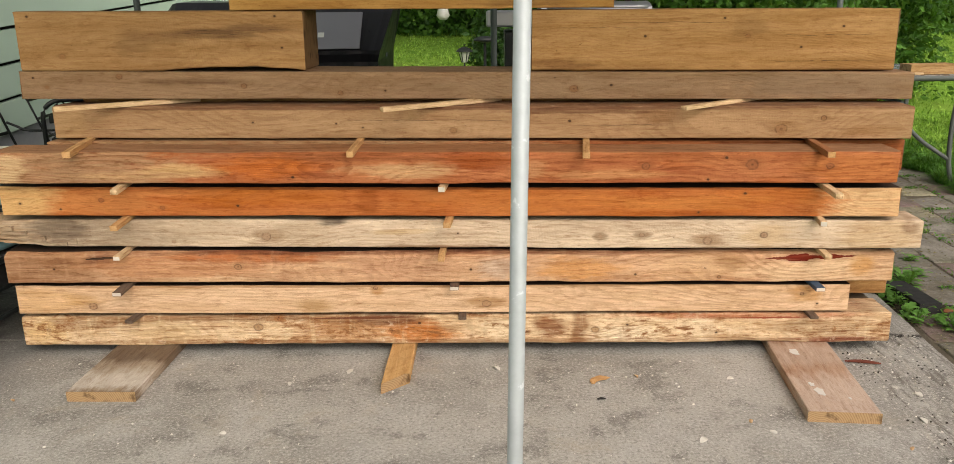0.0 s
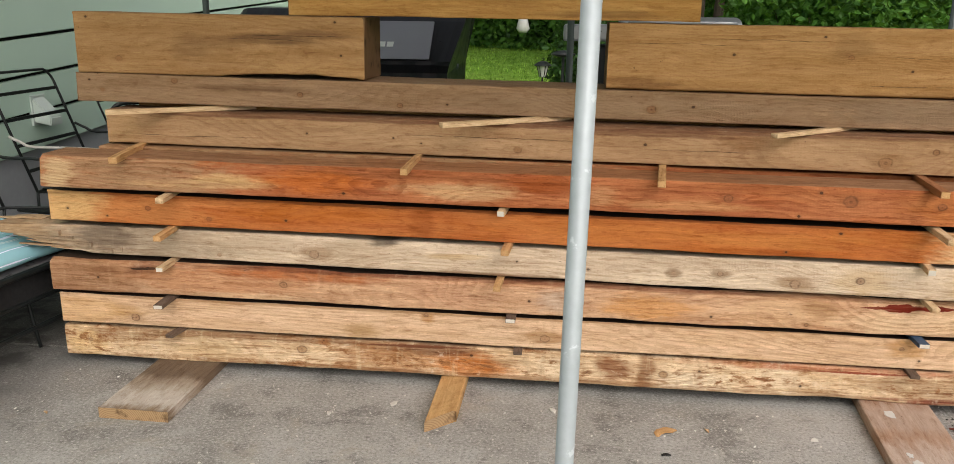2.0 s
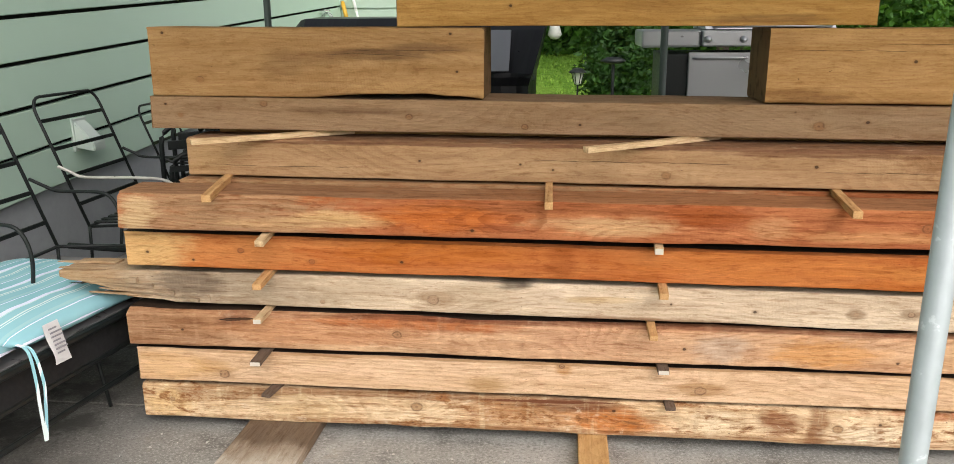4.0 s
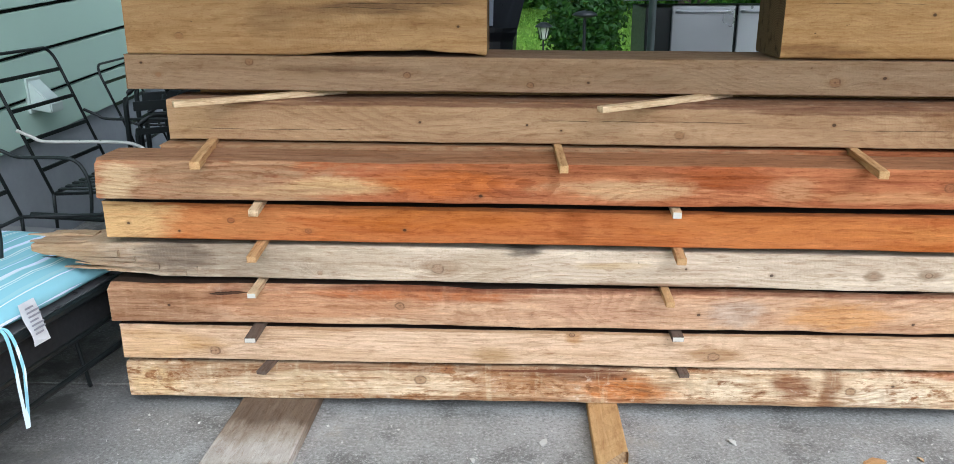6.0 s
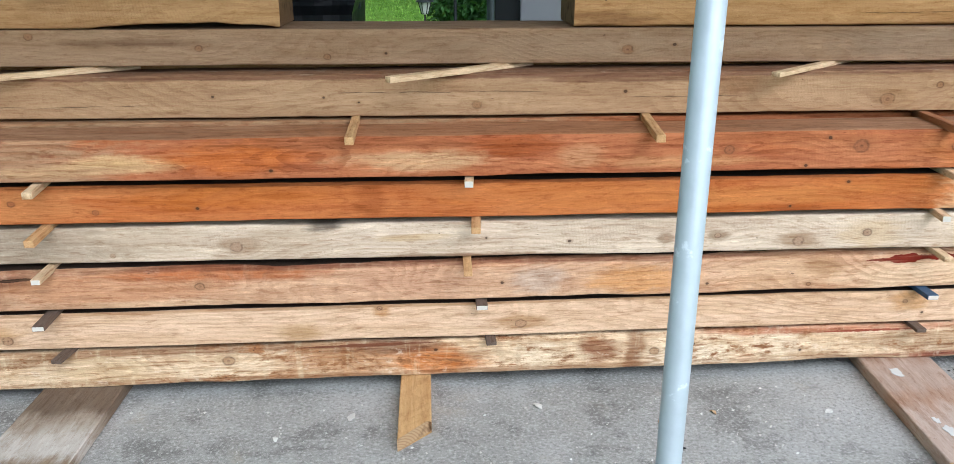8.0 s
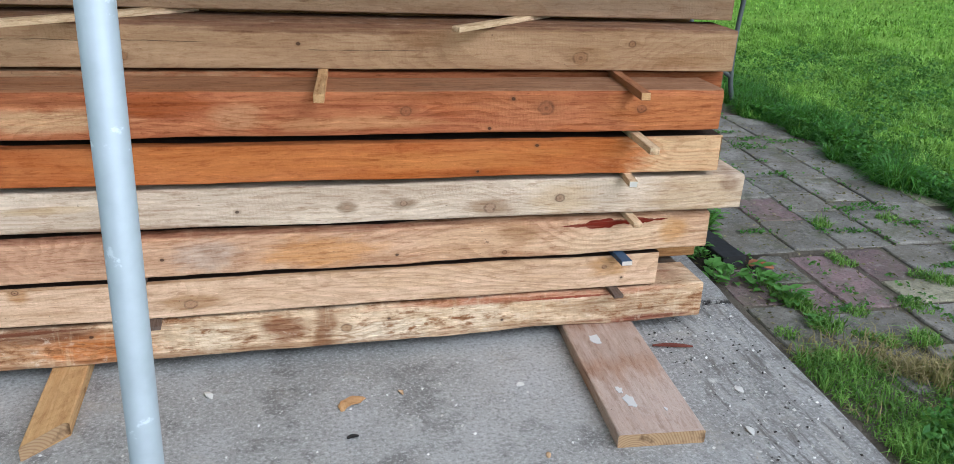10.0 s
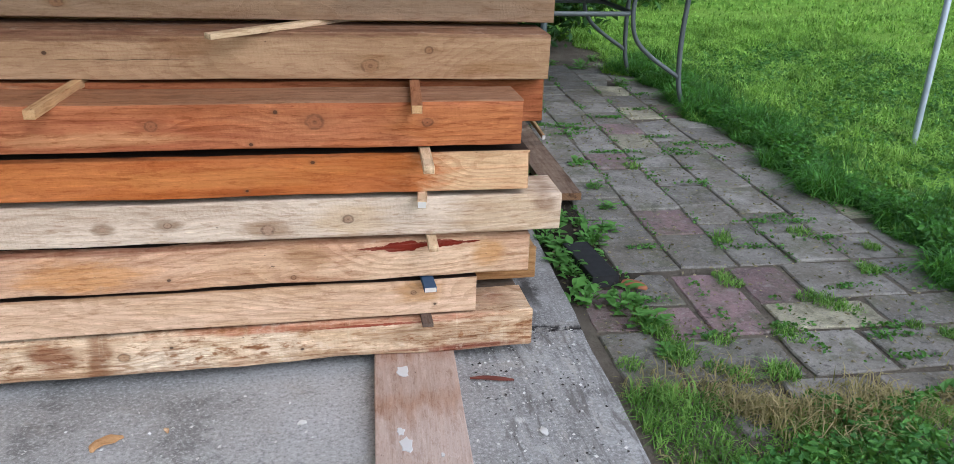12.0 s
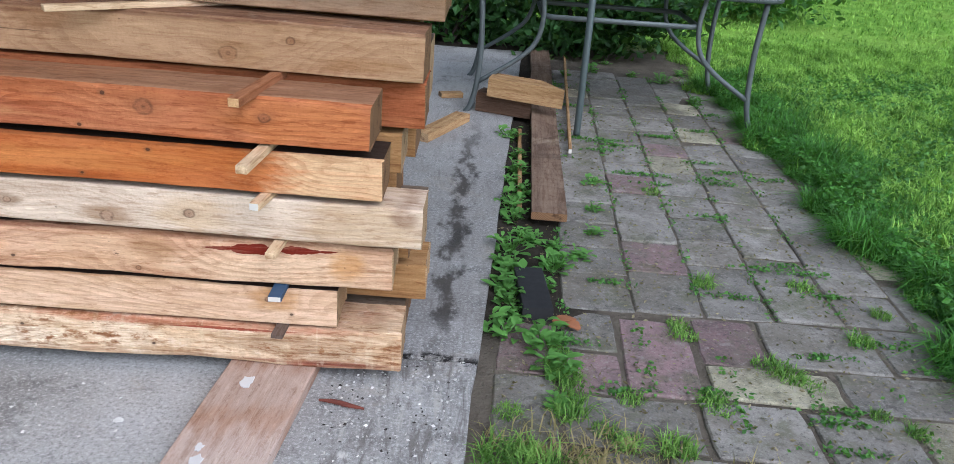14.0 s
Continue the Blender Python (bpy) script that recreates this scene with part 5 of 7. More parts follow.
def build_folded():
    """Folded tubular chair leaning with others: two nested frames, back strap and feet bar."""
    root = empty("folding_chair", "folded dark tubular chair stored behind the patio chairs", "chair", "folded chairs by the wall")
    for w, h, dx, name in ((0.42, 0.80, 0.0, "outer_frame"), (0.36, 0.66, 0.05, "inner_frame")):
        bm = bmesh.new()
        tube(bm, [(dx + 0.10 * z, y - w / 2, z + 0.012) for x, y, z in rounded_loop(w, h, 0.09)], 0.0125, 10)
        part(name, bm, M_IRON, root, smooth=True)
    for z, wd in ((0.72, 0.022), (0.60, 0.015), (0.42, 0.015), (0.30, 0.010), (0.18, 0.010)):
        bm = bmesh.new()
        box(bm, 0.06 + 0.1 * z, 0.068 + 0.1 * z, -0.19, 0.19, z - wd, z + wd, 0.003)
        part("strap", bm, M_IRON, root)
    return root


folded = build_folded()
folded.matrix_basis = pose(-2.25, 5.12, 0, 0, 0, -62)
copy_thing(folded, pose(-2.12, 5.28, 0, 0, 0, -74))
copy_thing(folded, pose(-2.05, 5.02, 0, 0, 0, -38))
copy_thing(folded, pose(-2.18, 4.82, 0, 0, 0, -55))
copy_thing(folded, pose(-1.98, 4.86, 0, 0, 0, -82))


def stripes():
    g = Nodes("teal_striped_cloth")
    x, y, z = g.split(g.obj)
    t = g.math("FRACT", g.math("MULTIPLY", x, 5.6))
    edges = [(0.00, 0.10, (0.80, 0.84, 1.00)), (0.10, 0.13, (0.55, 0.74, 0.76)), (0.30, 0.335, (0.70, 0.80, 0.80)), (0.37, 0.39, (0.72, 0.82, 0.82)),
             (0.60, 0.68, (0.36, 0.60, 0.65)), (0.72, 0.745, (0.80, 0.84, 1.00))]
    col = g.mix(g.noise(g.obj, 6, 4), (0.24, 0.50, 0.58), (0.33, 0.60, 0.67))
    for a, b, c in edges:
        m = g.math("MULTIPLY", g.math("GREATER_THAN", t, a), g.math("LESS_THAN", t, b))
        col = g.mix(m, col, c)
    weave = g.noise(g.scaled(g.obj, (300, 300, 300)), 1.0, 2)
    return g.done(col, 0.9, g.bump(weave, 0.3, 0.001), 0, 0.2)


M_CLOTH = stripes()
M_TAG = plain("white_care_tag", (0.72, 0.72, 0.74), 0.8, 0, 0.15, 80, 0.2)
M_PRINT = plain("grey_print", (0.30, 0.30, 0.34), 0.8, 0, 0.1, 80, 0.0)
M_MESH = plain("dark_woven_top", (0.19, 0.18, 0.185), 0.75, 0, 0.3, 24, 0.5, (0.06, 0.055, 0.055), 0.56)


M_SLING = plain("black_sling", (0.014, 0.014, 0.015), 0.85, 0, 0.3, 60, 0.3)


def build_lounge():
    """Low black frame with a woven top, the cushion on it."""
    root = empty("patio_ottoman", "low black metal lounge frame with a dark woven top", "ottoman", at=(-2.25, 3.05, 0), turn=-8)
    bm = bmesh.new()
    box(bm, -0.39, 0.39, -0.85, 0.82, 0.345, 0.362, 0.004)
    part("top", bm, M_MESH, root, "dark woven sling top")
    for x in (-0.40, 0.40):
        bm = bmesh.new()
        tube(bm, [(x, -0.86, 0.35), (x, 0.83, 0.35)], 0.014)
        part("rail", bm, M_IRON, root)
    for y in (-0.86, 1.00):
        bm = bmesh.new()
        tube(bm, [(-0.40, y, 0.35), (0.40, y, 0.35)], 0.014)
        part("rail", bm, M_IRON, root)
    bm = bmesh.new()
    box(bm, 0.372, 0.378, -0.84, 0.80, 0.235, 0.338)
    part("apron", bm, M_SLING, root, "black sling apron under the edge")
    for z in (0.12, 0.23):
        bm = bmesh.new()
        tube(bm, [(0.375, -0.84, z), (0.375, 0.80, z)], 0.010)
        part("lower_rail", bm, M_IRON, root)
    for x in (-0.30, 0.34):
        for y in (-0.8, 0.6):
            bm = bmesh.new()
            tube(bm, curve_points([(x, y, 0.35), (x * 1.02, y, 0.18), (x * 1.08, y, 0.004)], 4), 0.012)
            part("leg", bm, M_IRON, root)


build_lounge()


def build_cushion():
    """Two thick padded panels sewn at a pinched seam, with ties and a care tag."""
    root = empty("chair_cushion", "teal and white striped outdoor cushion with ties", "cushion", at=(-2.18, 3.16, 0.362), turn=-10)
    for y0, y1 in ((-0.80, -0.28), (-0.28, 0.46)):
        bm = bmesh.new()
        nx, ny = 26, 26
        grid = {}
        for s in (0, 1):
            for i in range(nx + 1):
                for j in range(ny + 1):
                    u, v = i / nx, j / ny
                    puff = (max(0.0, 1 - abs(2 * u - 1) ** 5) * max(0.0, 1 - abs(2 * v - 1) ** 4)) ** 0.55
                    tuft = 0.010 * noise.noise((u * 3, v * 3 + y0, 2)) + 0.004 * noise.noise((u * 9, v * 9 + y0, 5))
                    z = 0.048 + (0.046 * puff + tuft * puff if s else -0.046 * puff)
                    edge = 0.012 * noise.noise((u * 4, v * 4, 9 + y0))
                    grid[s, i, j] = bm.verts.new((-0.36 + 0.72 * u + edge, y0 + (y1 - y0) * v + 0.3 * edge, max(0.002, z)))
            for i in range(nx):
                for j in range(ny):
                    bm.faces.new((grid[s, i, j], grid[s, i + 1, j], grid[s, i + 1, j + 1], grid[s, i, j + 1]))
        bmesh.ops.remove_doubles(bm, verts=bm.verts, dist=0.0008)
        part("cushion_panel", bm, M_CLOTH, root, smooth=True)
    M_TIE = M_CLOTH
    for dx, dy in ((0.0, 0.0), (0.012, 0.014)):
        bm = bmesh.new()
        line = curve_points([(0.35, -0.275, 0.06), (0.395, -0.275 + dy, 0.04), (0.408 + dx, -0.275 + dy, -0.05), (0.414 + dx * 0.6, -0.28 + dy, -0.12), (0.412, -0.275 + dy * 0.3, -0.235)], 6)
        prev = None
        for p in line:
            a, b = bm.verts.new(p + Vector((-0.002, -0.004, 0))), bm.verts.new(p + Vector((0.002, 0.004, 0)))
            c, d = bm.verts.new(p + Vector((-0.001, -0.005, 0))), bm.verts.new(p + Vector((0.003, 0.003, 0)))
            if prev:
                bm.faces.new((prev[0], prev[1], b, a))
                bm.faces.new((prev[2], c, d, prev[3]))
            prev = (a, b, c, d)
        part("tie", bm, M_TIE, root, "striped cloth tie hanging down")
    bm = bmesh.new()
    tag = []
    for j in range(7):
        v = j / 6
        for u in (0, 1):
            tag.append(bm.verts.new((0.372 + 0.010 * noise.noise((v * 2, u * 1.5, 4)) + 0.012 * v, -0.19 + 0.06 * u + 0.02 * v, 0.085 - 0.13 * v)))
    for j in range(6):
        bm.faces.new((tag[2 * j], tag[2 * j + 1], tag[2 * j + 3], tag[2 * j + 2]))
    tag_ob = part("care_tag", bm, M_TAG, root, "crumpled white care tag with grey print")
    mod = tag_ob.modifiers.new("thick", "SOLIDIFY")
    mod.thickness = 0.0012
    for j in range(7):
        bm = bmesh.new()
        z = 0.070 - 0.013 * j
        v = (0.085 - z) / 0.115
        box(bm, 0.381 + 0.012 * v, 0.3825 + 0.012 * v, -0.183 + 0.02 * v, -0.183 + 0.02 * v + (0.045 if j % 3 else 0.03), z - 0.0025, z + 0.0025)
        part("print_line", bm, M_PRINT, tag_ob)


build_cushion()


def build_vent():
    """Slanted dryer vent hood on the wall."""
    root = empty("vent_hood", "pale green plastic wall vent hood", "vent", at=(WALL_X + 0.01, 4.88, 0.70), turn=0)
    bm = bmesh.new()
    box(bm, 0.0, 0.02, -0.065, 0.065, -0.05, 0.12, 0.004)
    part("base_plate", bm, M_VENT, root)
    bm = bmesh.new()
    a = [(0.015, -0.055, 0.11), (0.015, -0.055, -0.03), (0.12, -0.055, -0.05), (0.12, -0.055, 0.0)]
    b = [(x, 0.055, z) for x, y, z in a]
    va, vb = [bm.verts.new(p) for p in a], [bm.verts.new(p) for p in b]
    bm.faces.new(va)
    bm.faces.new(vb[::-1])
    for k in (0, 2, 3):
        bm.faces.new((va[k], va[(k + 1) % 4], vb[(k + 1) % 4], vb[k]))
    bm.faces.new((va[1], va[2], vb[2], vb[1]))
    bmesh.ops.bevel(bm, geom=list(bm.edges), offset=0.006, segments=2, affect="EDGES")
    part("hood", bm, M_VENT, root)


M_YELLOW = plain("yellow_handle", (0.62, 0.36, 0.04), 0.45, 0, 0.12, 40, 0.1)
M_CHROME = plain("worn_chrome", (0.60, 0.62, 0.62), 0.25, 0.8, 0.1, 40, 0.1)


def leaning_tool(label, name, foot, top, r, mat, grip):
    """A long-handled garden tool leaning on the wing wall."""
    root = empty(name, label, "garden tool", "tools in the wall corner", at=foot)
    d = Vector(top) - Vector(foot)
    bm = bmesh.new()
    tube(bm, [(0, 0, 0.0), d * 0.5, d], r, 10)
    part("shaft", bm, mat, root, smooth=True)
    bm = bmesh.new()
    tube(bm, [d * 0.86, d * 0.99], r * 1.35, 10)
    part("grip", bm, grip, root, smooth=True)


def build_tap():
    """A bent chrome garden tap on the wall."""
    root = empty("garden_tap", "bent chrome garden tap on the siding", "tap", at=TAP)
    bm = bmesh.new()
    tube(bm, curve_points([(0, 0, 0), (0.05, -0.04, 0.03), (0.10, -0.08, 0.03), (0.15, -0.12, -0.03), (0.16, -0.13, -0.10)], 5), 0.017, 10)
    part("spout", bm, M_CHROME, root, smooth=True)
    bm = bmesh.new()
    lathe(bm, [(0.0, 0.0), (0.05, 0.0), (0.05, 0.012), (0.0, 0.016)], 14, (0.05, -0.04, 0.06))
    part("wheel_handle", bm, M_CHROME, root)


M_VENT = plain("pale_vent_plastic", (0.50, 0.58, 0.54), 0.55, 0, 0.08, 20, 0.1)
build_vent()
TAP = (WALL_X + 0.03, 9.42, 1.33)
build_tap()
leaning_tool("yellow long-handled tool leaning in the wall corner", "garden_rake", (-2.40, 9.75, 0.002), (-2.84, 10.14, 1.50), 0.017, M_YELLOW, M_YELLOW)
leaning_tool("thin white pole leaning in the wall corner", "pole", (-2.28, 9.80, 0.002), (-2.74, 10.15, 1.62), 0.012, M_WHITE, M_WHITE)


# ---- grills behind the stack ----
M_HOOD = plain("hood_sky_sheen", (0.27, 0.27, 0.32), 0.4, 0, 0.1, 9, 0.15)


def build_covered_grill():
    root = empty("covered_grill", "barbecue grill under a black vinyl cover", "grill", at=(-1.16, 5.22, 0))
    bm = bmesh.new()
    prof = [(-0.30, 0.05), (-0.31, 0.5), (-0.30, 0.98), (-0.335, 1.025), (-0.335, 1.045), (-0.13, 1.25), (-0.06, 1.31), (0.20, 1.32), (0.28, 1.26), (0.31, 1.02), (0.31, 0.05)]
    nx = 44
    rows = []
    for i in range(nx + 1):
        u = i / nx
        x = -0.72 + 1.33 * u
        end = min(u, 1 - u) * 1.33
        sq = min(1.0, end / 0.16) ** 0.5 if end < 0.16 and u < 0.5 else 1.0
        row = []
        for k, (y, z) in enumerate(prof):
            zz = z if z < 1.01 else 1.01 + (z - 1.01) * (0.15 + 0.85 * sq)
            fold = (0.016 * math.sin(u * 60 + k * 0.5) + 0.05 * noise.noise((u * 9, z * 2, 1))) * (1.0 if z < 0.95 else 0.4) * (0.3 + 0.7 * max(0.0, 1 - end / 0.5))
            flare = 0.10 * max(0.0, min(1.0, (zz - 0.90) / 0.3)) * max(0.0, (u - 0.85) / 0.15)
            row.append(bm.verts.new((x + flare + 0.5 * fold, y * (0.9 + 0.1 * sq) + fold, zz)))
        rows.append(row)
    for a, b in zip(rows, rows[1:]):
        for k in range(len(prof) - 1):
            bm.faces.new((a[k], a[k + 1], b[k + 1], b[k]))
    bm.faces.new(rows[0])
    bm.faces.new(rows[-1][::-1])
    part("cover", bm, M_COVER, root, "black vinyl cover hanging in folds")
    # added pale panel: the sky's sheen on the sloped black hood, as colour
    bm = bmesh.new()
    box(bm, -0.60, 0.54, -0.006, 0.0, 0.012, 0.285, 0.004, Matrix.Translation((0, -0.349, 1.045)) @ Matrix.Rotation(radians(-45), 4, "X"))
    part("sheen_panel", bm, M_HOOD, root, "lavender grey panel whose colour holds the sky's sheen on the hood")
    # mark and word on the hood as plain shapes
    for k, (x0, w, h) in enumerate(((0.02, 0.035, 0.05), (0.075, 0.035, 0.035), (0.12, 0.035, 0.035), (-0.05, 0.04, 0.035), (-0.10, 0.04, 0.035))):
        bm = bmesh.new()
        m = Matrix.Translation((0.18 + x0, -0.272, 1.128)) @ Matrix.Rotation(radians(-45), 4, "X")
        box(bm, 0, w, -0.003, 0.001, -h / 2, h / 2, 0, m)
        part("printed_mark", bm, M_WHITE, root, "white printed mark")
    for y in (-0.2, 0.22):
        for x in (-0.5, 0.5):
            bm = bmesh.new()
            tube(bm, [(x, y, 0.03), (x, y, 0.5)], 0.02)
            part("leg", bm, M_IRON, root)
    bm = bmesh.new()
    tube(bm, curve_points([(0.55, 0.0, 1.06), (0.62, 0.0, 1.065), (0.635, 0.0, 1.055), (0.64, 0.0, 1.03), (0.64, 0.0, 0.99), (0.55, 0.0, 0.98)], 5), 0.008)
    part("handle", bm, M_POST, root, "bent grey steel handle", smooth=True)


build_covered_grill()


def build_steel_grill():
    root = empty("steel_grill", "stainless steel gas grill with cabinet doors", "grill", at=(0.045, 5.62, 0))
    bm = bmesh.new()
    box(bm, 0.15, 1.10, 0.0, 0.55, 0.10, 1.105, 0.006)
    part("cabinet", bm, M_IRON, root, "dark cabinet")
    for x0, x1 in ((0.29, 0.63), (0.645, 1.075)):
        bm = bmesh.new()
        box(bm, x0, x1, -0.022, -0.002, 0.14, 1.115, 0.006)
        d = part("door", bm, M_STAINLESS, root, "brushed stainless door")
        bm = bmesh.new()
        tube(bm, curve_points([(x0 + 0.03, -0.02, 1.085), (x0 + 0.05, -0.05, 1.085), (x1 - 0.05, -0.05, 1.085), (x1 - 0.03, -0.02, 1.085)], 4), 0.008)
        part("door_handle", bm, M_STAINLESS, d, smooth=True)
    bm = bmesh.new()
    box(bm, 0.36, 1.10, -0.03, 0.52, 1.145, 1.235, 0.008)
    panel = part("control_panel", bm, M_STAINLESS, root)
    for x in (0.39, 0.58, 0.77, 0.96):
        bm = bmesh.new()
        lathe(bm, [(0.0, 0), (0.020, 0), (0.017, 0.026), (0.0, 0.03)], 16)
        bmesh.ops.rotate(bm, verts=bm.verts, cent=(0, 0, 0), matrix=Matrix.Rotation(radians(90), 3, "X"))
        bmesh.ops.translate(bm, verts=bm.verts, vec=(x, -0.031, 1.185))
        part("knob", bm, M_STAINLESS, panel, "small chrome control knob", smooth=True)
    bm = bmesh.new()
    prof = [(0.02 + 0.24 * (1 - math.cos(math.pi * k / 10)), 1.238 + 0.05 * math.sin(math.pi * k / 10)) for k in range(11)]
    a = [bm.verts.new((0.38, y, z)) for y, z in prof]
    b = [bm.verts.new((1.08, y, z)) for y, z in prof]
    for k in range(10):
        bm.faces.new((a[k], a[k + 1], b[k + 1], b[k]))
    bm.faces.new(a)
    bm.faces.new(b[::-1])
    bm.faces.new((a[0], b[0], b[-1], a[-1]))
    part("lid", bm, M_STAINLESS, root, "low rounded stainless lid")
    bm = bmesh.new()
    tube(bm, curve_points([(0.45, 0.06, 1.25), (0.46, -0.04, 1.255), (1.0, -0.04, 1.255), (1.01, 0.06, 1.25)], 4), 0.010)
    part("lid_handle", bm, M_STAINLESS, root, smooth=True)
    for x0, x1 in ((0.03, 0.355), (1.105, 1.43)):
        bm = bmesh.new()
        box(bm, x0, x1, 0.0, 0.5, 1.14, 1.235, 0.012)
        part("side_shelf", bm, M_STAINLESS, root, "folding stainless side shelf")
    for x in (0.42, 1.04):
        for y in (0.06, 0.48):
            bm = bmesh.new()
            lathe(bm, [(0.0, -0.02), (0.045, -0.02), (0.045, 0.02), (0.0, 0.02)], 14)
            bmesh.ops.rotate(bm, verts=bm.verts, cent=(0, 0, 0), matrix=Matrix.Rotation(radians(90), 3, "Y"))
            bmesh.ops.translate(bm, verts=bm.verts, vec=(x, y, 0.047))
            part("wheel", bm, M_IRON, root)


build_steel_grill()


def build_scroll_chair():
    """Cast iron chair with scrolls seen beside the steel grill."""
    root = empty("cast_iron_chair", "black cast iron chair with a scrolled back", "chair", at=(0.78, 6.3, 0), turn=15)
    bm = bmesh.new()
    tube(bm, [(x, y, z) for y, x, z in [(p[0], p[1], p[2] + 0.42) for p in rounded_loop(0.46, 0.55, 0.16)]], 0.012)
    part("back_frame", bm, M_IRON, root, smooth=True)
    for k in range(5):
        cx, cz, r = 0.23 + (k % 2 - 0.5) * 0.16 * (k > 0), 0.55 + 0.085 * k, 0.07
        bm = bmesh.new()
        tube(bm, [(cx + (r - 0.008 * i) * math.cos(i * 0.7), 0, cz + (r - 0.008 * i) * math.sin(i * 0.7)) for i in range(9)], 0.007, 6)
        part("scroll", bm, M_IRON, root)
    bm = bmesh.new()
    box(bm, 0.0, 0.46, -0.42, 0.0, 0.40, 0.42, 0.008)
    part("seat", bm, M_IRON, root)
    for x, y in ((0.02, -0.4), (0.44, -0.4), (0.02, 0), (0.44, 0)):
        bm = bmesh.new()
        tube(bm, [(x, y, 0.41), (x, y, 0.003)], 0.012)
        part("leg", bm, M_IRON, root)


build_scroll_chair()


def build_solar_lamp(x, y):
    root = empty("solar_lamp", "small black solar garden lamp on a stake", "garden lamp", at=(x, y, ground_z(y) - 0.04))
    bm = bmesh.new()
    tube(bm, [(0, 0, 0.0), (0, 0, 0.50)], 0.011)
    part("stake", bm, M_IRON, root)
    bm = bmesh.new()
    lathe(bm, [(0.02, 0.49), (0.035, 0.50), (0.065, 0.62), (0.06, 0.622)], 12)
    part("lantern", bm, M_GLASSY, root, "grey translucent lantern")
    for k in range(6):
        a = math.pi * k / 3
        bm = bmesh.new()
        tube(bm, [(0.036 * math.cos(a), 0.036 * math.sin(a), 0.495), (0.07 * math.cos(a), 0.07 * math.sin(a), 0.625)], 0.005, 6)
        part("rib", bm, M_IRON, root)
    bm = bmesh.new()
    lathe(bm, [(0.10, 0.623), (0.098, 0.635), (0.05, 0.67), (0.012, 0.677)], 14)
    part("cap", bm, M_IRON, root)


M_GLASSY = plain("frosted_lantern", (0.45, 0.46, 0.44), 0.3, 0, 0.05, 20, 0.02)
build_solar_lamp(-0.215, 10.4)


def build_path_light(x, y):
    root = empty("path_light", "black path light with a wide flat cap", "garden lamp", at=(x, y, ground_z(y)))
    bm = bmesh.new()
    tube(bm, [(0, 0, -0.02), (0, 0, 0.95)], 0.014)
    part("stake", bm, M_IRON, root)
    bm = bmesh.new()
    lathe(bm, [(0.03, 0.925), (0.105, 0.945), (0.108, 0.955), (0.06, 0.98), (0.01, 0.985)], 18)
    part("cap", bm, M_IRON, root, smooth=True)


build_path_light(0.05, 8.0)


# ---- patio table beside the stack ----
def build_table():
    """Long glass-topped table: rim, four legs, bowed braces joined by a rail loop under the top."""
    root = empty("patio_table", "long grey metal patio table with bowed leg braces", "table", at=(2.55, 6.53, -0.018))
    hx, hy, top = 0.86, 0.50, 0.785
    bm = bmesh.new()
    box(bm, -hx, hx, -hy - 0.02, hy + 0.02, top - 0.012, top, 0.003)
    part("tabletop", bm, M_TABLE_TOP, root, "weathered grey glass top")
    cx, cy = hx + 0.012, hy + 0.032
    bm = bmesh.new()
    tube(bm, [(-cx, -cy + 0.06, top - 0.014), (-cx + 0.06, -cy, top - 0.014), (cx - 0.06, -cy, top - 0.014), (cx, -cy + 0.06, top - 0.014), (cx, cy - 0.06, top - 0.014), (cx - 0.06, cy, top - 0.014), (-cx + 0.06, cy, top - 0.014), (-cx, cy - 0.06, top - 0.014)], 0.019, 8, True)
    part("rim", bm, M_TABLE, root, smooth=True)
    bm = bmesh.new()
    rx, r0, r1, rz = 0.44, -0.50, 0.10, 0.595
    tube(bm, [(-rx, r0 + 0.05, rz), (-rx + 0.05, r0, rz), (rx - 0.05, r0, rz), (rx, r0 + 0.05, rz), (rx, r1 - 0.05, rz), (rx - 0.05, r1, rz), (-rx + 0.05, r1, rz), (-rx, r1 - 0.05, rz)], 0.0155, 8, True)
    part("rail_loop", bm, M_TABLE, root, smooth=True)
    for sx in (-1, 1):
        for sy in (-1, 1):
            y = sy * (hy - 0.02)
            bm = bmesh.new()
            tube(bm, curve_points([(sx * (hx - 0.06), y, top - 0.02), (sx * (hx - 0.08), y, 0.45), (sx * (hx - 0.07), y, 0.2), (sx * (hx - 0.04), y, 0.06), (sx * (hx - 0.005), y, 0.004)], 6), 0.0165)
            part("leg", bm, M_TABLE, root, smooth=True)
            bm = bmesh.new()
            tube(bm, curve_points([(sx * 0.46, y, top - 0.02), (sx * 0.44, y, 0.60), (sx * 0.47, y, 0.45), (sx * 0.57, y, 0.34), (sx * (hx - 0.08), y, 0.20)], 6), 0.0145)
            part("brace", bm, M_TABLE, root, "bowed brace", smooth=True)
    for sx in (-0.6, 0.6):
        bm = bmesh.new()
        tube(bm, [(sx, -hy, top - 0.024), (sx, hy, top - 0.024)], 0.010)
        part("crossbar", bm, M_TABLE, root)
    return root


M_TABLE_TOP = plain("grey_glass_top", (0.20, 0.23, 0.24), 0.25, 0, 0.12, 12, 0.05)
build_table()
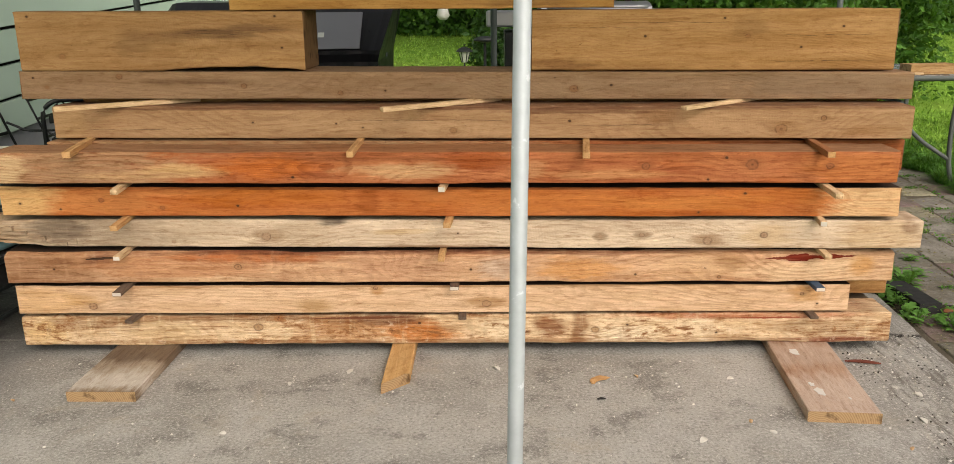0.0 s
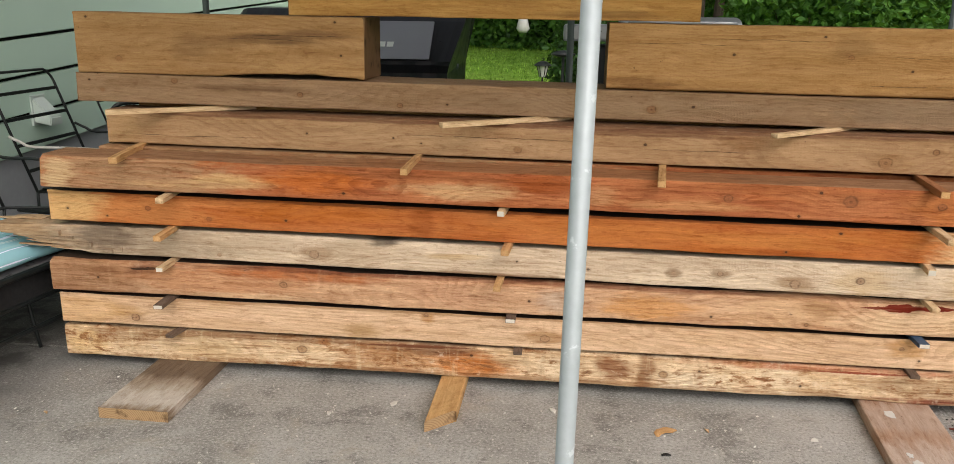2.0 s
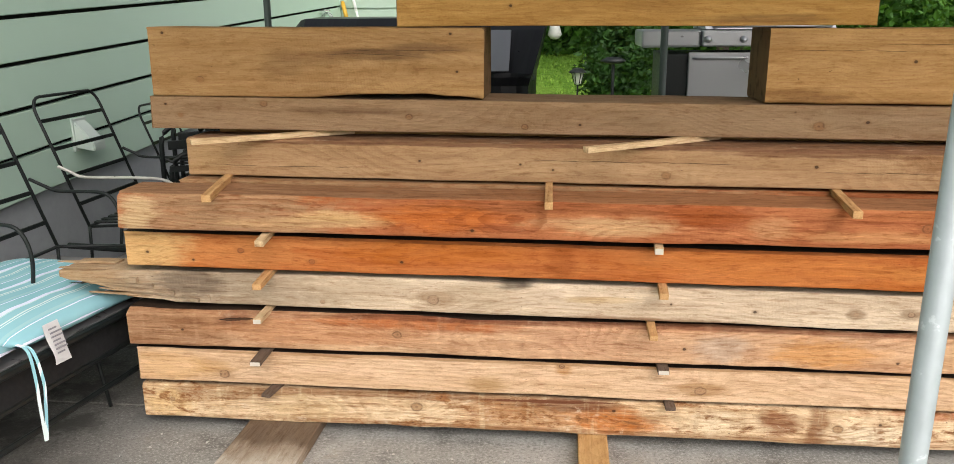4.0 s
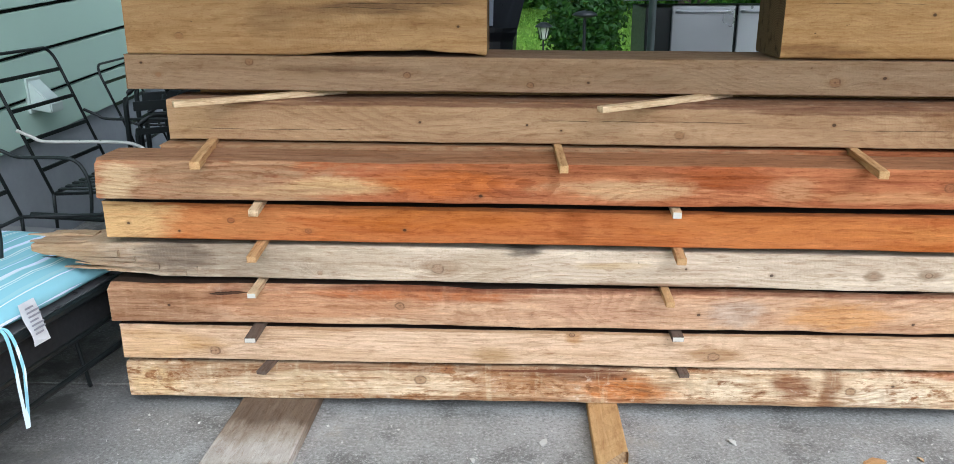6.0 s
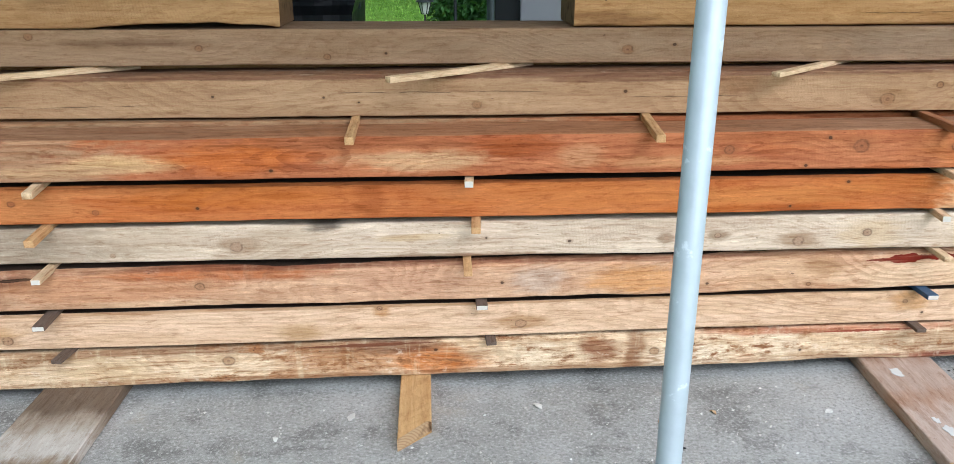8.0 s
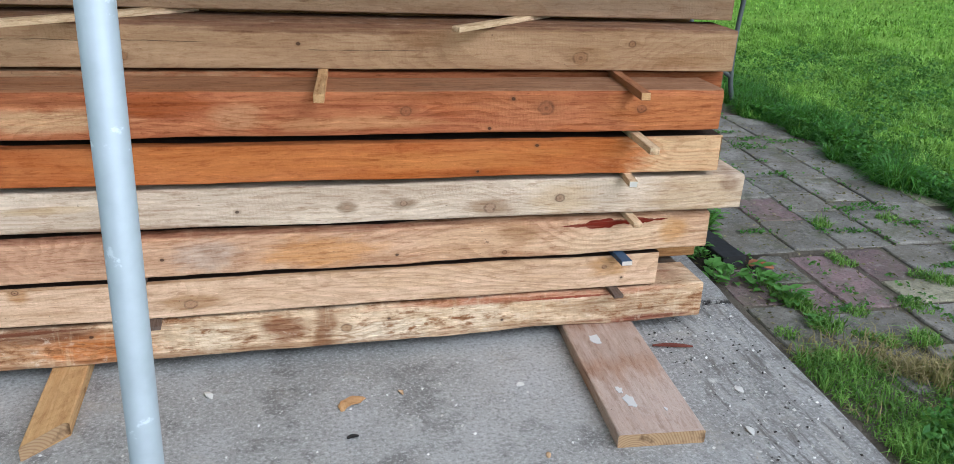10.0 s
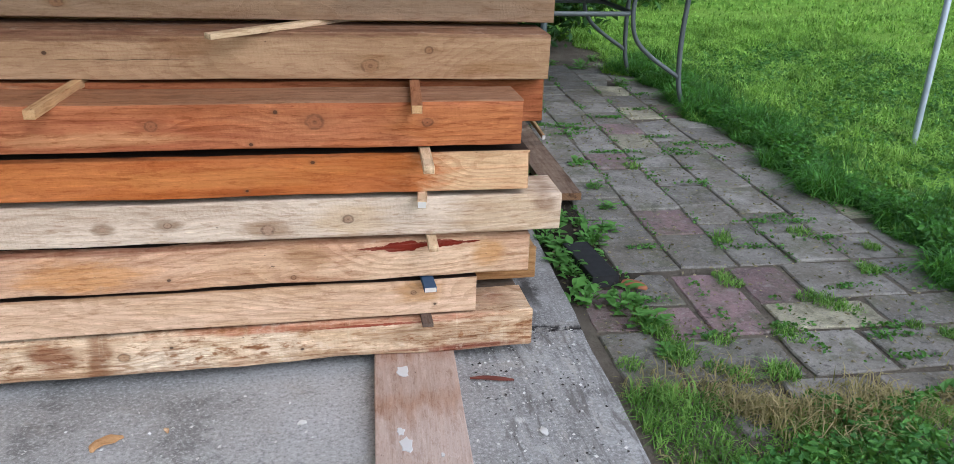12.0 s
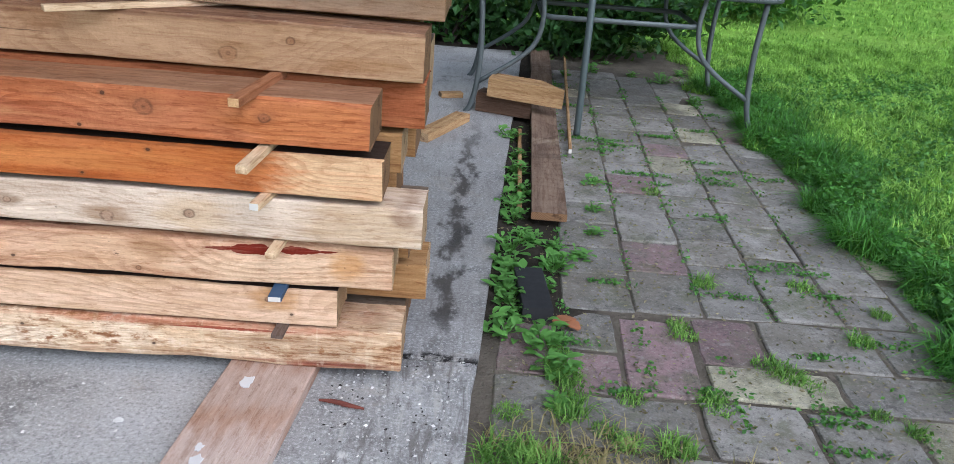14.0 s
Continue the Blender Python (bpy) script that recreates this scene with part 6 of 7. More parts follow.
W_CUT = wood("wood_offcut", (0.46, 0.30, 0.15), (0.30, 0.18, 0.08), 41, 0.35, saw=0.3)
W_CUT_DARK = wood("wood_dark_offcut", (0.16, 0.10, 0.065), (0.10, 0.062, 0.04), 42, 0.3, saw=0.2)
W_OLD = wood("wood_old_board", (0.23, 0.165, 0.115), (0.13, 0.085, 0.058), 43, 0.45, blotch=(0.10, 0.07, 0.05), stain=0.6, saw=0.1,
             patches=[(0.75, 0.02, 0.05, 0.3, (0.12, 0.085, 0.06), 0.7), (1.0, 0.02, 0.06, 0.3, (0.30, 0.24, 0.17), 0.6)])
M_RUBBER = plain("black_edging", (0.018, 0.018, 0.018), 0.75, 0, 0.3, 30, 0.6)


def offcut(label, at, yaw, size, mats, tilt=(0, 0), name="wood_block", category="wood block", bevel=None, seed=50):
    me = timber_mesh(name, size[0], size[1], size[2], size[2], mats, seed, 0, (0.004,) * 4, 0.003, step=0.05)
    if bevel:
        for v in me.vertices:
            if v.co.x > size[0] * 0.6:
                v.co.x -= bevel * v.co.y / size[1] * (v.co.x / size[0])
    ob = new(name, me)
    ob.matrix_basis = pose(*at, tilt[0], tilt[1], yaw)
    return tagged(ob, label, category)


# things on and round the table
offcut("pale sawn offcut lying on the patio table", (3.02, 6.10, 0.768), 6, (0.34, 0.14, 0.07), [W_CUT, M_END_PALE], seed=51)
offcut("thin pale lath lying on the patio table", (2.72, 6.15, 0.768), -14, (0.38, 0.03, 0.018), [W_LATH, W_LATH], seed=52, name="lath", category="lath")
# boards and blocks on the slab edge
offcut("old brown board lying along the slab edge", (2.16, 4.38, 0.012), 87.5, (4.3, 0.145, 0.035), [W_OLD, M_END], seed=53, name="board", category="board")
offcut("narrow greyish white lath beside the old board", (2.27, 5.35, 0.0), 86.0, (2.5, 0.018, 0.025), [W_CUT, M_LATH_END], seed=54, name="lath", category="lath")
offcut("narrow grey lath in the gap beside the slab", (1.985, 4.55, -0.03), 88, (1.2, 0.02, 0.03), [W_CUT, W_CUT], seed=55, name="lath", category="lath")
offcut("dark block of timber under another on the slab edge", (1.76, 6.06, 0.002), -20, (0.34, 0.13, 0.115), [W_CUT_DARK, M_END_PALE], bevel=0.12, seed=56)
offcut("brown angled timber block lying on a dark one", (1.82, 5.95, 0.119), -12, (0.44, 0.15, 0.11), [W_CUT, M_END_PALE], tilt=(0, 3), bevel=0.16, seed=57)
offcut("short pale stud offcut lying on the slab", (1.53, 5.36, 0.0005), 66, (0.50, 0.09, 0.045), [W_CUT, M_END_PALE], seed=58)
offcut("small yellow wood scrap on the slab", (1.55, 6.3, 0.0005), 20, (0.14, 0.07, 0.03), [W_CUT, M_END_PALE], seed=59)
offcut("black rubber edging strip lying by the slab", (2.055, 3.62, -0.03), 94, (0.30, 0.10, 0.05), [M_RUBBER, M_RUBBER], seed=60, name="edging_strip", category="edging")
offcut("broken red brick lying in the weeds", (2.55, 8.3, -0.03), 10, (0.2, 0.1, 0.06), [M_PAVER_RED, M_PAVER_RED], seed=61, name="brick", category="brick")


# litter on the slab
W_BARKSTRIP = plain("red_bark", (0.14, 0.04, 0.025), 0.9, 0, 0.4, 60, 0.8)
bm = bmesh.new()
tube(bm, curve_points([(-0.06, 0.014, 0.005), (-0.02, 0.008, 0.007), (0.02, -0.008, 0.010), (0.06, -0.012, 0.005)], 5), [0.003 + 0.004 * math.sin(math.pi * k / 15) for k in range(16)], 6)
ob = new("bark_strip", mesh_of(bm, "bark_strip", W_BARKSTRIP))
ob.location = (1.470, 3.05, 0.001)
tagged(ob, "dark red strip of bark lying on the slab", "bark")


def build_chip(label, x, y, yaw, size, mat, seed, name="wood_chip"):
    """A torn, curled sliver of wood."""
    bm = bmesh.new()
    n, prev = 6, None
    for i in range(n + 1):
        u = i / n
        w = size * 0.28 * (math.sin(math.pi * (0.12 + 0.8 * u)) + 0.3 * noise.noise((u * 4, seed, 0)))
        z = 0.004 + size * 0.22 * math.sin(math.pi * u) * (0.6 + 0.5 * noise.noise((seed, u, 1)))
        xx = size * (u - 0.5)
        r = [bm.verts.new((xx, -w, z)), bm.verts.new((xx, w, z * 0.6)), bm.verts.new((xx, w, z * 0.6 - 0.003)), bm.verts.new((xx, -w, z - 0.003))]
        if prev:
            for k in range(4):
                bm.faces.new((prev[k], prev[(k + 1) % 4], r[(k + 1) % 4], r[k]))
        else:
            bm.faces.new(r[::-1])
        prev = r
    bm.faces.new(prev)
    ob = new(name, mesh_of(bm, name, mat))
    ob.matrix_basis = pose(x, y, 0.0, 0, 0, yaw)
    return tagged(ob, label, "wood chip", "litter on the slab")


build_chip("torn tan wood chip on the slab", 0.487, 2.925, 25, 0.075, W_LATH_TAN, 1)
build_chip("torn tan wood chip on the slab", 0.462, 2.912, 80, 0.045, W_LATH_TAN, 2)
build_chip("small black bark crumb on the slab", 0.473, 2.776, 10, 0.03, M_RUBBER, 3)
M_CRUMB = plain("white_mortar_crumb", (0.60, 0.58, 0.53), 0.9, 0, 0.15, 80, 0.4)
rng = random.Random(4)
crumbs = [(0.93, 2.62), (0.98, 2.55), (0.90, 2.35), (-1.05, 2.33), (-0.62, 2.9), (0.95, 2.93), (1.36, 2.45), (-0.42, 3.0), (0.12, 3.02), (0.62, 2.95), (1.55, 2.8), (1.48, 2.62), (-1.55, 2.78), (0.75, 2.5), (-0.75, 2.55)]
for i, (x, y) in enumerate(crumbs):
    build_chip("small pale crumb on the slab", x, y, rng.uniform(0, 360), rng.uniform(0.018, 0.04), M_CRUMB if i % 3 else W_LATH, 10 + i, "crumb")

# ---- paved walk ----
def build_pavers():
    root = empty("paver_walk", "old mossy concrete pavers with weeds in the joints", "pavement", kind="structure")
    rnd = random.Random(11)
    metas = {}

    def paver(x0, x1, y0, y1, mat, dz=0.0):
        w, l = x1 - x0 - 0.004, y1 - y0 - 0.004
        bm = bmesh.new()
        h, r = 0.05, 0.005
        cx, cy = (x0 + x1) / 2, (y0 + y1) / 2
        skew = 0.058 * (cy - 3.2)
        n = 5
        base = [(-w / 2, -l / 2), (w / 2, -l / 2), (w / 2, l / 2), (-w / 2, l / 2)]
        ring = []
        for k in range(4):
            a, b = Vector(base[k]), Vector(base[(k + 1) % 4])
            for j in range(n):
                p = a.lerp(b, (j + (0.12 if j == 0 else 0)) / n)
                ring.append(p * (1 + 0.030 * rnd.uniform(-1, 0.4)))
        lo = [bm.verts.new((p.x, p.y, -h)) for p in ring]
        md = [bm.verts.new((p.x, p.y, -r)) for p in ring]
        hi = [bm.verts.new((p.x - math.copysign(min(r, abs(p.x)), p.x), p.y - math.copysign(min(r, abs(p.y)), p.y), 0)) for p in ring]
        for k in range(len(ring)):
            q = (k + 1) % len(ring)
            bm.faces.new((lo[k], lo[q], md[q], md[k]))
            bm.faces.new((md[k], md[q], hi[q], hi[k]))
        bm.faces.new(hi)
        ob = part("paver", bm, mat, root)
        ob.matrix_basis = pose(cx + skew, cy, -0.0205 + dz, rnd.uniform(-1, 1), rnd.uniform(-1.2, 1.2), -3.2 + rnd.uniform(-1.8, 1.8))

    def pick():
        v = rnd.random()
        return M_PAVER if v < 0.90 else (M_PAVER_RED if v < 0.95 else M_PAVER_YELLOW)
    # laid by the edge: mixed small pieces
    for x0, x1, y0, y1, m in ((2.24, 2.46, 3.22, 3.67, M_PAVER_RED), (2.48, 2.69, 3.41, 3.70, M_PAVER_RED), (2.48, 2.86, 3.22, 3.40, M_PAVER_YELLOW), (1.86, 2.04, 3.30, 3.60, M_PAVER_RED),
                              (2.05, 2.23, 3.22, 3.44, M_PAVER_RED), (2.05, 2.23, 3.45, 3.70, M_PAVER), (1.86, 2.04, 2.98, 3.29, M_PAVER), (2.70, 3.06, 3.42, 3.70, M_PAVER),
                              (2.87, 3.24, 3.20, 3.41, M_PAVER), (2.05, 2.42, 2.98, 3.21, M_PAVER), (2.43, 2.72, 2.96, 3.21, M_PAVER), (2.73, 3.00, 2.96, 3.19, M_PAVER),
                              (3.01, 3.30, 2.94, 3.19, M_PAVER_YELLOW), (3.07, 3.30, 3.42, 3.70, M_PAVER), (3.31, 3.52, 3.36, 3.70, M_PAVER), (3.25, 3.50, 3.20, 3.35, M_PAVER), (2.10, 2.30, 2.72, 2.97, M_PAVER), (2.31, 2.60, 2.70, 2.95, M_PAVER), (2.62, 2.95, 2.68, 2.94, M_PAVER)):
        paver(x0, x1, y0, y1, m, rnd.uniform(-0.004, 0.004))
    cols = [2.06, 2.305, 2.54, 2.775, 3.01, 3.25, 3.47]
    for a, b in zip(cols, cols[1:]):
        y = 3.71
        first = True
        while y < 7.4:
            l = rnd.choice((0.2, 0.24, 0.28, 0.33)) if not first else rnd.uniform(0.15, 0.4)
            first = False
            paver(a, b, y, y + l, pick(), rnd.uniform(-0.005, 0.004))
            y += l
    return root


build_pavers()


# ---- greenery ----
def in_walk(x, y):
    return (x > slab_edge(3) - 0.0) & (x < 3.3 + 0.037 * (y - 3.2)) & (y > 2.85) & (y < 7.4)


def build_lawn():
    rng = np.random.default_rng(5)
    # dense turf beside the walk
    n = 170000
    x, y = rng.uniform(3.15, 6.2, n), rng.uniform(2.2, 9.0, n)
    edge = 3.36 + 0.022 * (y - 3.2) + 0.07 * np.sin(y * 5.1) + 0.05 * np.sin(y * 13.7 + 1) - 0.1 * (y > 7)
    keep = (x > edge) & (rng.random(n) < np.clip(1.4 - (x - 3.2) * 0.28, 0.25, 1))
    x, y = x[keep], y[keep]
    g = blades("lawn_grass", x, y, np.full(len(x), -0.03) + 0.05 * np.maximum(0, y - 7.5), 0.07, 0.005, M_GRASS, 6, 2.0)
    tagged(g, "bright green unmown lawn grass beside the walk", "grass", kind="stuff")
    # lush dark border overhanging the walk
    n = 26000
    y = rng.uniform(2.9, 7.6, n)
    x = 3.33 + 0.022 * (y - 3.2) + 0.06 * np.sin(y * 5.1) + 0.05 * np.sin(y * 13.7 + 1) + np.abs(rng.normal(0, 0.20, n))
    g = blades("border_grass", x, y, np.full(n, -0.03), 0.095, 0.006, M_LUSH, 16, 2.0)
    tagged(g, "lush dark green grass overhanging the edge of the walk", "grass", kind="stuff")
    n = 9000
    y = rng.uniform(2.9, 7.4, n)
    x = 3.36 + 0.022 * (y - 3.2) + 0.06 * np.sin(y * 5.1) + np.abs(rng.normal(0, 0.13, n))
    c = np.stack([x, y, rng.uniform(-0.02, 0.06, n)], 1)
    tagged(leaf_cloud("border_weeds", c, 0.020, M_LUSH, None, 0.7, 1.4, 17), "dark broad-leaved weeds at the lawn's edge", "weeds", kind="stuff")
    # grass spilling over the front of the walk
    n = 42000
    x, y = rng.uniform(1.82, 3.6, n), rng.uniform(1.6, 3.05, n)
    front = 2.82 + 0.04 * np.sin(x * 4.0 + 0.5) + 0.04 * np.sin(x * 11) + 0.07 * np.clip((2.42 - x) / 0.2, 0, 1)
    keep = (y < front) & (x > slab_edge(2.5) + 0.03 + 0.03 * np.sin(y * 9)) & ((y > 2.2) | (rng.random(n) < 0.6))
    g = blades("front_grass", x[keep], y[keep], np.full(keep.sum(), -0.028), 0.042, 0.004, M_TUFT, 7, 1.8)
    tagged(g, "green grass growing over the front of the walk", "grass", kind="stuff")
    n = 7000
    x = rng.uniform(1.82, 3.4, n)
    y = 2.74 + 0.10 * np.clip((2.42 - x) / 0.2, 0, 1) + rng.normal(0, 0.08, n)
    keep = (x > slab_edge(2.8) + 0.02) & (np.sin(x * 9) + np.sin(y * 14 + x * 5) > -0.5)
    g = blades("dry_grass", x[keep], y[keep], np.full(keep.sum(), -0.03), 0.06, 0.004, M_DRY, 8, 1.6)
    tagged(g, "dry straw-coloured grass at the edge of the walk", "grass", kind="stuff")
    # clover and broad leaves in the turf
    n = 42000
    x, y = rng.uniform(3.2, 6.2, n), rng.uniform(2.3, 8.6, n)
    keep = x > 3.40 + 0.022 * (y - 3.2) + 0.05 * np.sin(y * 7)
    c = np.stack([x[keep], y[keep], rng.uniform(-0.03, 0.035, keep.sum())], 1)
    tagged(leaf_cloud("clover", c, 0.022, M_WEED, None, 0.8, 1.2, 9), "low clover and broad-leaved plants in the lawn", "clover", kind="stuff")
    n = 30000
    x, y = rng.uniform(1.9, 3.7, n), rng.uniform(1.7, 2.98, n)
    patch = np.sin(x * 5.3 + 2 * np.sin(y * 3.1)) + np.sin(y * 6.7 + x * 2.2)
    keep = (y < 2.80 + 0.05 * np.sin(x * 7) + 0.10 * np.clip((2.42 - x) / 0.2, 0, 1)) & (patch > -0.5 + 0.8 * (x < 2.3))
    c = np.stack([x, y, rng.uniform(-0.02, 0.045, n)], 1)[keep]
    tagged(leaf_cloud("low_weeds", c, 0.016, M_WEED, None, 0.7, 1.5, 19), "broad-leaved weeds among the front grass", "weeds", kind="stuff")
    # distant lawn texture
    n = 90000
    r = rng.uniform(0, 1, n)
    x, y = rng.uniform(-9, 16, n), 8.6 + 12 * r ** 1.2
    g = blades("far_lawn_grass", x, y, -0.03 + 0.05 * (y - 7.5), 0.055, 0.012, M_GRASS, 12, 2.2)
    tagged(g, "bright green lawn behind the patio", "grass", kind="stuff")
    n = 50000
    x, y = rng.uniform(6.0, 16, n), rng.uniform(2.0, 9.5, n)
    g = blades("side_lawn_grass", x, y, -0.03 + 0.05 * np.maximum(0, y - 7.5), 0.055, 0.012, M_GRASS, 13, 2.2)
    tagged(g, "bright green lawn at the side of the patio", "grass", kind="stuff")


build_lawn()


def weed_mesh(kind, seed):
    """A small weed: a rosette of blades or of broad leaves."""
    rng = np.random.default_rng(seed)
    if kind == "grass":
        n = 150
        a, r = rng.uniform(0, 6.28, n), 0.05 * np.sqrt(rng.random(n))
        ob = blades("grass_tuft", r * np.cos(a), r * np.sin(a), np.zeros(n), 0.04, 0.004, M_TUFT, seed, 1.8)
    else:
        bm = bmesh.new()
        rr = random.Random(seed)
        heart = bm.verts.new((0, 0, 0))
        for k in range(34):
            a, ln, up = rr.uniform(0, 6.28), rr.uniform(0.025, 0.06), rr.uniform(0.2, 1.0)
            d, s = Vector((math.cos(a), math.sin(a), 0)), Vector((-math.sin(a), math.cos(a), 0))
            stem = Vector((rr.uniform(-0.05, 0.05), rr.uniform(-0.05, 0.05), rr.uniform(0.0, 0.06)))
            prev = None
            for i in range(5):
                u = i / 4
                w = ln * 0.26 * math.sin(math.pi * (0.1 + 0.88 * u))
                c = stem + d * ln * u + Vector((0, 0, ln * (up * u - 0.9 * u * u * up + 0.15 * u)))
                row = [bm.verts.new(c - s * w), bm.verts.new(c - Vector((0, 0, w * 0.35))), bm.verts.new(c + s * w)]
                if i == 0:
                    bm.faces.new((heart, row[0], row[1]))
                    bm.faces.new((heart, row[1], row[2]))
                if prev:
                    bm.faces.new((prev[0], prev[1], row[1], row[0]))
                    bm.faces.new((prev[1], prev[2], row[2], row[1]))
                prev = row
        ob = new("weed", mesh_of(bm, "weed", M_WEED, True))
    return ob


tuft, tuft_b = weed_mesh("grass", 1), weed_mesh("grass", 2)
weed, weed_b = weed_mesh("broad", 3), weed_mesh("broad", 4)
for ob in (tuft, tuft_b):
    tagged(ob, "small green grass tuft growing from a paver joint", "grass tuft", "weeds of the walk")
for ob in (weed, weed_b):
    tagged(ob, "broad-leaved green weed growing along the slab edge", "weed", "weeds of the walk")
rw = random.Random(21)
spots_weed = [(1.90, 3.52), (1.92, 3.82), (1.94, 3.95), (1.93, 4.12), (1.97, 4.3), (1.95, 4.6), (2.0, 4.75), (1.97, 5.05), (2.04, 3.85), (2.10, 4.05), (2.26, 4.35), (2.3, 4.6), (2.33, 4.95), (1.92, 3.72), (1.90, 4.02), (2.02, 4.22), (2.10, 4.18), (1.95, 4.45), (1.93, 3.62), (2.18, 4.12), (1.96, 4.9), (1.98, 5.3), (2.08, 3.98), (1.95, 5.6), (2.02, 3.45), (2.03, 3.3), (2.05, 3.15), (2.4, 7.3), (2.6, 7.5), (2.9, 7.45), (2.2, 6.9), (3.1, 7.3), (2.75, 7.8), (2.3, 7.8), (3.2, 6.7), (3.3, 7.6)]
spots_tuft = [(2.47, 3.58), (2.46, 3.64), (2.69, 3.42), (2.74, 3.36), (2.79, 3.31), (2.47, 3.22), (2.48, 3.18), (2.24, 3.2), (2.04, 3.36), (2.06, 3.42), (2.07, 3.28), (2.08, 3.2), (2.06, 3.12), (2.93, 3.19), (3.0, 3.12),
              (2.6, 4.9), (3.05, 3.6), (2.62, 3.95), (2.36, 5.0), (2.15, 3.05), (2.2, 3.0), (1.95, 2.95), (1.9, 3.1), (2.98, 3.98), (3.2, 3.8), (2.33, 2.98)]
used = set()


def plant(kinds, spots, zz, lo, hi):
    for x, y in spots:
        k = rw.choice(kinds)
        s = rw.uniform(lo, hi)
        m = pose(x, y, zz, 0, 0, rw.uniform(0, 360))
        if k not in used:
            used.add(k)
            k.matrix_basis = m
        else:
            o = copy_thing(k, m)
            o.scale = (s, s, s * rw.uniform(0.8, 1.2))


plant((weed, weed_b), spots_weed, -0.028, 0.6, 1.15)
plant((tuft, tuft_b), spots_tuft, -0.022, 0.6, 1.1)

# dead leaves
M_DEAD = plain("dead_leaf", (0.30, 0.12, 0.05), 0.8, 0, 0.3, 40, 0.5)
for x, y, yaw, s in ((2.09, 3.60, 20, 0.04), (2.11, 3.575, 130, 0.035), (3.05, 2.98, 60, 0.035)):
    build_chip("curled brown dead leaf on the pavers", x, y, yaw, s * 2, M_DEAD, int(yaw), "dead_leaf").location.z = -0.01


def foliage_points(n, center, radii, seed, clumps=24, tight=0.22):
    rng = np.random.default_rng(seed)
    d = rng.normal(size=(clumps, 3))
    d /= np.linalg.norm(d, axis=1, keepdims=True)
    cc = d * np.cbrt(rng.uniform(0.25, 1, (clumps, 1)))
    p = cc[rng.integers(0, clumps, n)] + rng.normal(size=(n, 3)) * tight
    return p * np.array(radii) + np.array(center)


def shrub(label, x, y, radii, n, leaf, mat, seed, lift=0.0):
    root = empty("shrub", label, "shrub", at=(x, y, ground_z(y)))
    bm = bmesh.new()
    rr = random.Random(seed)
    for k in range(7):
        a = 6.28 * k / 7
        tube(bm, curve_points([(0.03 * math.cos(a), 0.03 * math.sin(a), 0), (radii[0] * 0.25 * math.cos(a), radii[1] * 0.25 * math.sin(a), lift + radii[2] * 0.6),
                               (radii[0] * 0.6 * math.cos(a), radii[1] * 0.6 * math.sin(a), lift + radii[2] * rr.uniform(1.1, 1.6))], 4), [0.02 - 0.0017 * i for i in range(9)], 6)
    part("stems", bm, M_TRUNK, root)
    p = foliage_points(n, (0, 0, lift + radii[2]), radii, seed)
    p = p[p[:, 2] > 0.03]
    leaf_cloud("foliage", p, leaf, mat, root, 0.2, 1.7, seed)
    return root


shrub("dark leafy bush behind the garden lamp", 0.36, 11.3, (0.44, 0.36, 0.52), 7000, 0.05, M_LEAF_DARK, 31, 0.08)
shrub("bright green shrub beyond the patio table", 4.15, 10.2, (1.1, 0.9, 0.85), 9000, 0.055, M_LEAF, 32)
shrub("bright green shrub beyond the patio table", 3.0, 11.2, (1.0, 0.9, 0.9), 7000, 0.06, M_LEAF, 33)
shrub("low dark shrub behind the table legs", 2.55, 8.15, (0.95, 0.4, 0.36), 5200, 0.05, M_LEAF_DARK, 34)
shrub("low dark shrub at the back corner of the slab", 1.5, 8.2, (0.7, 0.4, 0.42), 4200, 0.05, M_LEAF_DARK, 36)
shrub("pale feathery shrub under the trees", 2.6, 12.3, (0.4, 0.4, 0.5), 2600, 0.10, M_LEAF, 35, 0.2)


def hedge(name, label, x0, x1, y, depth, h, n, leaf, mat, seed):
    rng = np.random.default_rng(seed)
    x = rng.uniform(x0, x1, n)
    top = h * (0.75 + 0.25 * np.sin(x * 0.9 + seed) * np.sin(x * 2.3))
    p = np.stack([x, y + rng.normal(0, depth * 0.4, n) + 0.3 * np.sin(x * 1.7), ground_z(y) + rng.uniform(0, 1, n) * top], 1)
    tagged(leaf_cloud(name, p, leaf, mat, None, 0.2, 1.6, seed), label, "hedge", kind="stuff")


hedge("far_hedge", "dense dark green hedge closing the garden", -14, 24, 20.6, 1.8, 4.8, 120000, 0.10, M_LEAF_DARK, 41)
hedge("front_hedge", "leaves in a paler, sunlit green before the dark hedge", -12, 12, 19.0, 0.5, 1.5, 14000, 0.10, M_LEAF, 42)
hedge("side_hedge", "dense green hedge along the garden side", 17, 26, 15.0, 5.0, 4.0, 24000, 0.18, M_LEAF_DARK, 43)


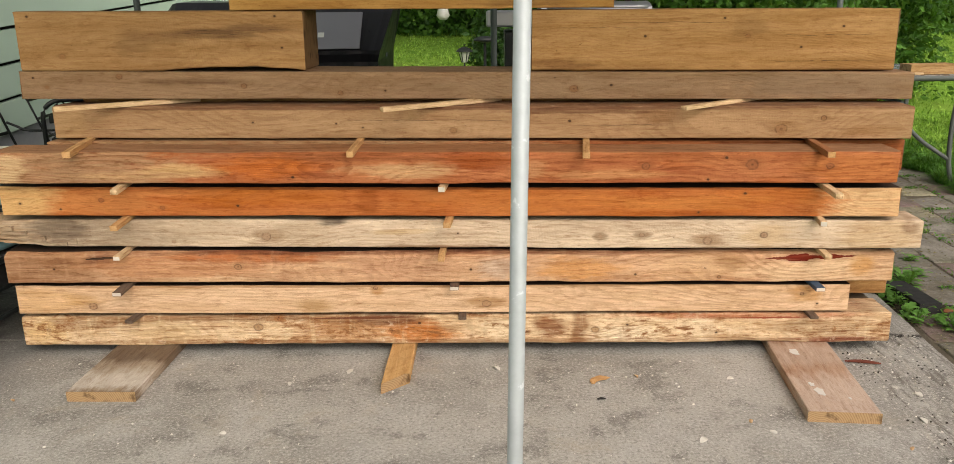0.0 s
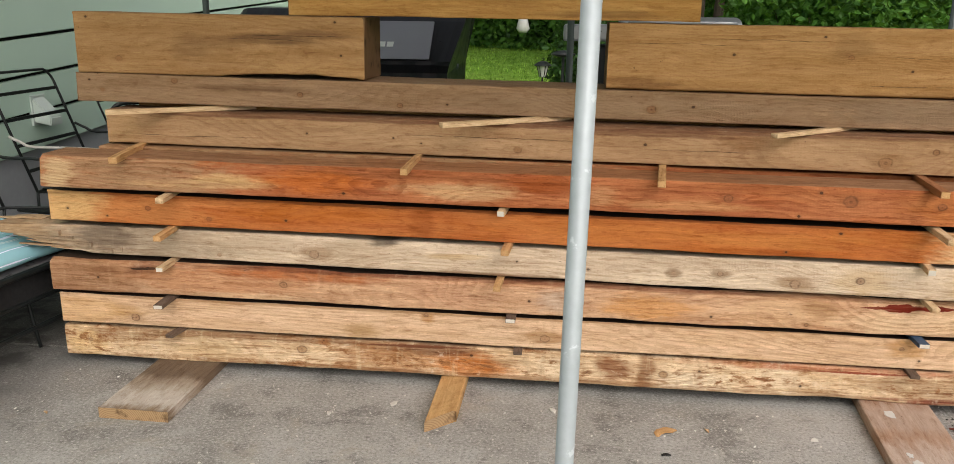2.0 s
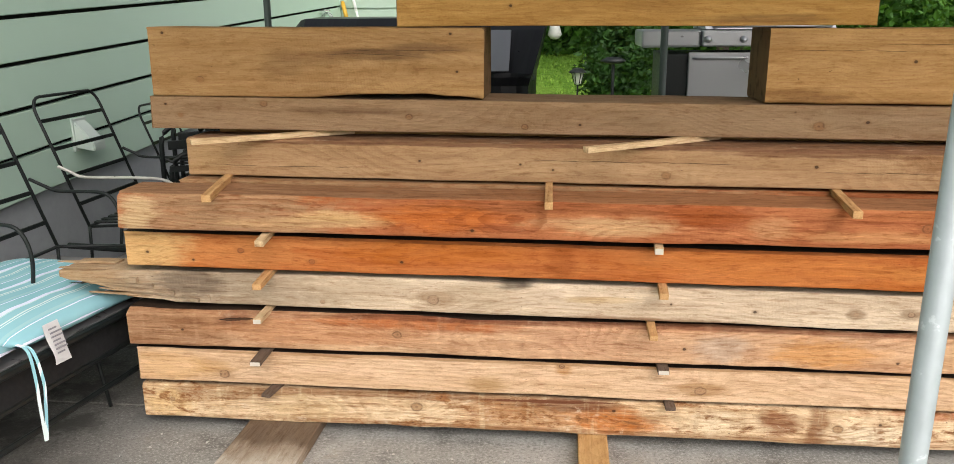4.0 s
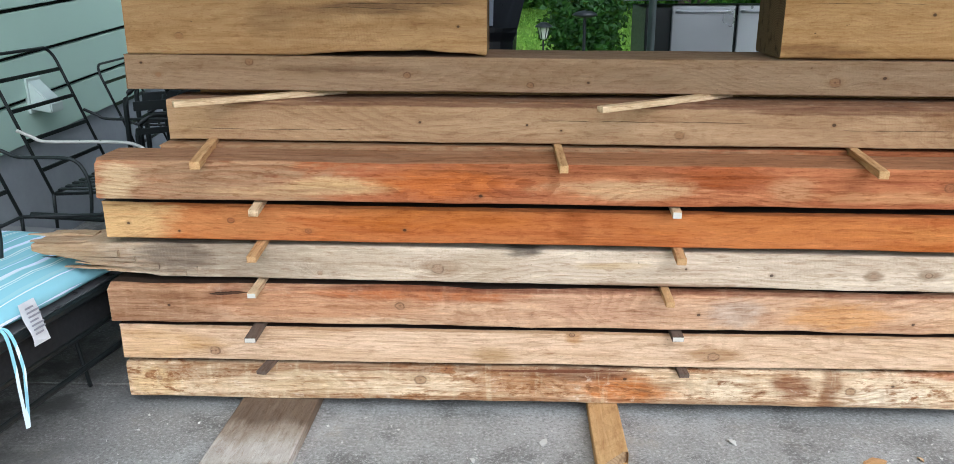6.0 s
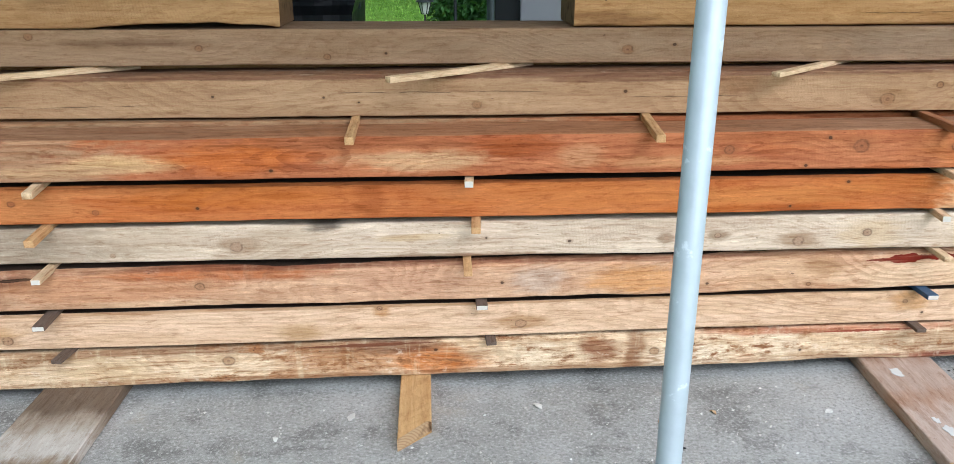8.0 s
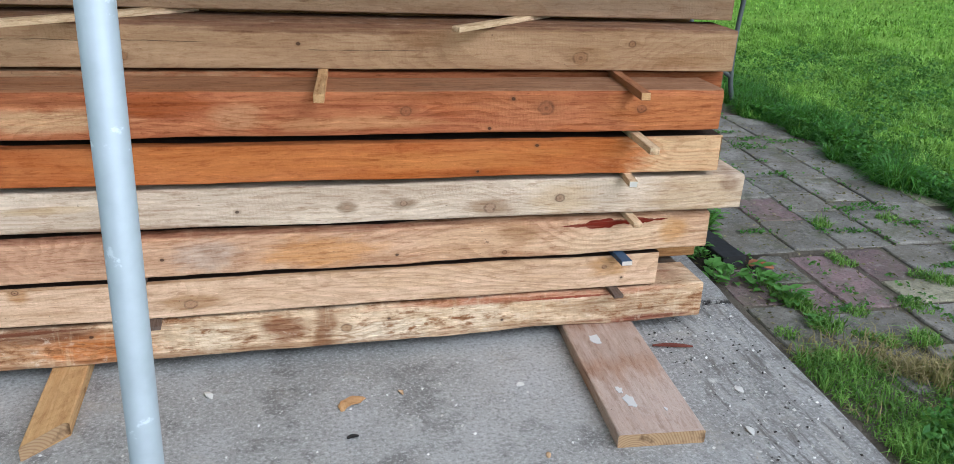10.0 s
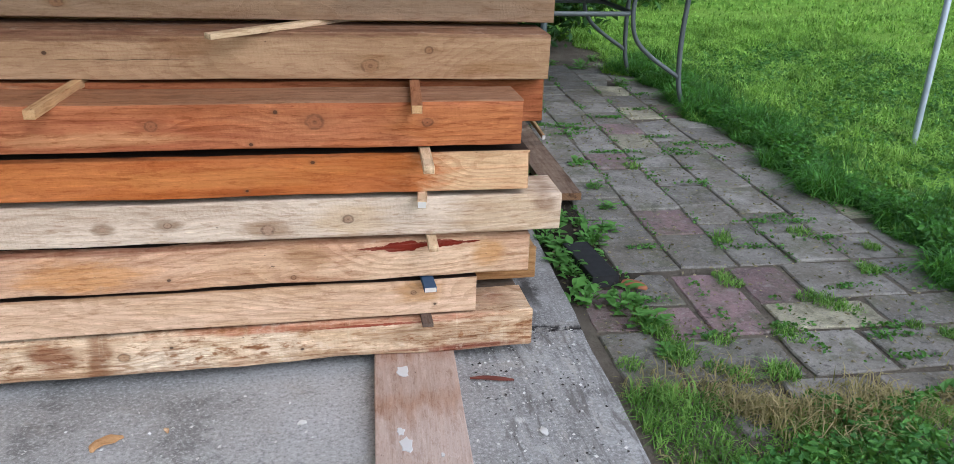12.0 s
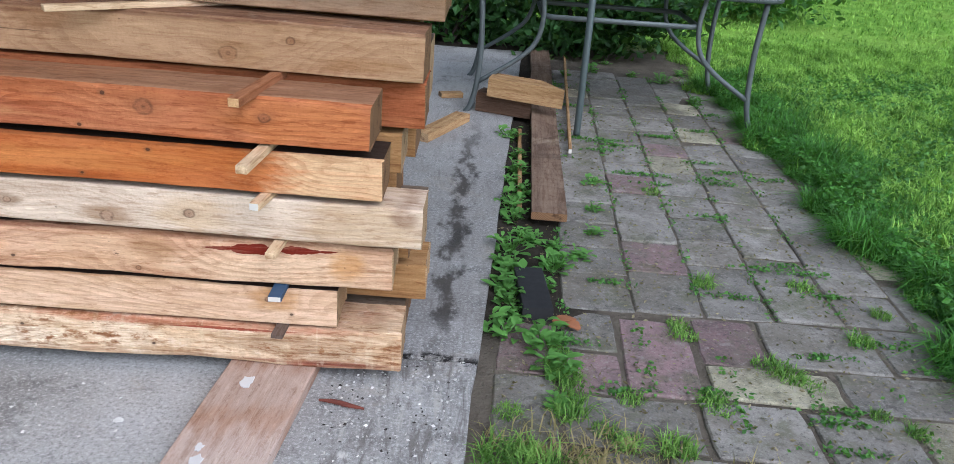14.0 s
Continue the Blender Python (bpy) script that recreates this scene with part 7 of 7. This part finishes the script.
def tree(label, x, y, h, r, seed):
    root = empty("tree", label, "tree", "trees behind the lawn", at=(x, y, ground_z(y) - 0.02))
    rr = random.Random(seed)
    bm = bmesh.new()
    pts = curve_points([(0, 0, 0), (0.05, 0.03, h * 0.3), (-0.06, 0.1, h * 0.6), (0.1, 0.0, h * 0.85)], 5)
    tube(bm, pts, [r * (1 - 0.75 * i / (len(pts) - 1)) for i in range(len(pts))], 10)
    part("trunk", bm, M_TRUNK, root)
    for k in range(7):
        bm = bmesh.new()
        a, z = rr.uniform(0, 6.28), h * rr.uniform(0.3, 0.7)
        l = h * rr.uniform(0.2, 0.35)
        tube(bm, curve_points([(0, 0, z), (0.5 * l * math.cos(a), 0.5 * l * math.sin(a), z + l * 0.35), (l * math.cos(a), l * math.sin(a), z + l * 0.8)], 4), [r * 0.4 * (1 - 0.1 * i) for i in range(9)], 7)
        part("limb", bm, M_TRUNK, root)
    p = foliage_points(9000, (0, 0, h * 0.72), (h * 0.32, h * 0.32, h * 0.34), seed, 30)
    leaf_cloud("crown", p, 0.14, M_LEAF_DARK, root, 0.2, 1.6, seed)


for x, y, h, r, s in ((2.0, 14.0, 8, 0.10, 1), (2.4, 14.6, 7.5, 0.09, 2), (3.5, 13.6, 8, 0.14, 3), (6.6, 16, 8.5, 0.14, 4), (-3.5, 17, 8, 0.13, 5), (10, 18, 9, 0.18, 6)):
    tree("dark slender tree behind the lawn", x, y, h, r, s)

# hanging white feeder
root = empty("bird_feeder", "pale grey hanging bird feeder on a hook pole", "bird feeder", at=(-0.49, 10.9, ground_z(10.9)))
bm = bmesh.new()
tube(bm, curve_points([(1.05, 0.6, -0.02), (1.05, 0.6, 1.4), (0.8, 0.45, 1.6), (0.2, 0.1, 1.5), (0, 0, 1.3)], 5), 0.008)
part("hook_pole", bm, M_IRON, root)
bm = bmesh.new()
lathe(bm, [(0.02, 1.18), (0.05, 1.14), (0.06, 1.06), (0.085, 0.97), (0.05, 0.925), (0.02, 0.915)], 14)
part("feeder_body", bm, M_GLASSY, root, "pale grey feeder body", smooth=True)


def build_joint_moss():
    """Tiny moss and seedlings along the paver joints."""
    rng = np.random.default_rng(77)
    pts = []
    for x0 in (2.06, 2.305, 2.54, 2.775, 3.01, 3.25):
        n = 600
        y = rng.uniform(3.0, 7.4, n)
        on = np.sin(y * 9 + x0 * 31) + np.sin(y * 23 + x0 * 17) > 0.1
        y = y[on]
        pts.append(np.stack([x0 + 0.058 * (y - 3.2) + rng.normal(0, 0.014, len(y)), y, -0.016 + rng.uniform(0, 0.012, len(y))], 1))
    for _ in range(40):
        n = 60
        cx, cy = rng.uniform(2.1, 3.3), rng.uniform(2.95, 7.0)
        pts.append(np.stack([cx + rng.normal(0, 0.05, n), cy + rng.normal(0, 0.012, n), -0.016 + rng.uniform(0, 0.012, n)], 1))
    ob = leaf_cloud("joint_moss", np.concatenate(pts), 0.011, M_WEED, None, 0.7, 1.4, 78)
    tagged(ob, "tiny moss and seedlings in the paver joints", "moss", kind="stuff")
    # litter and crumbs of soil on the walk
    n = 2600
    x, y = rng.uniform(1.85, 3.3, n), rng.uniform(2.9, 6.5, n)
    ob = leaf_cloud("soil_litter", np.stack([x, y, np.full(n, -0.012)], 1), 0.007, M_LITTER, None, 0.9, 2.2, 79)
    tagged(ob, "dry plant litter scattered on the pavers", "litter", kind="stuff")


def build_grit():
    """Crumbs of mortar, bark and soil trodden over the slab."""
    rng = np.random.default_rng(91)
    n = 900
    x, y = rng.uniform(1.42, 1.84, n), rng.uniform(2.1, 3.3, n)
    keep = x < 1.76 + 0.062 * (y - 3.0)
    spots = np.stack([x, y, np.full(n, 0.003)], 1)[keep]
    tagged(leaf_cloud("dark_grit", spots[:len(spots) // 2:2], 0.006, M_GRIT, None, 0.9, 1.5, 92), "dark crumbs of soil and bark on the slab edge", "grit", kind="stuff")
    n = 420
    more = np.stack([rng.uniform(-1.7, 1.5, n), rng.uniform(2.0, 3.12, n), np.full(n, 0.003)], 1)
    tagged(leaf_cloud("pale_grit", np.concatenate([spots[len(spots) // 2:], more]), 0.0065, M_CRUMB, None, 0.9, 1.5, 93), "pale mortar crumbs and sawdust on the slab", "grit", kind="stuff")


M_GRIT = plain("dark_grit", (0.04, 0.033, 0.026), 0.95, 0, 0.3, 60, 0.4)
build_grit()
M_LITTER = leaf_material("plant_litter", (0.09, 0.06, 0.035), (0.33, 0.27, 0.17), 0.9)
build_joint_moss()
